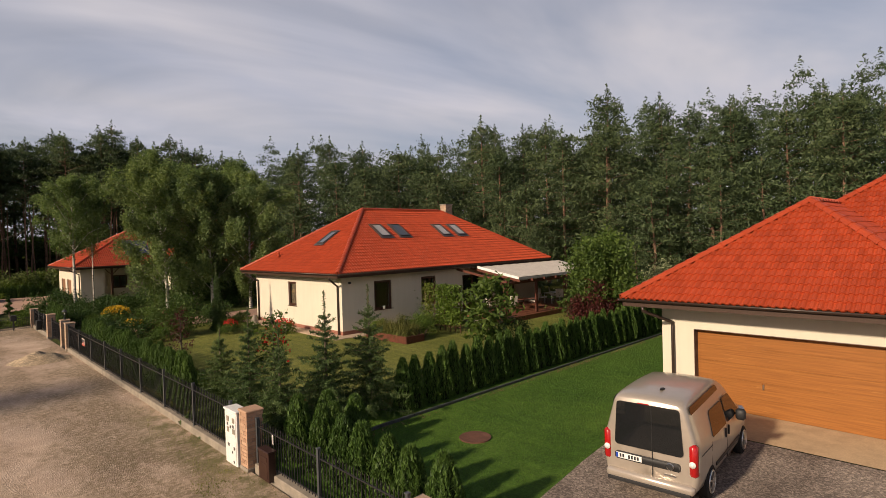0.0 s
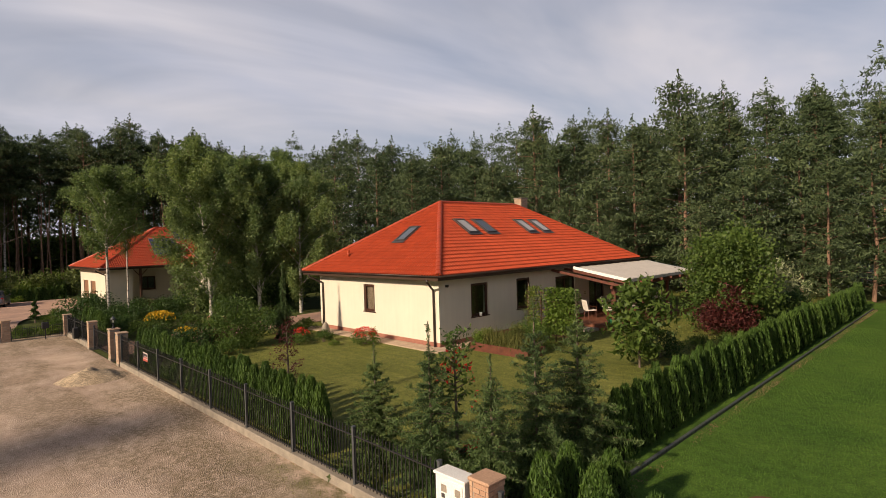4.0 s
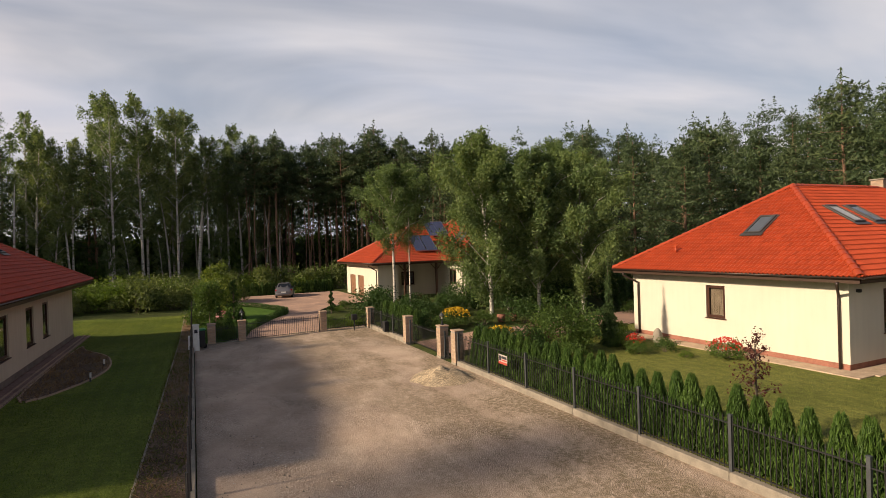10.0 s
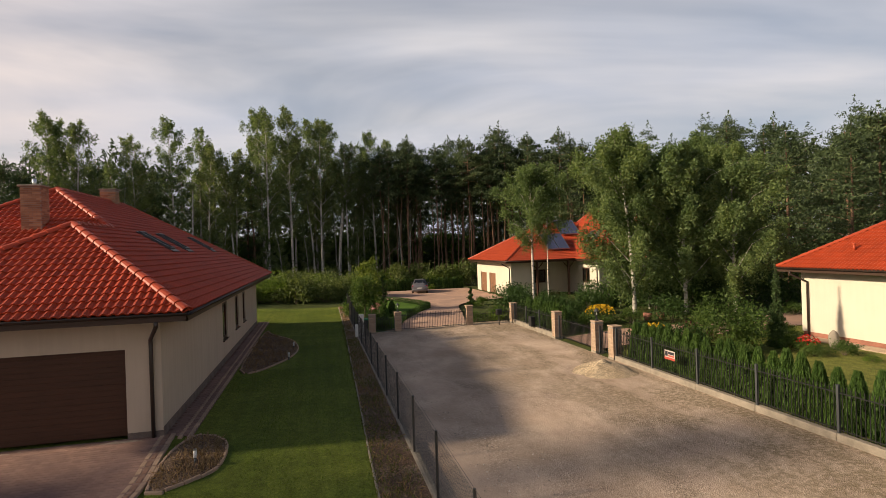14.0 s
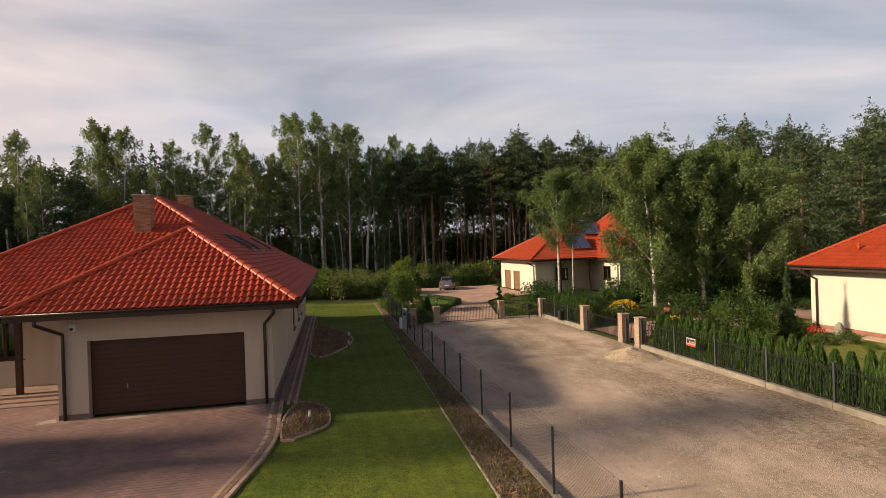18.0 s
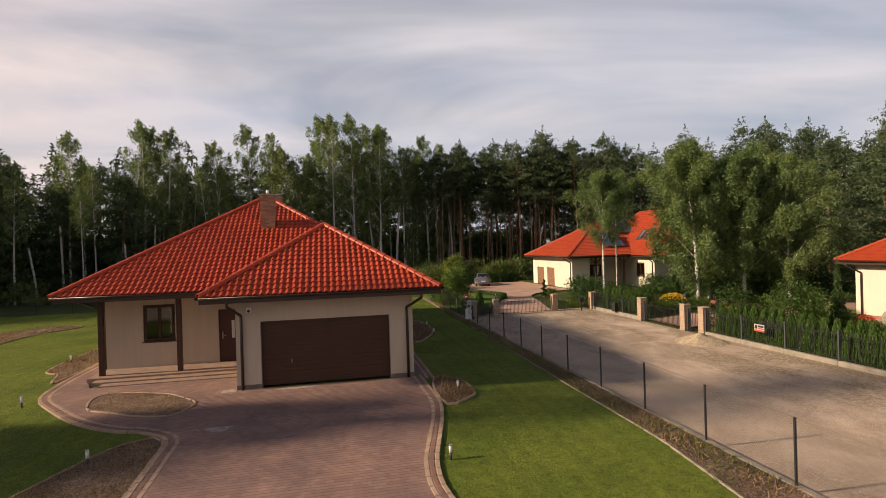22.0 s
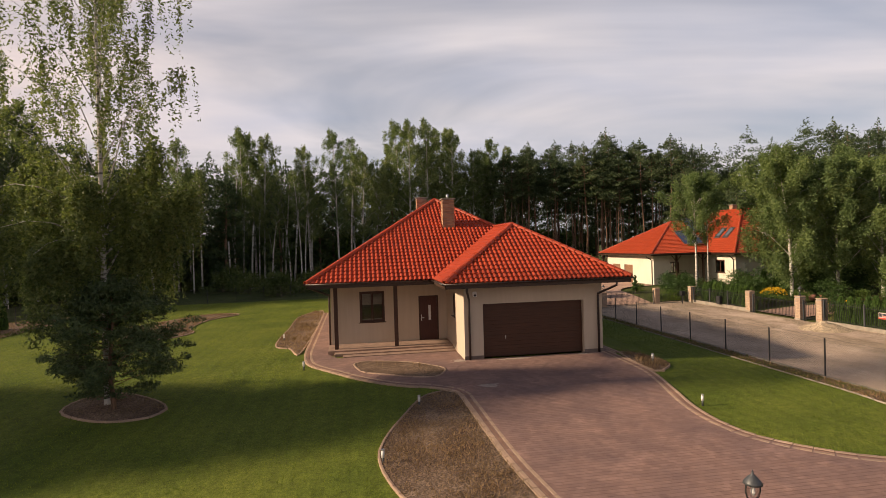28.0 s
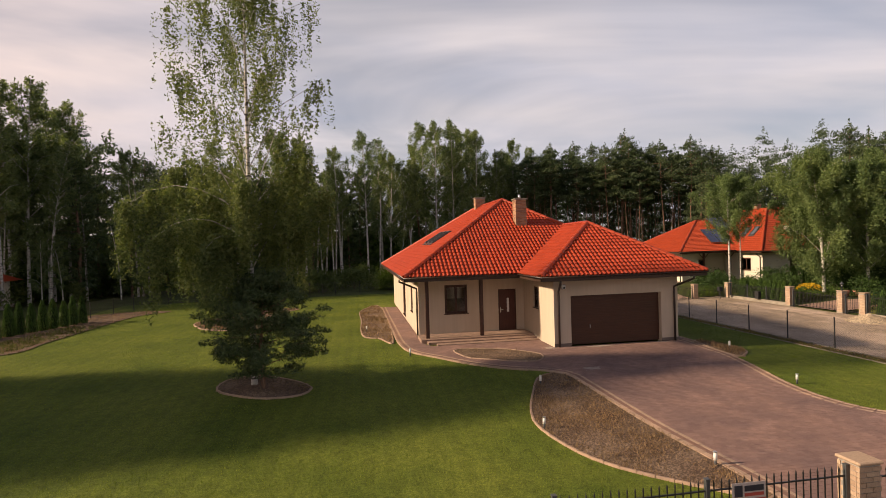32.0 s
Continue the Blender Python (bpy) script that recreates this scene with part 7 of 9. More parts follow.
# young spruces and small trees of the east garden
for sd, x, y, h, r in ((61, 6.45, 16.65, 2.85, 0.95), (62, 6.6, 14.95, 3.45, 1.05), (63, 6.7, 13.35, 3.0, 1.0), (64, 8.15, 13.4, 3.8, 1.1), (65, 9.6, 13.3, 3.85, 1.25)):
    one(spruce(sd, h, r), x, y)


def standard_tree(seed, h, base, w, leaf, n, mat, label, bark=None, name="small_tree", aspect=0.6, r=0.045):
    """A thin trunk and an open crown of leaf clumps on rising limbs."""
    rng = np.random.default_rng(seed)
    t = thing(name, (0, 0, 0), label, "tree")
    bm = bmesh.new()
    tube(bm, [(0, 0, -0.1), (0.03, 0.02, h * 0.35), (0, 0, h * 0.9)], [r, r * 0.8, r * 0.25], 7, False)
    cs = []
    for i in range(22):
        s = i / 22
        z = h * (base + (0.98 - base) * s)
        ln = w / 2 * (math.sin(math.pi * (0.2 + 0.72 * s)) ** 0.7) * rng.uniform(0.6, 1.15)
        an = i * 2.4 + rng.uniform(-0.4, 0.4)
        tip = np.array((math.cos(an) * ln, math.sin(an) * ln, z + ln * 0.25))
        tube(bm, [(0, 0, z * 0.95), tip * 0.5 + np.array((0, 0, z * 0.48)), tuple(tip)], [r * 0.4, r * 0.25, 0.006], 4, False)
        k = n // 22
        u = rng.uniform(0.3, 1.1, k)[:, None]
        cs.append(np.array((0, 0, z)) * (1 - u) + tip * u + rng.normal(size=(k, 3)) * w * 0.075)
    trunk_mesh("trunk", bm, bark or GREY_BARK, t)
    v, f = leaf_mesh(np.concatenate(cs), rng, leaf, aspect)
    raw("crown", v, f, mat, t)
    return t


t = one(standard_tree(71, 3.15, 0.5, 1.1, 0.05, 620, BUSH_LEAF, "small rowan tree with red berry clusters"), 7.35, 14.95)
flowers(t, 72, 1.0, 2.8, 70, 0.05, SCARLET, 0.5)
one(standard_tree(73, 3.1, 0.12, 2.3, 0.13, 1300, BUSH_LEAF, "young maple with large green leaves"), 18.2, 16.1)
one(standard_tree(74, 4.7, 0.06, 4.9, 0.085, 16000, BUSH_LEAF, "broad bright green garden tree", aspect=0.7), 28.5, 16.4)
one(shrub(75, 2.7, 2.3, 0.07, 5200, "dense dark red barberry shrub", RED_LEAF), 26.6, 15.7)
one(shrub(76, 3.2, 3.0, 0.08, 3500, "pale green variegated garden shrub", PALE_LEAF), 36.0, 16.2)
one(standard_tree(77, 2.9, 0.1, 0.9, 0.036, 900, RED_LEAF, "young purple plum sapling"), 6.95, 21.7)
one(shrub(79, 2.7, 2.7, 0.06, 6000, "loose leafy green garden shrub", BUSH_LEAF), 9.9, 33.0)
one(spruce(80, 4.1, 0.85, 0.07, label="narrow weeping green conifer near the house", up=-1.4), 12.7, 33.0)
t = one(shrub(81, 1.9, 1.1, 0.05, 2600, "mound of yellow flowering perennials", BUSH_LEAF, "flower_bush", "flowers"), 9.6, 43.0)
flowers(t, 82, 1.8, 1.1, 420, 0.05, YELLOW)
t = one(shrub(83, 1.5, 0.8, 0.045, 1500, "low yellow flowering garden perennials", BUSH_LEAF, "flower_bush", "flowers"), 9.0, 36.6)
flowers(t, 84, 1.4, 0.8, 260, 0.05, YELLOW)
t = one(shrub(85, 1.3, 0.8, 0.045, 1500, "red flowering perennials at the house wall", BUSH_LEAF, "flower_bush", "flowers"), 14.6, 28.4)
flowers(t, 86, 1.2, 0.8, 220, 0.045, SCARLET)
t = one(shrub(87, 0.9, 0.7, 0.045, 900, "red flowering perennials in the bed", BUSH_LEAF, "flower_bush", "flowers"), 12.9, 31.6)
flowers(t, 88, 0.9, 0.7, 120, 0.045, SCARLET)
t = one(shrub(89, 1.0, 0.5, 0.045, 700, "scarlet flowers under the spruces", BUSH_LEAF, "flower_bush", "flowers"), 7.9, 14.75)
flowers(t, 90, 0.9, 0.5, 120, 0.05, SCARLET)
low = [shrub(91, 1.6, 0.9, 0.05, 1500, "low green leafy garden shrub", BUSH_LEAF, group="garden shrubs"), shrub(92, 2.2, 1.5, 0.06, 2400, "rounded green garden shrub", MAPLE_LEAF, group="garden shrubs"),
       shrub(93, 1.4, 0.7, 0.05, 1300, "low lime green shrub", LIME_LEAF, group="garden shrubs"), shrub(94, 1.8, 1.2, 0.05, 1800, "reddish brown garden shrub", RED_LEAF, group="garden shrubs")]
for i, x, y, s in ((2, 7.0, 20.5, 0.6), (2, 7.3, 21.6, 0.7), (2, 7.1, 22.6, 0.6), (0, 9.2, 31.6, 0.9), (0, 10.2, 32.6, 0.9), (1, 8.4, 33.4, 0.9), (3, 10.4, 35.3, 0.9), (0, 12.9, 32.6, 0.8),
                   (0, 13.6, 30.6, 0.7), (2, 13.4, 29.3, 0.4), (1, 7.6, 35.0, 0.9), (0, 15.2, 35.0, 0.8), (1, 13.3, 35.2, 1.0), (3, 9.6, 34.2, 0.7), (0, 12.4, 30.9, 0.6), (0, 13.8, 33.4, 0.8),
                   (0, 8.2, 41.8, 1.0), (1, 7.6, 44.2, 0.8), (1, 9.0, 46.5, 0.9), (1, 11.4, 47.6, 1.1), (0, 11.2, 42.2, 1.0), (1, 13.6, 41.6, 1.1), (1, 8.2, 48.9, 1.0), (1, 10.6, 51.2, 0.9),
                   (1, 12.8, 50.2, 1.0), (1, 15.2, 53.6, 1.3), (1, 11.5, 55.5, 0.8), (3, 12.9, 56.6, 0.8), (1, 16.6, 47.6, 1.7), (1, 18.3, 45.6, 1.6), (0, 15.4, 41.3, 1.0), (1, 17.6, 52.5, 1.5),
                   (1, 19.6, 50.3, 1.6), (1, 8.6, 54.4, 1.3), (2, 4.6, 48.7, 1.0), (0, 3.5, 48.6, 0.9), (0, 5.4, 49.8, 1.0), (1, 7.0, 51.5, 1.4), (0, 6.6, 57.5, 0.8), (2, 5.6, 56.0, 0.6),
                   (0, -3.9, 48.4, 1.0), (0, -3.0, 48.2, 0.8), (0, -4.6, 54.2, 1.2), (1, -4.3, 57.2, 1.1), (2, -1.2, 76.4, 1.0), (0, 1.2, 77.0, 0.9), (2, 6.0, 77.2, 1.0), (0, -2.6, 73.0, 1.1),
                   (0, 21.6, 40.6, 1.0), (1, 24.0, 44.0, 1.7), (1, 27.0, 42.0, 1.6), (1, 20.4, 47.5, 1.8), (1, 26.0, 49.0, 2.0), (1, 31.0, 44.0, 2.0), (1, 22.5, 52.0, 1.7),
                   (0, 20.6, 23.0, 0.9), (0, 19.6, 22.7, 0.7), (2, 21.8, 23.2, 0.9), (0, 22.8, 23.0, 1.0), (1, 20.2, 16.3, 0.8), (0, 22.3, 15.6, 0.8), (0, 24.0, 15.0, 0.7), (1, 33.0, 15.0, 1.2)):
    put(low[i], x, y, R.uniform(0, 360), s)
for o in low:
    drop(o)
# climbing plants on a trellis
iv = thing("trellis", (20.6, 21.6, g(20.6, 21.6)), "timber trellis overgrown with green climbers", "trellis")
part("lattice", boxes(*[(20.58, 20.2 + 0.4 * i, 0.34, 20.62, 20.24 + 0.4 * i, 2.75) for i in range(8)], *[(20.62, 20.2, 0.6 + 0.4 * i, 20.65, 23.04, 0.64 + 0.4 * i) for i in range(6)]), FRAME, iv)
part("post", bar([(20.6, 22.95, 0.3), (20.6, 22.95, 3.05)], 0.03, 8), GREY_BARK, iv, "thin grey pole")
rr = np.random.default_rng(95)
c = np.stack((rr.normal(20.5, 0.22, 2600), rr.uniform(20.15, 21.85, 2600), 0.75 + 2.15 * rr.uniform(0, 1, 2600) ** 0.85), 1)
v, f = leaf_mesh(c, rr, 0.07, 0.7)
raw("climber", v, f, LIME_LEAF, iv)
c = np.stack((rr.normal(20.55, 0.16, 1000), rr.normal(22.65, 0.2, 1000), 0.4 + 2.55 * rr.uniform(0, 1, 1000)), 1)
v, f = leaf_mesh(c, rr, 0.055, 0.7)
raw("hop_vine", v, f, LIME_PALE, iv, "pale yellow-green climbing vine")
scatter("tall_grasses", [(16.85, 20.3), (17.8, 20.3), (17.8, 22.8), (16.85, 22.8)], 900, 0.5, WEED, 96, "tall ornamental grasses in the planter", "grass", 1.2, 0.05, 0.28)
for sd, x, y, w, h, mt in ((97, 17.3, 23.0, 0.9, 0.75, LIME_LEAF), (98, 17.3, 21.2, 0.9, 1.0, WEED), (99, 18.5, 20.9, 1.3, 1.3, LIME_LEAF), (100, 19.3, 22.0, 1.6, 1.5, BUSH_LEAF)):
    one(shrub(sd, w, h, 0.045, 1500, "leafy green plants round the raised planter", mt, group="garden shrubs"), x, y, dz=0.26 if x < 18 else 0.0)

# birches by the north house
gb = [birch(101, 14.0, 0.08, 3.6, 0.095, 3000, 14, "large drooping garden birch with dense leaves", 0.9, 0.17, 1.5, 0.8, loose=0.13, mat=GARDEN_BIRCH), birch(102, 12.5, 0.08, 3.5, 0.095, 2900, 14, "drooping leafy garden birch tree", 0.7, 0.15, 1.5, 0.8, loose=0.13, mat=GARDEN_BIRCH), birch(103, 13.5, 0.42, 2.6, 0.075, 1250, 18, "slim garden birch with a white trunk", 0.2, 0.13, 1.1, 0.9, loose=0.11, mat=GARDEN_BIRCH)]
for i, x, y, s in ((0, 13.9, 46.0, 0.92), (1, 16.8, 44.5, 0.92), (0, 19.2, 42.8, 0.82), (1, 16.6, 48.2, 1.0), (2, 8.6, 51.0, 0.98), (2, 9.9, 51.2, 0.5), (0, 19.4, 47.5, 0.92)):
    put(gb[i], x, y, R.uniform(0, 360), s, 0.85 if i == 2 else None)
for o in gb:
    drop(o)
one(standard_tree(110, 4.1, 0.12, 2.3, 0.075, 3600, LIME_PALE, "yellow-green ornamental tree on the lawn", aspect=0.7), -3.3, 56.4)
one(standard_tree(113, 2.95, 0.38, 2.3, 0.06, 4200, BUSH_LEAF, "small round-headed tree beside the gate", aspect=0.7), -3.9, 53.0)
one(standard_tree(114, 3.0, 0.05, 0.8, 0.045, 2200, MAPLE_LEAF, "slim dark column-shaped garden tree", aspect=0.5), -2.2, 55.8)
t = one(shrub(115, 1.3, 1.2, 0.05, 1600, "garden shrub with pink flowers", BUSH_LEAF, "flower_bush", "flowers"), -3.1, 51.8)
flowers(t, 116, 1.2, 1.2, 60, 0.06, PINK)
# clipped spiral box
TX, TY = 4.85, 55.2
tz = g(TX, TY)
sp = thing("topiary", (TX, TY, tz), "spiral clipped dark box tree", "topiary")
rr = np.random.default_rng(111)
w = rr.uniform(0, 1, 2600)
a_ = w * 6.283 * 3.2
rad = 0.30 * (1 - 0.75 * w)
cs = np.stack((TX + np.cos(a_) * rad * 0.55, TY + np.sin(a_) * rad * 0.55, tz + 0.2 + 1.45 * w), 1) + rr.normal(size=(2600, 3)) * np.stack((rad, rad, 0.25 * rad + 0.03), 1) * 0.42
v, f = leaf_mesh(cs, rr, 0.04, 0.6)
raw("foliage", v, f, MAPLE_LEAF, sp)
part("trunk", bar([(TX, TY, tz - 0.05), (TX, TY, tz + 1.6)], [0.05, 0.02], 6), GREY_BARK, sp)
# low box hedge round the lawn island
loop = smooth_line([(-2.1, 48.6), (-1.4, 51), (0.2, 54.5), (1.7, 57.2), (1.2, 60.7), (-0.9, 65.1), (-4.4, 66)], 10)
rr = np.random.default_rng(112)
pts = resample(loop, 0.02)
c = np.array([(p.x, p.y, g(p.x, p.y) + 0.2) for p, d in pts])
c = np.repeat(c, 9, 0)
c = c + rr.uniform(-1, 1, c.shape) * np.array((0.21, 0.21, 0.22))
v, f = leaf_mesh(c, rr, 0.045, 0.6)
tagged(raw("box_hedge", v, f, THUJA_LEAF), "low clipped green box hedge round the lawn island", "hedge", kind="stuff")

# the birch and young pine on the west lawn
one(birch(121, 17.2, 0.24, 2.45, 0.054, 2050, 44, "tall airy birch with a white trunk in a round bed", 0.12, 0.125, 1.7, 1.25,
          [(6.1, 3.2, 4.0, -0.7), (5.2, 3.65, 3.2, -0.3), (7.0, 2.7, 3.3, -1.2), (5.4, 2.9, 2.4, -0.4), (4.9, 4.2, 2.2, -0.2), (5.6, 0.1, 2.7, -1.6), (6.4, -0.5, 2.3, -2.0), (5.0, 0.6, 2.0, -0.8), (6.6, -1.5, 1.6, -0.6)], 0.04, PALE_BIRCH), -30.25, 25.6)
one(pine(122, 4.1, 0.15, 2.05, 60, 7, 74, 0.064, 0.46, "dense young pine in front of the birch"), -29.8, 25.05)

# ---- the woods ----
EDGE = [(-125, 40), (-90, 52), (-60, 62), (-46, 80), (-22, 88), (8, 95), (22, 89), (37, 76), (46, 61), (51, 42), (53, 22), (58, 2), (66, -24)]


tall = [pine(11, 22, 0.32, 3.0), pine(12, 24, 0.26, 3.3, 40), pine(13, 21, 0.20, 3.2, 42), pine(14, 23, 0.44, 2.8)]
red = [pine(32, 20.5, 0.66, 2.3, 20, 6, 24, 0.16, 0.8, "tall slim pine with a bare reddish trunk", 0.46), pine(33, 19.0, 0.60, 2.2, 20, 6, 24, 0.16, 0.8, "tall slim pine with a bare reddish trunk", 0.40)]
bushy = [pine(15, 14, 0.06, 3.1, 48, 7, 20, 0.18, 1.0, "bushy green pine at the wood's edge"), pine(16, 16.5, 0.10, 3.2, 52, 7, 20, 0.18, 1.0, "bushy green pine at the wood's edge"), pine(17, 11, 0.05, 2.8, 42, 7, 20, 0.175, 0.95, "bushy green pine at the wood's edge")]
deep_wood = [pine(18, 19.5, 0.06, 3.4, 26, 3, 12, 0.34, 1.3), pine(34, 18.5, 0.06, 3.4, 26, 3, 12, 0.34, 1.3)]
far = [pine(19, 22, 0.22, 3.3, 28, 4, 20, 0.19, 1.05), pine(20, 20, 0.20, 3.3, 28, 4, 20, 0.19, 1.05)]
birches = [birch(21, 23.0, 0.28, 2.7, 0.13, 729, 11, lean=0.9, thick=0.19, hang=0.8, loose=0.075), birch(22, 25.0, 0.34, 2.6, 0.13, 666, 11, lean=0.7, thick=0.19, hang=0.8, loose=0.075), birch(23, 18, 0.22, 2.4, 0.13, 642, 11, lean=1.6, thick=0.15, hang=0.8, loose=0.075), birch(24, 22.5, 0.42, 2.3, 0.13, 492, 11, lean=1.1, thick=0.18, hang=0.8, loose=0.075), birch(28, 19.5, 0.20, 2.0, 0.13, 648, 11, lean=1.3, thick=0.15, hang=0.8, loose=0.075), birch(31, 22.0, 0.55, 1.7, 0.13, 239, 11, "half-bare birch with a pale trunk", lean=1.2, thick=0.17, hang=0.8, loose=0.07)]
scrub = [shrub(25, 3.6, 3.2, 0.17, 850, "leafy undergrowth at the wood's edge", SCRUB_LEAF, "undergrowth", "shrub", "undergrowth"), shrub(26, 4.6, 4.6, 0.21, 850, "tall leafy undergrowth at the wood's edge", BUSH_LEAF, "undergrowth", "shrub", "undergrowth"),
         shrub(27, 3.0, 1.8, 0.12, 1000, "low scrub before the dark wood", SCRUB_LEAF, "undergrowth", "shrub", "undergrowth")]
belt = [shrub(29, 3.0, 2.6, 0.085, 2400, "bright green bushes at the end of the lawn", LIME_LEAF, "bush", "shrub", "belt of bushes"), shrub(30, 3.4, 2.9, 0.09, 2400, "bright green bushes at the end of the lawn", SCRUB_LEAF, "bush", "shrub", "belt of bushes")]
CLEARING = EDGE + [(66, -80), (-100, -80)]


def edge_distance(x, y):
    best = 1e9
    for (x0, y0), (x1, y1) in zip(EDGE, EDGE[1:]):
        dx, dy = x1 - x0, y1 - y0
        u = min(1.0, max(0.0, ((x - x0) * dx + (y - y0) * dy) / (dx * dx + dy * dy)))
        best = min(best, math.hypot(x - x0 - u * dx, y - y0 - u * dy))
    return -best if inside_poly(x, y, CLEARING) else best


def pick(lst):
    return lst[int(R.integers(len(lst)))]


store = {"PINE": [[], [], 0], "SCRUB": [[], [], 0]}


def join_in(key, src_mesh, m):
    """Adds a mesh, posed, to the one object of the far woods."""
    vs = np.empty(len(src_mesh.vertices) * 3)
    src_mesh.vertices.foreach_get("co", vs)
    vs = vs.reshape(-1, 3) @ np.array(m.to_3x3()).T + np.array(m.translation)
    st = store[key]
    st[1] += [tuple(q + st[2] for q in p.vertices) for p in src_mesh.polygons]
    st[0] += vs.tolist()
    st[2] += len(vs)


STEP = 4.5
for i in range(-30, 25):
    for j in range(-8, 33):
        x, y = i * STEP + (j % 2) * STEP / 2 + R.uniform(-1.6, 1.6), j * STEP + R.uniform(-1.6, 1.6)
        d = edge_distance(x, y)
        if d < -1.0 or d > 46 or y < -32:
            continue
        west = x < 9
        turn, s = R.uniform(0, 360), R.uniform(0.86, 1.1)
        low_stretch = -58 < x < -27 and y > 60
        if d < (11 if west else 12):
            if low_stretch:
                src = pick(birches) if d < 6 and R.uniform() < 0.3 else pick(bushy[:2])
                s *= 0.74 if src in birches else 0.9 if d < 3.5 else 1.05
            elif west:
                src = pick(birches) if R.uniform() < (0.92 if d < 3.5 else 0.5 if d < 8 else 0.15) else pick(tall)
            elif x > 26:
                src = pick(bushy if d < 3.5 else bushy[:2] + tall[2:3] if d < 8 else bushy[:2] + tall[1:3])
                s *= 1.15 if d > 8 and src in bushy else 1.0
            else:
                src = pick(tall + bushy[:1] if d < 3.5 else tall)
            put(src, x, y, turn, s * (0.86 if west and src in tall else (0.8 if src in tall else 1.06) if x > 30 else 1.0), dz=-0.1)
            if west and d < 6 and R.uniform() < (0.0 if low_stretch else 0.8):
                put(pick(birches), x + R.uniform(-2, 2), y + R.uniform(0, 3), R.uniform(0, 360), R.uniform(0.75, 1.2), dz=-0.1)
            if west and 4 < d < 13 and R.uniform() < 0.5:
                put(scrub[1], x + R.uniform(-2, 2), y + R.uniform(-2, 2), turn + 90, R.uniform(1.2, 2.1), R.uniform(1.5, 2.6))
            if R.uniform() < (0.85 if west else 0.55) and not 8 < x < 30:
                put(scrub[0 if d < 4 else 1], x + R.uniform(-2, 2), y + R.uniform(-2, 2), turn, R.uniform(0.7, 1.15))
        else:
            m = pose(x, y, g(x, y) - 0.1, 0, 0, turn) @ Matrix.Diagonal((s, s, s, 1))
            src = pick(deep_wood if x < 26 else far)
            if d < (27 if west else 31):
                for c in src.children:
                    if c.name.startswith("crown"):
                        join_in("PINE", c.data, m)
            if d < 34 and x < 26 and R.uniform() < 0.55:
                for c in scrub[1].children:
                    if c.name.startswith("foliage"):
                        join_in("SCRUB", c.data, pose(x + 2, y, g(x, y), 0, 0, turn) @ Matrix.Diagonal((2.0, 2.0, 1.9, 1)))
woods = thing("far_woods", (0, 110, 0.28), "deep dark green pine wood behind the first trees", "woods", kind="stuff")
for key, nm, mt in (("PINE", "far_crowns", PINE_LEAF), ("SCRUB", "far_undergrowth", BUSH_LEAF)):
    tagged(raw(nm, store[key][0], store[key][1], mt, woods), kind="stuff")
# scrub between the lawn and the wood
for i in range(70):
    x, y = R.uniform(-44, 4), R.uniform(66, 84)
    if y < 64 + max(0, (x + 8) * 1.0) or (x > -3.5 and y < 79.5):
        continue
    put(scrub[2] if R.uniform() < 0.7 else scrub[0], x, y, R.uniform(0, 360), R.uniform(0.6, 1.0))
# a thick green belt of bushes beyond the lawn
for i in range(24):
    x = -23.0 + i * 0.95 + R.uniform(-0.4, 0.4)
    put(belt[i % 2], x, 69.0 + R.uniform(-1.6, 2.2), R.uniform(0, 360), R.uniform(0.85, 1.25))
# bushes behind the north drive
for i in range(16):
    put(belt[1 - i % 2] if i % 3 else scrub[0], -5.0 + i * 1.15 + R.uniform(-0.4, 0.4), 81.0 + R.uniform(-1.0, 2.2), R.uniform(0, 360), R.uniform(0.8, 1.15))
# slender birches along the edge
for i in range(30):
    u = R.uniform(0.0, 1.0)
    x = -58 + 64 * u
    y = (64 + (x + 58) * 1.3 if x < -46 else 80 + (x + 46) * 0.33) + R.uniform(-2.0, 1.0)
    if x > -6:
        y = max(y, 91)
    put(birches[5] if i % 3 else birches[4], x, y, R.uniform(0, 360), (R.uniform(0.75, 1.0) if i % 3 else R.uniform(0.5, 0.75)) * (0.8 if x < -27 else 1.0), dz=-0.1)
# the tallest birches on the skyline
for x, y, s in ((-37.5, 85, 0.94), (-36.0, 86, 1.0), (-34.6, 84.5, 0.9), (-45.5, 83, 0.86), (-28.5, 86, 0.92), (-24.5, 87, 0.95), (-13.5, 90, 1.04), (-10.5, 91, 1.06), (-6.5, 92, 1.0)):
    put(birches[int(R.integers(2))], x, y, R.uniform(0, 360), s, dz=-0.1)
# birches at the western corner of the wood
for x, y, s in ((-65, 67, 1.0), (-61, 66, 0.98), (-58.5, 68, 1.04), (-56, 70.5, 1.0), (-63, 70, 1.06), (-52, 74, 1.0)):
    put(birches[int(R.integers(3))], x, y, R.uniform(0, 360), s)
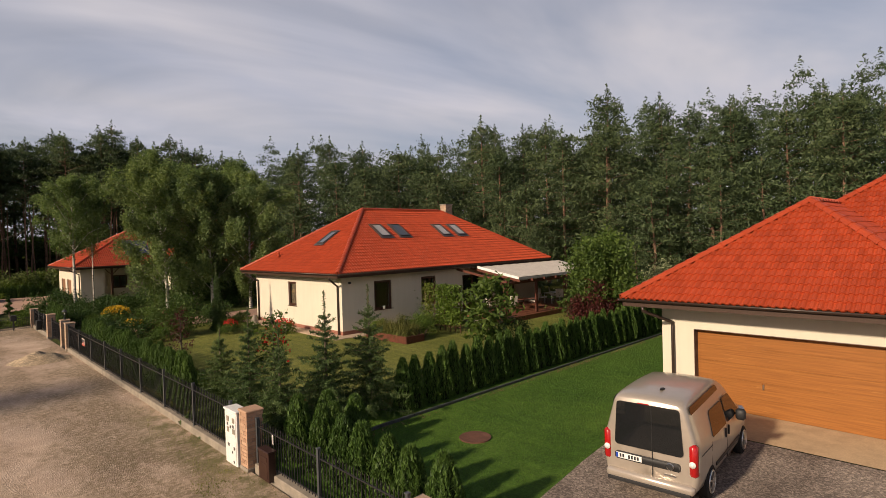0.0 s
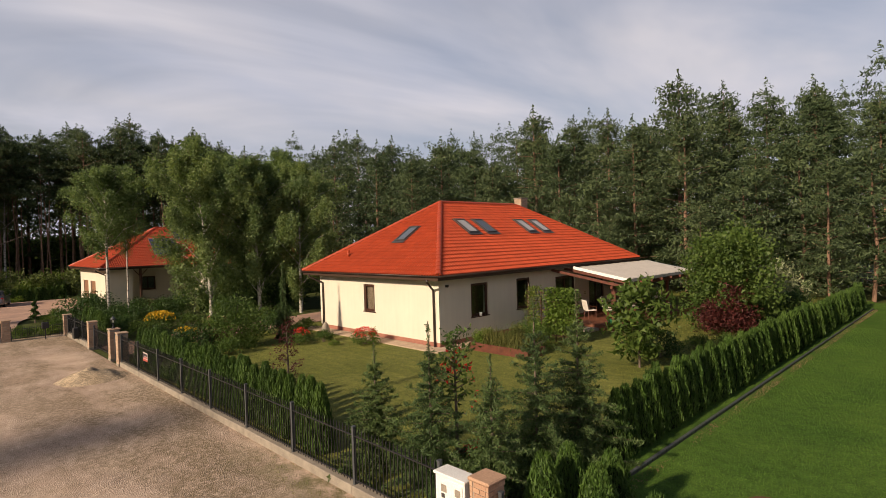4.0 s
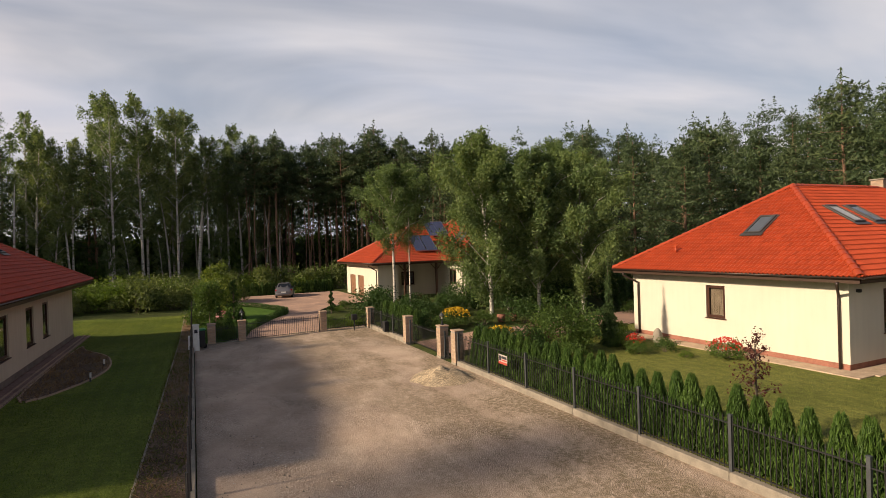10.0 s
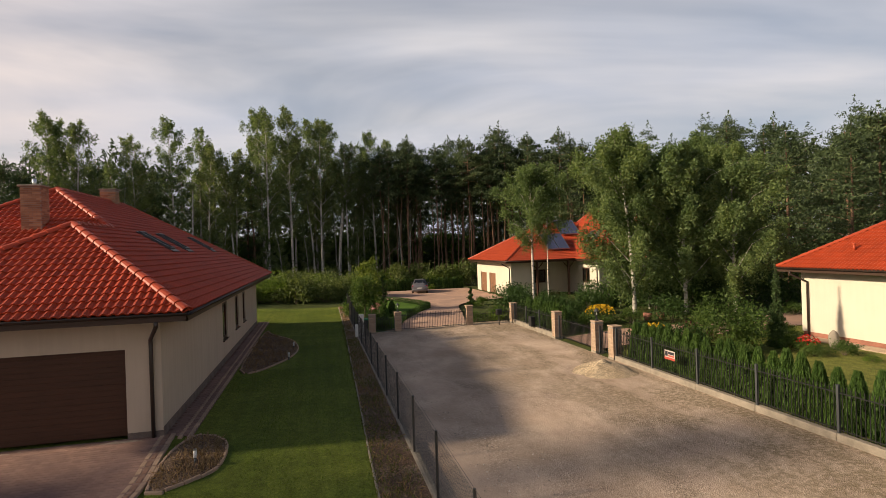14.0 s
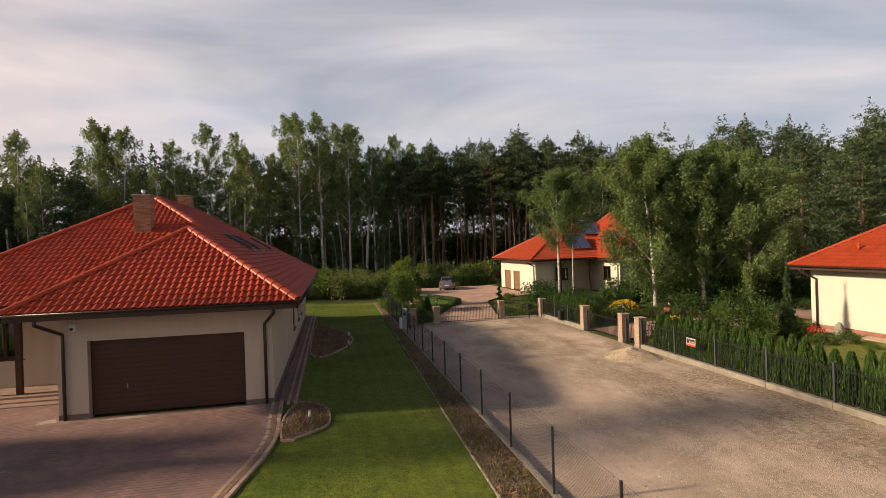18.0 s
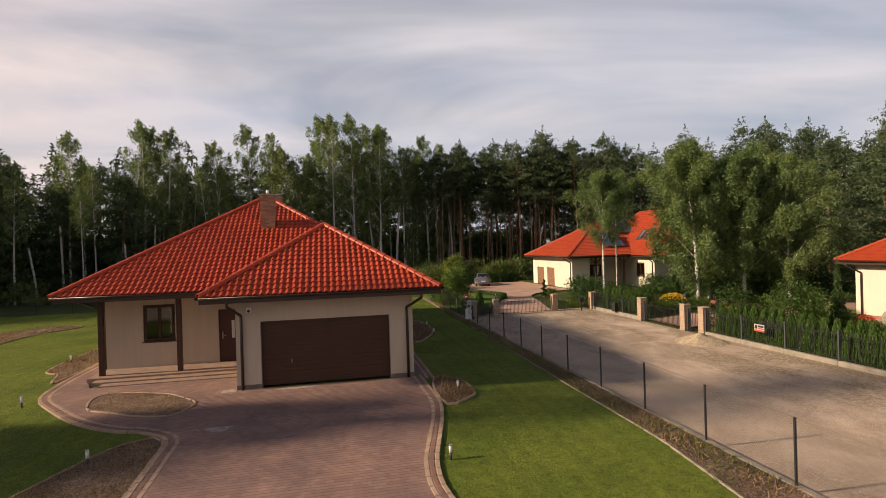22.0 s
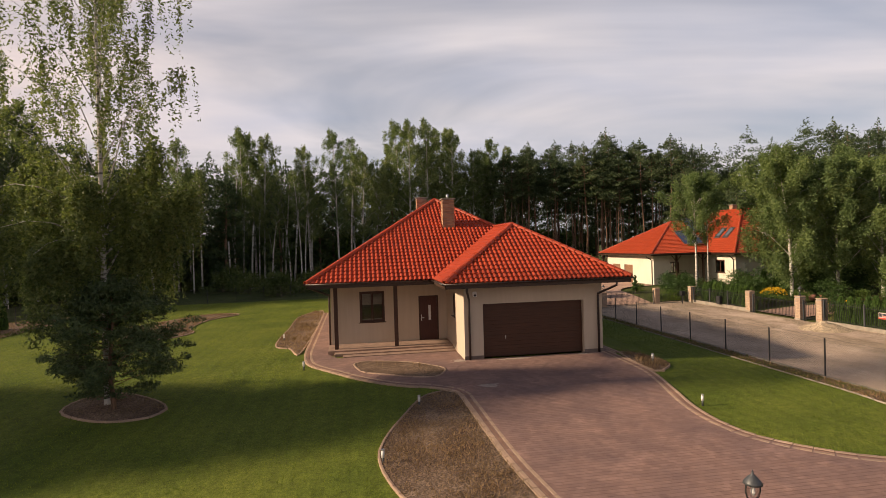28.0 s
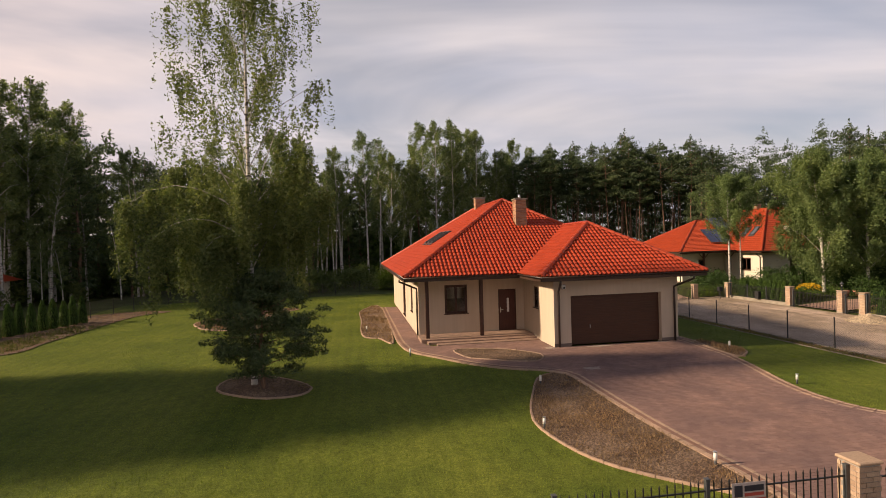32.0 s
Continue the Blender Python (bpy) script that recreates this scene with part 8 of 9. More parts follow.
# more trees behind the east garden
for x, y, s in ((40, 33, 0.8), (44, 29, 0.9), (38, 40, 0.85), (34, 47, 0.8), (30, 55, 0.9), (27, 62, 0.8), (35, 54, 0.9), (41, 45, 1.0), (47, 33, 1.0), (46, 20, 0.7), (40, 22, 0.5), (44, 15, 0.7), (48, 8, 0.9), (24, 76, 0.9), (29, 72, 0.9), (31, 64, 0.9), (36, 27, 0.42), (38, 19, 0.45), (33, 39.5, 0.5), (43, 36, 1.0), (39.5, 30, 0.9), (45, 25, 1.05), (43, 20, 0.9), (47, 13, 1.0), (50, 18, 1.15), (46, 41, 1.1), (37, 50, 1.0), (33, 59, 1.0), (42, 51, 1.15), (49, 27, 1.15), (51, 8, 1.1), (53, 1, 1.2)):
    put(pick(bushy), x, y, R.uniform(0, 360), s)
# tall trees west of the lawn that shade it
for k in range(21):
    y = 21.4 + (k % 7) * 0.95 + R.uniform(-0.3, 0.3)
    put(bushy[0], -53.0 - (k // 7) * 2.6 + R.uniform(-0.6, 0.6), y, R.uniform(0, 360), 0.85, (min(17.0, 13 + (y - 21) * 1.6) if y < 24.6 else 12.6) / 14)
# slim pines with bare red trunks behind the north house
for i in range(46):
    x = 2.0 + 27.0 * i / 45 + R.uniform(-0.8, 0.8)
    put(red[i % 2], x, 95.5 - max(0.0, x - 8) * 0.42 - 3.5 + R.uniform(-2.5, 4.0), R.uniform(0, 360), R.uniform(0.9, 1.06), dz=-0.1)
for o in red + tall + bushy + far + deep_wood + birches + scrub + belt:
    drop(o)
# bare and broken birch trunks
for i in range(13):
    x = R.uniform(-62, -18)
    y = 80 + (x + 46) * (0.33 if x > -46 else 1.25) + R.uniform(-1.5, 3)
    h = R.uniform(4, 9) if R.uniform() < 0.65 else R.uniform(13, 20)
    t = thing("bare_trunk", (x, y, g(x, y)), "bare broken pale birch trunk", "tree", "bare trunks")
    lx, ly = R.uniform(-0.09, 0.09, 2) * h
    z = g(x, y)
    part("trunk", bar([(x, y, z - 0.2), (x + lx * 0.4, y + ly * 0.4, z + h * 0.5), (x + lx, y + ly, z + h)], [0.16, 0.12, 0.04 if h > 10 else 0.1], 7), BIRCH_BARK, t, smooth=True)
    if h > 10:
        for k in range(5):
            a, zz = R.uniform(0, 6.28), z + h * R.uniform(0.6, 0.95)
            part("branch", bar([(x + lx * 0.7, y + ly * 0.7, zz), (x + lx * 0.7 + math.cos(a) * 0.7, y + ly * 0.7 + math.sin(a) * 0.7, zz + 0.9)], [0.035, 0.01], 4), BIRCH_BARK, t)
t = thing("fallen_tree", (0.5, 87.5, 0.28), "pale leaning dead tree at the wood's edge", "tree")
part("trunk", bar([(-1.5, 86.5, 0.0), (3, 86.8, 5.2), (9, 87.3, 7.8), (15, 88, 11.5)], [0.085, 0.07, 0.05, 0.02], 7), GREY_BARK, t, smooth=True)


# standing blades of grass over the lawns


def grass(name, poly, per_m2, material, seed, label, keep_out=()):
    rng = np.random.default_rng(seed)
    px, py = np.array([p[0] for p in poly]), np.array([p[1] for p in poly])
    n = int((px.max() - px.min()) * (py.max() - py.min()) * per_m2)
    x, y = rng.uniform(px.min(), px.max(), n), rng.uniform(py.min(), py.max(), n)
    ok = in_mask(x, y, poly)
    for k in keep_out:
        ok &= ~in_mask(x, y, k)
    x, y = x[ok], y[ok]
    n = len(x)
    z = np.array([g(a, b) for a, b in zip(x, y)]) - 0.012
    a, w, h = rng.uniform(0, 6.283, n), rng.uniform(0.007, 0.013, n), rng.uniform(0.03, 0.05, n)
    dx, dy = np.cos(a) * w, np.sin(a) * w
    lx, ly = rng.normal(0, 0.014, n), rng.normal(0, 0.014, n)
    v = np.empty((n, 3, 3))
    v[:, 0] = np.stack((x - dx, y - dy, z), 1)
    v[:, 1] = np.stack((x + dx, y + dy, z), 1)
    v[:, 2] = np.stack((x + lx, y + ly, z + h), 1)
    ob = raw(name, v.reshape(-1, 3), np.arange(n * 3).reshape(n, 3), material)
    return tagged(ob, label, "grass", kind="stuff")


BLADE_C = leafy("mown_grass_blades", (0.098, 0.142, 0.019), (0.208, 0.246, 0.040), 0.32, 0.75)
# same mown grass for the strip, with the bungalow's shade put into its colour
BLADE_SHADED = leafy("strip_grass_blades_shaded", (0.062, 0.102, 0.014), (0.128, 0.172, 0.028), 0.30, 0.75)
BLADE_B = leafy("dense_grass_blades", (0.058, 0.128, 0.022), (0.108, 0.194, 0.036), 0.35, 0.75)
BLADE_A = leafy("dry_grass_blades", (0.120, 0.145, 0.038), (0.235, 0.255, 0.085), 0.35, 0.6)
bare = [drive_outline, BED_L, [(-31.5, 25.3), (-30.3, 26.8), (-28.85, 25.75), (-28.15, 24.7), (-28.5, 23.9), (-29.56, 23.8), (-30.8, 24.45)], [(-35.4, 39.8), (-32.4, 40.6), (-32.8, 44.0), (-35.4, 44.2)],
        [(-26.2, 33.2), (-24.4, 33.2), (-24.4, 47.5), (-26.2, 47.5)], [(-25, 31), (-10.5, 31), (-10.5, 52), (-25, 52)], [(-10.5, 36.5), (-8.3, 36.5), (-8.3, 47), (-10.5, 47)], [(-18.5, 25), (-9.0, 25), (-9.0, 33), (-18.5, 33)]]
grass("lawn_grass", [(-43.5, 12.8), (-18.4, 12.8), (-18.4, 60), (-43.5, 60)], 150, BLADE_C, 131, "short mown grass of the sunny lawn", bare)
grass("lawn_grass", [(-18.4, 12.8), (-6.75, 12.8), (-6.2, 21.0), (-5.65, 48.0), (-5.6, 60), (-18.4, 60)], 170, BLADE_SHADED, 132, "short mown grass beside the house, coloured darker for its shade", bare)
grass("lawn_grass", [(6.8, 13.6), (34, 13.6), (34, 31.5), (13.0, 31.5), (9.0, 30.5), (6.8, 30)], 80, BLADE_A, 133, "dry short garden grass", [[(15.2, 22.6), (34, 22.6), (34, 40), (15.2, 40)]])
grass("lawn_grass", [(6.0, 6.9), (16.2, 7.5), (34, 7.5), (34, 12.0), (8.2, 12.0), (6.8, 9.0)], 240, BLADE_B, 134, "dense short green grass", [[(9.85, 9.25), (10.75, 9.25), (10.75, 10.15), (9.85, 10.15)]])

# ---- vehicles ----


def paint(name, c, rough=0.28):
    m = Mat(name, rough, 0.5, 0.35)
    m.color(m.ramp(m.noise(8, 3.0), [(0.3, sc(c, 0.96)), (0.7, sc(c, 1.03))]))
    m.b.inputs["Coat Weight"].default_value = 0.6
    m.b.inputs["Coat Roughness"].default_value = 0.08
    return m.m


CHAMPAGNE = paint("champagne_metallic", (0.43, 0.375, 0.315))
SILVER = paint("silver_grey_metallic", (0.15, 0.145, 0.155))
TYRE = plain("tyre_rubber", (0.018, 0.018, 0.018), 0.85, 0.2)
CARGLASS = plain("dark_car_glass", (0.012, 0.013, 0.014), 0.05, 0.6, vary=0.05)
LIGHT_RED = plain("tail_light_red", (0.36, 0.010, 0.010), 0.15, 0.6, vary=0.1)
CLEAR_LIGHT = plain("lamp_clear", (0.75, 0.74, 0.72), 0.15, 0.6, vary=0.05)
BLACK_PLASTIC = plain("black_plastic", (0.02, 0.02, 0.021), 0.55, 0.4)
PLATE = plain("plate_white", (0.75, 0.75, 0.73), 0.5, vary=0.03)
PLATE_BLUE = plain("plate_blue", (0.02, 0.06, 0.35), 0.5, vary=0.03)


def loft(sections, closed_ends=True, sub=1):
    """A body from rings of (y, z) half profiles at stations along x; both sides are made."""
    bm = bmesh.new()
    rings = []
    for x, prof in sections:
        full = [(y, z) for y, z in prof] + [(-y, z) for y, z in prof[::-1]]
        rings.append([bm.verts.new((x, y, z)) for y, z in full])
    n = len(rings[0])
    for a, b in zip(rings, rings[1:]):
        for i in range(n):
            j = (i + 1) % n
            bm.faces.new((a[i], b[i], b[j], a[j]))
    if closed_ends:
        bm.faces.new(rings[0])
        bm.faces.new(rings[-1][::-1])
    bmesh.ops.recalc_face_normals(bm, faces=bm.faces[:])
    return bm


def wheel(parent, m, x, y, r, w):
    s = 1 if y > 0 else -1
    bm = bar([(x, y - s * w, r), (x, y - s * w + s * 0.02, r), (x, y - s * 0.02, r), (x, y, r)], [r * 0.9, r, r, r * 0.9], 28)
    bm.transform(m)
    wh = part("wheel", bm, TYRE, parent, "black tyre with a silver rim", True)
    bm = bar([(x, y - s * 0.01, r), (x, y + s * 0.006, r)], [r * 0.66, r * 0.64], 24)
    bm.transform(m)
    rim = part("rim", bm, BLACK_PLASTIC, wh)
    for k in range(7):
        a = k * 6.283 / 7
        bm = bar([(x, y + s * 0.012, r), (x + math.cos(a) * r * 0.62, y + s * 0.012, r + math.sin(a) * r * 0.62)], [0.03, 0.022], 4)
        bm.transform(m)
        part("spoke", bm, STEEL, wh)
    bm = bmesh.new()
    k = 24
    tube(bm, [(x + math.cos(q * 6.283 / k) * r * 0.64, y + s * 0.008, r + math.sin(q * 6.283 / k) * r * 0.64) for q in range(k + 1)], 0.018, 6, False)
    bm.transform(m)
    part("rim_edge", bm, STEEL, wh, smooth=True)


def solid(parent, name, m, material, bm, label="", smooth=False):
    bm.transform(m)
    return part(name, bm, material, parent, label, smooth)


def quad_panel(parent, name, m, material, corners, thick, label=""):
    """A thin plate through four corners, pushed out along its normal."""
    bm = bmesh.new()
    c = [Vector(p) for p in corners]
    n = (c[1] - c[0]).cross(c[3] - c[0]).normalized() * thick
    a, b = [bm.verts.new(p) for p in c], [bm.verts.new(p + n) for p in c]
    bm.faces.new(a[::-1])
    bm.faces.new(b)
    for i in range(4):
        j = (i + 1) % 4
        bm.faces.new((a[i], a[j], b[j], b[i]))
    bmesh.ops.bevel(bm, geom=[e for e in bm.edges if (e.verts[0] in a) == (e.verts[1] in b)], offset=0.03, segments=2, affect="EDGES")
    bmesh.ops.recalc_face_normals(bm, faces=bm.faces[:])
    return solid(parent, name, m, material, bm, label)


def van():
    """A small high-roof van; x runs forward from the tail."""
    m = pose(10.06, 4.86, g(10.0, 5.0) + 0.01, 0, 0, 5.4)
    v = thing("van", (0, 0, 0), "champagne metallic small van parked on gravel before the garage", "van")
    v.matrix_basis = m

    def prof(wb, wm, wr, z0, zm, zr):
        return [(0.0, z0), (wb * 0.9, z0), (wb, z0 + 0.1), (wm, z0 + 0.35), (wm, zm), (lerp(wm, wr + 0.045, 0.6), lerp(zm, zr - 0.14, 0.6)), (wr + 0.045, zr - 0.14), (wr, zr - 0.05), (wr - 0.09, zr - 0.008), (0.0, zr + 0.02)]
    sec = [(0.0, prof(0.80, 0.84, 0.62, 0.34, 1.06, 1.93)), (0.05, prof(0.85, 0.90, 0.645, 0.29, 1.08, 1.98)), (0.35, prof(0.86, 0.915, 0.66, 0.25, 1.10, 2.03)), (1.2, prof(0.86, 0.915, 0.665, 0.24, 1.10, 2.055)),
           (2.0, prof(0.86, 0.915, 0.66, 0.24, 1.09, 2.04)), (2.4, prof(0.86, 0.912, 0.65, 0.24, 1.08, 1.95)), (2.75, prof(0.86, 0.912, 0.66, 0.24, 1.07, 1.80)), (3.1, prof(0.86, 0.905, 0.70, 0.24, 1.05, 1.52)), (3.45, prof(0.86, 0.90, 0.76, 0.24, 1.0, 1.2)),
           (3.95, prof(0.84, 0.87, 0.72, 0.24, 0.88, 1.06)), (4.25, prof(0.78, 0.80, 0.62, 0.26, 0.74, 0.92)), (4.36, prof(0.68, 0.70, 0.5, 0.34, 0.62, 0.76))]
    bm = loft(sec)
    bmesh.ops.subdivide_edges(bm, edges=bm.edges[:], cuts=1, use_grid_fill=True, smooth=0.2)
    solid(v, "body", m, CHAMPAGNE, bm, "champagne metallic body", True)
    skin = lambda z, x=1.0: lerp(0.915, 0.71, min(1.0, max(0.0, (z - 1.10) / 0.80))) + 0.004
    bm, ring = bmesh.new(), []
    for cy, cz, a0 in ((0.54, 1.80, 0), (-0.54, 1.80, 90), (-0.59, 1.06, 180), (0.59, 1.06, 270)):
        for k in range(5):
            a = radians(a0 + k * 22.5)
            ring.append((cy + 0.07 * math.cos(a), cz + 0.07 * math.sin(a)))
    out = [bm.verts.new((-0.03, y, z)) for y, z in ring]
    back = [bm.verts.new((0.03, y, z)) for y, z in ring]
    bm.faces.new(out)
    for k in range(len(ring)):
        bm.faces.new((out[k], back[k], back[(k + 1) % len(ring)], out[(k + 1) % len(ring)]))
    bmesh.ops.recalc_face_normals(bm, faces=bm.faces[:])
    solid(v, "rear_window", m, CARGLASS, bm, "dark rear window")
    solid(v, "door_gap", m, BLACK_PLASTIC, boxes((-0.036, -0.085, 0.42, -0.006, -0.079, 1.88)))
    solid(v, "plate_trim", m, BLACK_PLASTIC, boxes((-0.03, -0.60, 0.70, -0.004, 0.66, 0.85), bevel=0.03), "dark trim strip", True)
    pl = solid(v, "number_plate", m, PLATE, boxes((-0.043, 0.12, 0.72, -0.028, 0.64, 0.83), bevel=0.004), "white number plate")
    solid(pl, "plate_strip", m, PLATE_BLUE, boxes((-0.047, 0.59, 0.725, -0.042, 0.636, 0.825)))
    for k in range(7):
        if k != 2:
            solid(pl, "plate_bar", m, BLACK_PLASTIC, boxes((-0.047, 0.525 - k * 0.058, 0.74, -0.042, 0.562 - k * 0.058, 0.81)))
    bd = solid(v, "badge", m, STEEL, bar([(-0.05, -0.42, 0.775), (-0.028, -0.42, 0.775)], 0.07, 20), "round chrome badge", True)
    solid(bd, "badge_field", m, BLACK_PLASTIC, bar([(-0.054, -0.42, 0.775), (-0.05, -0.42, 0.775)], 0.055, 20))
    solid(v, "lettering", m, STEEL, boxes((-0.02, -0.52, 0.58, -0.004, -0.3, 0.61)), "row of small chrome marks")
    solid(v, "rear_bumper", m, CHAMPAGNE, boxes((-0.1, -0.85, 0.30, 0.1, 0.85, 0.50), bevel=0.06), "champagne rear bumper", True)
    solid(v, "bumper_strip", m, BLACK_PLASTIC, boxes((-0.108, -0.8, 0.27, -0.04, 0.8, 0.35), bevel=0.015))
    for s in (-1, 1):
        tl = solid(v, "tail_light", m, LIGHT_RED, boxes((-0.03, min(s * 0.74, s * 0.905), 0.64, 0.14, max(s * 0.74, s * 0.905), 1.26), bevel=0.05), "red tail light with a clear middle", True)
        solid(tl, "reverse_lamp", m, CLEAR_LIGHT, bar([(-0.042, s * 0.822, 0.9), (-0.02, s * 0.822, 0.9)], 0.06, 14), "round clear lamp", True)
        # dark band between roof and side
        band = [(0.14, s * skin(1.76), 1.76), (2.06, s * skin(1.82), 1.82), (1.92, s * (skin(1.9) + 0.004), 1.955), (0.16, s * (skin(1.9) - 0.003), 1.90)]
        if s > 0:
            band = [band[1], band[0], band[3], band[2]]
        quad_panel(v, "roof_band", m, CARGLASS, band, 0.012, "black band under the roof")
        for x0, x1, l0, l1, top in ((1.0, 2.02, -0.12, 0.0, 1.60), (2.12, 3.12, 0.0, 0.5, 1.62)):
            q = [(x0, s * skin(1.13), 1.13), (x1, s * skin(1.13), 1.13), (x1 - l1, s * skin(top), top), (x0 - l0, s * skin(top), top)]
            if s > 0:
                q = [q[1], q[0], q[3], q[2]]
            quad_panel(v, "side_window", m, CARGLASS, q, 0.014, "dark side window")
        for x in (0.92, 2.07):
            solid(v, "door_seam", m, BLACK_PLASTIC, boxes((x - 0.006, min(s * 0.9, s * 0.921), 0.42, x + 0.006, max(s * 0.9, s * 0.921), 1.08)))
        solid(v, "slide_rail", m, BLACK_PLASTIC, boxes((0.25, min(s * 0.9, s * 0.923), 0.99, 0.95, max(s * 0.9, s * 0.923), 1.01)))
        for x in (1.94, 2.18):
            solid(v, "door_handle", m, BLACK_PLASTIC, boxes((x - 0.025, min(s * 0.91, s * 0.945), 0.86, x + 0.025, max(s * 0.91, s * 0.945), 1.06), bevel=0.01), "black door handle")
        solid(v, "side_strip", m, BLACK_PLASTIC, boxes((1.2, min(s * 0.905, s * 0.93), 0.50, 3.1, max(s * 0.905, s * 0.93), 0.58), bevel=0.01))
        solid(v, "mirror", m, BLACK_PLASTIC, boxes((2.72, min(s * 0.93, s * 1.13), 1.02, 2.86, max(s * 0.93, s * 1.13), 1.26), bevel=0.04), "black wing mirror", True)
        wheel(v, m, 0.82, s * 0.925, 0.325, 0.2)
        wheel(v, m, 3.55, s * 0.915, 0.325, 0.2)
        solid(v, "headlight", m, CLEAR_LIGHT, boxes((4.1, min(s * 0.5, s * 0.8), 0.72, 4.3, max(s * 0.5, s * 0.8), 0.92), bevel=0.05), "clear headlight", True)
    quad_panel(v, "windscreen", m, CARGLASS, [(3.46, -0.70, 1.15), (3.46, 0.70, 1.15), (2.86, 0.62, 1.72), (2.86, -0.62, 1.72)], 0.02, "dark windscreen")
    solid(v, "brake_lamp", m, LIGHT_RED, boxes((-0.012, -0.03, 1.855, 0.02, 0.20, 1.885), bevel=0.008), "red third brake lamp")
    solid(v, "antenna", m, BLACK_PLASTIC, bar([(0.62, -0.1, 2.04), (0.5, -0.1, 2.08), (0.45, -0.1, 2.10)], [0.05, 0.03, 0.01], 8), "short black roof antenna")
    return v


van()


def saloon(x, y, turn):
    m = pose(x, y, g(x, y) + 0.05, 0, 0, turn)
    c = thing("car", (0, 0, 0), "silver grey saloon car parked on the paved driveway", "car")
    c.matrix_basis = m

    def prof(wm, wr, z0, zm, zr):
        return [(0.0, z0), (wm * 0.92, z0), (wm, z0 + 0.2), (wm, zm - 0.08), (wm * 0.95, zm), (wr + 0.06, zr - 0.1), (wr, zr - 0.02), (0.0, zr + 0.02)]
    sec = [(0.0, prof(0.78, 0.68, 0.36, 0.80, 0.88)), (0.12, prof(0.86, 0.72, 0.26, 0.92, 1.0)), (0.6, prof(0.88, 0.70, 0.24, 0.96, 1.10)), (1.15, prof(0.89, 0.58, 0.22, 0.95, 1.42)), (1.9, prof(0.89, 0.60, 0.22, 0.94, 1.47)),
           (2.5, prof(0.89, 0.60, 0.22, 0.93, 1.42)), (3.25, prof(0.88, 0.68, 0.22, 0.90, 0.98)), (4.1, prof(0.84, 0.66, 0.24, 0.76, 0.84)), (4.4, prof(0.72, 0.5, 0.32, 0.58, 0.66))]
    bm = loft(sec)
    bmesh.ops.subdivide_edges(bm, edges=bm.edges[:], cuts=1, use_grid_fill=True, smooth=0.6)
    solid(c, "body", m, SILVER, bm, "silver grey body", True)
    quad_panel(c, "rear_window", m, CARGLASS, [(0.55, 0.62, 1.08), (0.55, -0.62, 1.08), (1.08, -0.52, 1.41), (1.08, 0.52, 1.41)], 0.03, "dark rear window")
    quad_panel(c, "windscreen", m, CARGLASS, [(3.22, -0.64, 0.98), (3.22, 0.64, 0.98), (2.56, 0.54, 1.40), (2.56, -0.54, 1.40)], 0.03, "dark windscreen")
    for s in (-1, 1):
        for x0, x1, l0, l1 in ((0.85, 1.75, -0.35, 0.0), (1.82, 3.0, 0.0, 0.5)):
            q = [(x0, s * 0.86, 0.99), (x1, s * 0.86, 0.99), (x1 - l1, s * 0.67, 1.36), (x0 - l0, s * 0.67, 1.36)]
            if s > 0:
                q = [q[1], q[0], q[3], q[2]]
            quad_panel(c, "side_window", m, CARGLASS, q, 0.03, "dark side window")
        solid(c, "tail_light", m, LIGHT_RED, boxes((0.0, min(s * 0.5, s * 0.84), 0.72, 0.14, max(s * 0.5, s * 0.84), 0.9), bevel=0.03), "red tail light", True)
        solid(c, "mirror", m, SILVER, boxes((2.75, min(s * 0.9, s * 1.05), 0.96, 2.87, max(s * 0.9, s * 1.05), 1.08), bevel=0.03))
        wheel(c, m, 0.85, s * 0.88, 0.31, 0.2)
        wheel(c, m, 3.5, s * 0.88, 0.31, 0.2)
    solid(c, "number_plate", m, PLATE, boxes((-0.03, -0.26, 0.55, 0.0, 0.26, 0.66), bevel=0.004), "white number plate")
    solid(c, "rear_bumper", m, SILVER, boxes((-0.06, -0.8, 0.3, 0.12, 0.8, 0.55), bevel=0.05), "", True)
    return c


saloon(3.6, 71.0, 78.0)

# ---- terrace of the east house ----
DECK = make_wood("red_brown_decking", (0.20, 0.075, 0.04), 0.6, (1.2, 12, 12), 0.6)
TIMBER = make_wood("red_brown_timber", (0.11, 0.035, 0.02), 0.65, (3, 3, 3), 0.55)
CANVAS = plain("cream_canvas", (0.62, 0.57, 0.50), 0.9, 0.1, vary=0.06, scale=1.5, fine=20)
DZ = 0.62
dk = thing("terrace_deck", (29, 22.4, 0.36), "red-brown timber terrace deck", "deck")
for i in range(31):
    y0 = 20.25 + i * 0.142
    part("board", boxes((24.6, y0, DZ - 0.03, 34.6, y0 + 0.135, DZ), bevel=0.004), DECK, dk)
part("skirt", boxes((24.55, 20.2, 0.2, 34.65, 20.24, DZ + 0.005), (24.55, 20.24, 0.2, 24.59, 24.6, DZ - 0.04)), DECK, dk)
part("step", boxes((23.7, 21.4, 0.3, 24.5, 23.2, 0.48), bevel=0.01), CONCRETE, dk, "grey paved step")
pg = thing("pergola", (29, 22, DZ), "red-brown timber pergola over the terrace", "pergola")
for x in (24.9, 28.0, 31.2, 34.4):
    part("post", boxes((x - 0.075, 20.6, DZ, x + 0.075, 20.75, 2.54), bevel=0.01), TIMBER, pg)
part("post", boxes((25.75, 21.2, DZ, 25.9, 21.35, 2.8), bevel=0.01), TIMBER, pg)
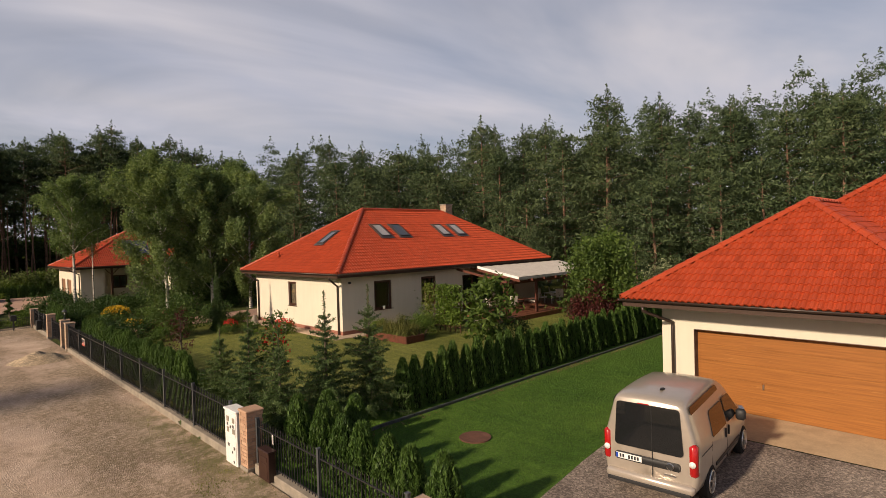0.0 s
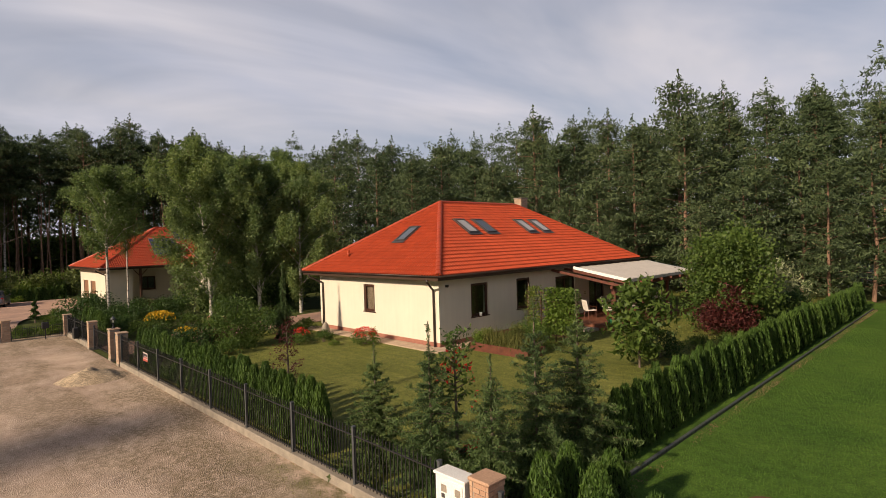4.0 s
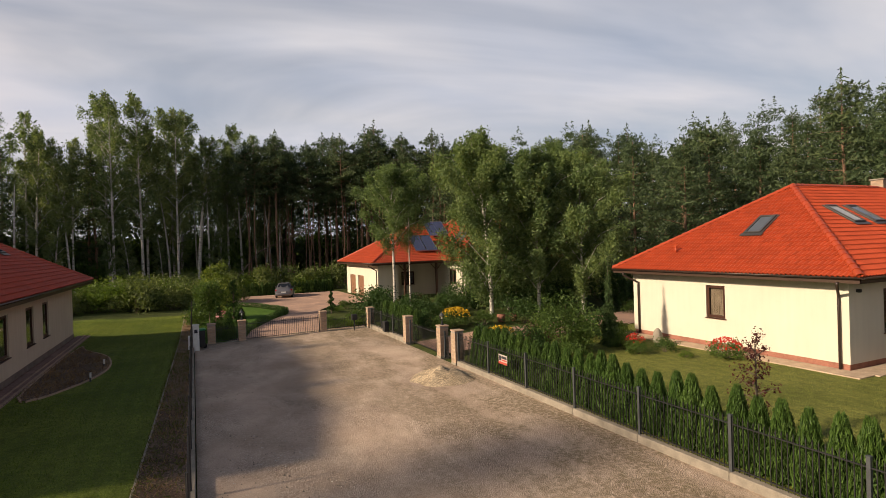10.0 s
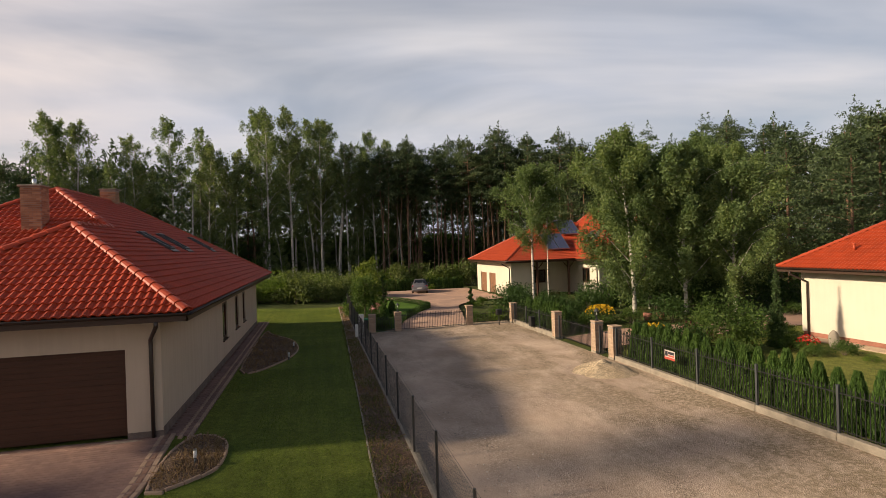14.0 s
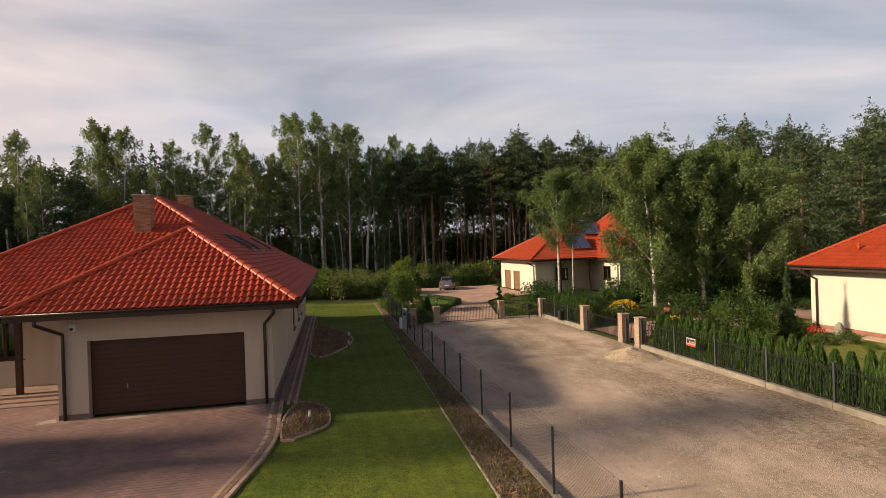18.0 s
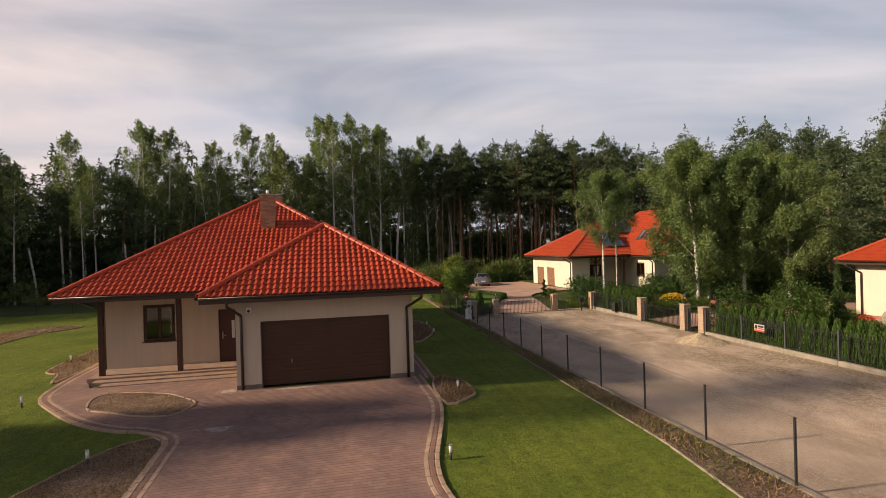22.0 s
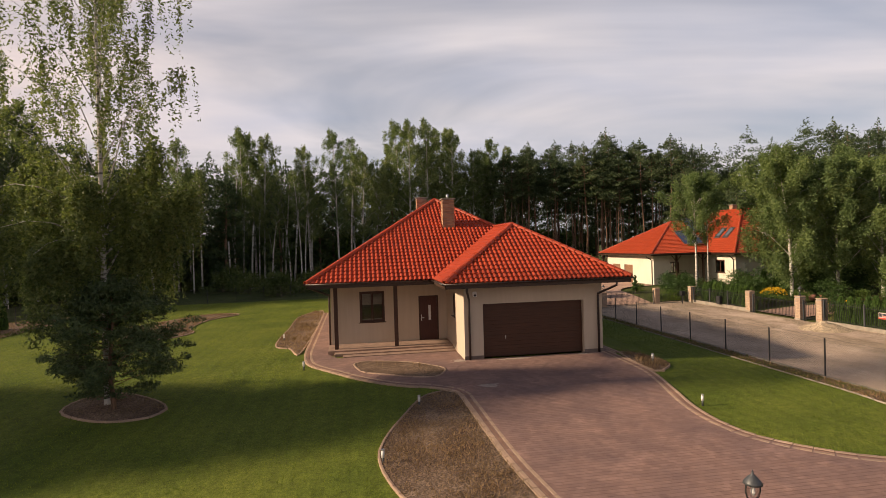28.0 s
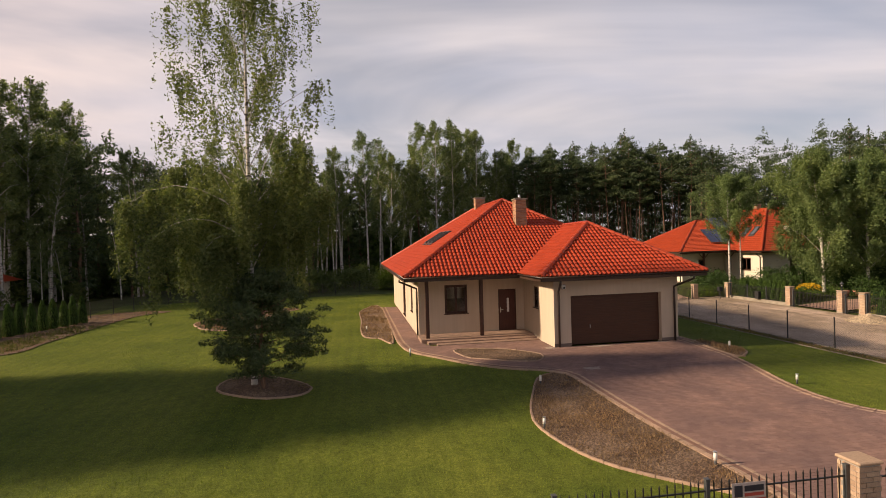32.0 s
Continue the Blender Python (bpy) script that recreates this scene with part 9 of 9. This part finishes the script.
part("beam", boxes((24.5, 20.58, 2.54, 35.0, 20.72, 2.70), bevel=0.01), TIMBER, pg)
for i in range(9):
    x = 24.6 + i * 1.27
    bm = boxes((-0.05, -0.25, -0.07, 0.05, 3.9, 0.07), bevel=0.008)
    bm.transform(Matrix.Translation((x, 20.5, 2.77)) @ Matrix.Rotation(math.atan2(0.62, 3.5), 4, "X"))
    part("rafter", bm, TIMBER, pg)
aw = thing("awning", (30, 22, 3.0), "cream canvas awning stretched over the pergola", "awning")
cv, cf_, na, nb = [], [], 40, 8
for i in range(na + 1):
    for j in range(nb + 1):
        u, w = i / na, j / nb
        cv.append((25.95 + 9.2 * u, 20.42 + 3.35 * w, 2.92 + 0.62 * w + 0.012 * math.cos(u * na * math.pi / 2) - 0.04 * math.sin(w * math.pi)))
for i in range(na):
    for j in range(nb):
        a = i * (nb + 1) + j
        cf_.append((a, a + nb + 1, a + nb + 2, a + 1))
cl = raw("canvas", cv, cf_, CANVAS, aw, smooth=True)
so = cl.modifiers.new("thick", "SOLIDIFY")
so.thickness = 0.02
part("valance", boxes((25.93, 20.38, 2.80, 35.17, 20.41, 2.97), (25.9, 20.38, 2.80, 25.93, 20.5, 2.97)), CANVAS, aw)
bm = boxes((-0.03, 0.0, -0.12, 0.03, 3.4, 0.04))
bm.transform(Matrix.Translation((25.92, 20.42, 2.94)) @ Matrix.Rotation(math.atan2(0.62, 3.35), 4, "X"))
part("edge_rail", bm, WHITE, aw)


def garden_chair(x, y, turn, label="cream cushioned garden chair", mat=None):
    t = thing("garden_chair", (0, 0, 0), label, "chair", "terrace chairs")
    for a in (-0.24, 0.24):
        for b in (-0.24, 0.24):
            part("leg", bar([(a, b, 0), (a * 0.95, b * 0.95, 0.42)], 0.018, 6), TIMBER, t)
    part("seat", boxes((-0.27, -0.27, 0.42, 0.27, 0.27, 0.5), bevel=0.02), mat or CANVAS, t)
    bm = boxes((-0.27, -0.03, 0.0, 0.27, 0.05, 0.55), bevel=0.02)
    bm.transform(Matrix.Translation((0, 0.25, 0.5)) @ Matrix.Rotation(-0.2, 4, "X"))
    part("backrest", bm, mat or CANVAS, t)
    for a in (-0.28, 0.28):
        part("armrest", bar([(a, -0.25, 0.42), (a, -0.25, 0.66), (a, 0.27, 0.68)], 0.018, 6), TIMBER, t)
    t.matrix_basis = pose(x, y, DZ, 0, 0, turn)
    return t


for x, y, a in ((27.1, 22.0, 160), (28.3, 23.0, 20), (29.3, 21.9, 200), (31.6, 22.9, -10), (32.6, 22.0, 120), (33.3, 23.0, 40), (26.5, 23.1, 60)):
    garden_chair(x, y, a)
tb = thing("garden_table", (28.2, 22.1, DZ), "round timber terrace table", "table")
part("top", bar([(28.2, 22.1, DZ + 0.70), (28.2, 22.1, DZ + 0.74)], 0.5, 24), TIMBER, tb)
for a in range(4):
    part("leg", bar([(28.2 + 0.3 * math.cos(a * 1.57), 22.1 + 0.3 * math.sin(a * 1.57), DZ), (28.2 + 0.25 * math.cos(a * 1.57), 22.1 + 0.25 * math.sin(a * 1.57), DZ + 0.7)], 0.025, 6), TIMBER, tb)
tb = thing("garden_table", (32.5, 22.6, DZ), "white metal terrace table", "table")
part("top", boxes((31.9, 22.2, DZ + 0.7, 33.1, 23.0, DZ + 0.74), bevel=0.01), WHITE, tb)
for a, b in ((32.0, 22.3), (33.0, 22.3), (32.0, 22.9), (33.0, 22.9)):
    part("leg", bar([(a, b, DZ), (a, b, DZ + 0.7)], 0.02, 6), WHITE, tb)
GREEN_PL = plain("green_plastic", (0.02, 0.22, 0.09), 0.4, 0.4, vary=0.1)
cn = thing("watering_can", (25.0, 21.0, DZ), "green plastic watering can on the deck", "watering can")
part("body", bar([(25.0, 21.0, DZ), (25.0, 21.0, DZ + 0.28)], [0.14, 0.12], 14), GREEN_PL, cn, smooth=True)
part("spout", bar([(25.1, 20.95, DZ + 0.06), (25.35, 20.85, DZ + 0.32)], [0.03, 0.018], 8), GREEN_PL, cn)
part("handle", bar([(24.88, 21.05, DZ + 0.1), (24.78, 21.08, DZ + 0.22), (24.9, 21.04, DZ + 0.36), (25.05, 20.98, DZ + 0.3)], 0.014, 6), GREEN_PL, cn)
pl = thing("planter", (17.3, 21.7, 0.34), "red-brown timber raised planter full of tall plants", "planter")
for nm, q in (("front_board", (16.72, 20.12, 0.25, 17.9, 20.18, 0.70)), ("side_board", (16.72, 20.18, 0.25, 16.78, 23.34, 0.70)), ("side_board", (17.84, 20.18, 0.25, 17.9, 23.34, 0.70)), ("back_board", (16.72, 23.34, 0.25, 17.9, 23.40, 0.70))):
    part(nm, boxes(q, bevel=0.008), TIMBER, pl)
part("earth", boxes((16.78, 20.18, 0.25, 17.84, 23.34, 0.62)), SOIL, pl)
pot = thing("flower_pot", (18.85, 24.6, 1.52), "white flower pot on the window sill", "flower pot")
part("pot", bar([(18.9, 24.64, 1.52), (18.9, 24.64, 1.70)], [0.06, 0.085], 12), WHITE, pot, smooth=True)
st = thing("boulder", (14.5, 31.8, 0.3), "upright grey garden stone", "stone")
bm = bmesh.new()
bmesh.ops.create_icosphere(bm, subdivisions=3, radius=0.5)
for v_ in bm.verts:
    v_.co = Vector((v_.co.x * 0.7, v_.co.y * 0.8, v_.co.z * 1.15)) * (1 + 0.25 * noise.noise(v_.co * 2.2))
    v_.co += Vector((14.2, 30.1, 0.75))
bmesh.ops.scale(bm, vec=(0.6, 0.6, 0.8), space=Matrix.Translation((-14.2, -30.1, -0.4)), verts=bm.verts)
bmesh.ops.translate(bm, vec=(0.3, 1.7, 0.0), verts=bm.verts)
part("stone", bm, CONCRETE, st, smooth=True)
# bin and mailbox near the end of the track
uc = thing("utility_cabinet", (-4.75, 45.6, 0), "narrow pale grey utility cabinet beside the bin", "cabinet")
part("body", boxes((-4.92, 45.42, -0.1, -4.6, 45.7, 1.36), bevel=0.012), WHITE, uc)
part("lid", boxes((-4.94, 45.40, 1.36, -4.58, 45.72, 1.41), bevel=0.012), WHITE, uc)
part("label_plate", boxes((-4.84, 45.412, 0.95, -4.68, 45.42, 1.15)), SIGN_BLUE, uc, "small dark label")
bn = thing("wheelie_bin", (-4.55, 46.3, 0), "dark green wheeled refuse bin", "bin")
part("body", boxes((-4.85, 46.0, 0.1, -4.3, 46.6, 1.0), bevel=0.03), BLACK_PLASTIC, bn)
part("lid", boxes((-4.88, 45.97, 1.0, -4.27, 46.63, 1.07), bevel=0.02), GREEN_PL, bn)
for s in (46.08, 46.52):
    part("wheel", bar([(-4.32, s - 0.03, 0.1), (-4.32, s + 0.03, 0.1)], 0.1, 14), TYRE, bn)
mb = thing("mailbox", (4.3, 46.6, 0), "dark post-mounted mailbox beside the gate", "mailbox")
part("post", bar([(4.3, 46.6, -0.05), (4.3, 46.6, 0.75)], 0.035, 8), IRON, mb)
part("body", boxes((4.12, 46.45, 0.75, 4.48, 46.75, 1.12), bevel=0.03), IRON, mb)
mb = thing("mailbox", (5.3, 43.4, 0.4), "dark box hung on the fence", "mailbox")
part("body", boxes((5.14, 43.2, 0.35, 5.42, 43.6, 0.95), bevel=0.03), BLACK_PLASTIC, mb)
ps = thing("marker_post", (-5.6, 46.0, 0.1), "white concrete fence corner post", "post")
part("post", boxes((-5.15, 44.9, 0.0, -4.98, 45.1, 0.9), bevel=0.015), WHITE, ps)
for px_, py_ in ((12.6, 42.6), (13.4, 42.4)):
    fp = thing("flower_pot", (px_, py_, g(px_, py_)), "terracotta plant pot under the birches", "flower pot")
    part("pot", bar([(px_, py_, g(px_, py_)), (px_, py_, g(px_, py_) + 0.45)], [0.2, 0.28], 14), PLINTH, fp, smooth=True)
# part of a neighbour's roof beyond the hedge
nb_ = thing("neighbour_house", (-66, 58, 0.5), "red roofed neighbouring house half hidden by the hedge", "house")
part("wall", boxes((-70, 56, 0.3, -60, 64, 3.1)), WALL, nb_)
bm = bmesh.new()
a = [bm.verts.new(p) for p in ((-70.8, 55.2, 3.1), (-59.2, 55.2, 3.1), (-59.2, 64.8, 3.1), (-70.8, 64.8, 3.1), (-66.5, 60, 5.6), (-63.5, 60, 5.6))]
for f_ in ((0, 1, 5, 4), (1, 2, 5), (2, 3, 4, 5), (3, 0, 4), (0, 3, 2, 1)):
    bm.faces.new([a[q] for q in f_])
part("roof", bm, ROOF_C, nb_)
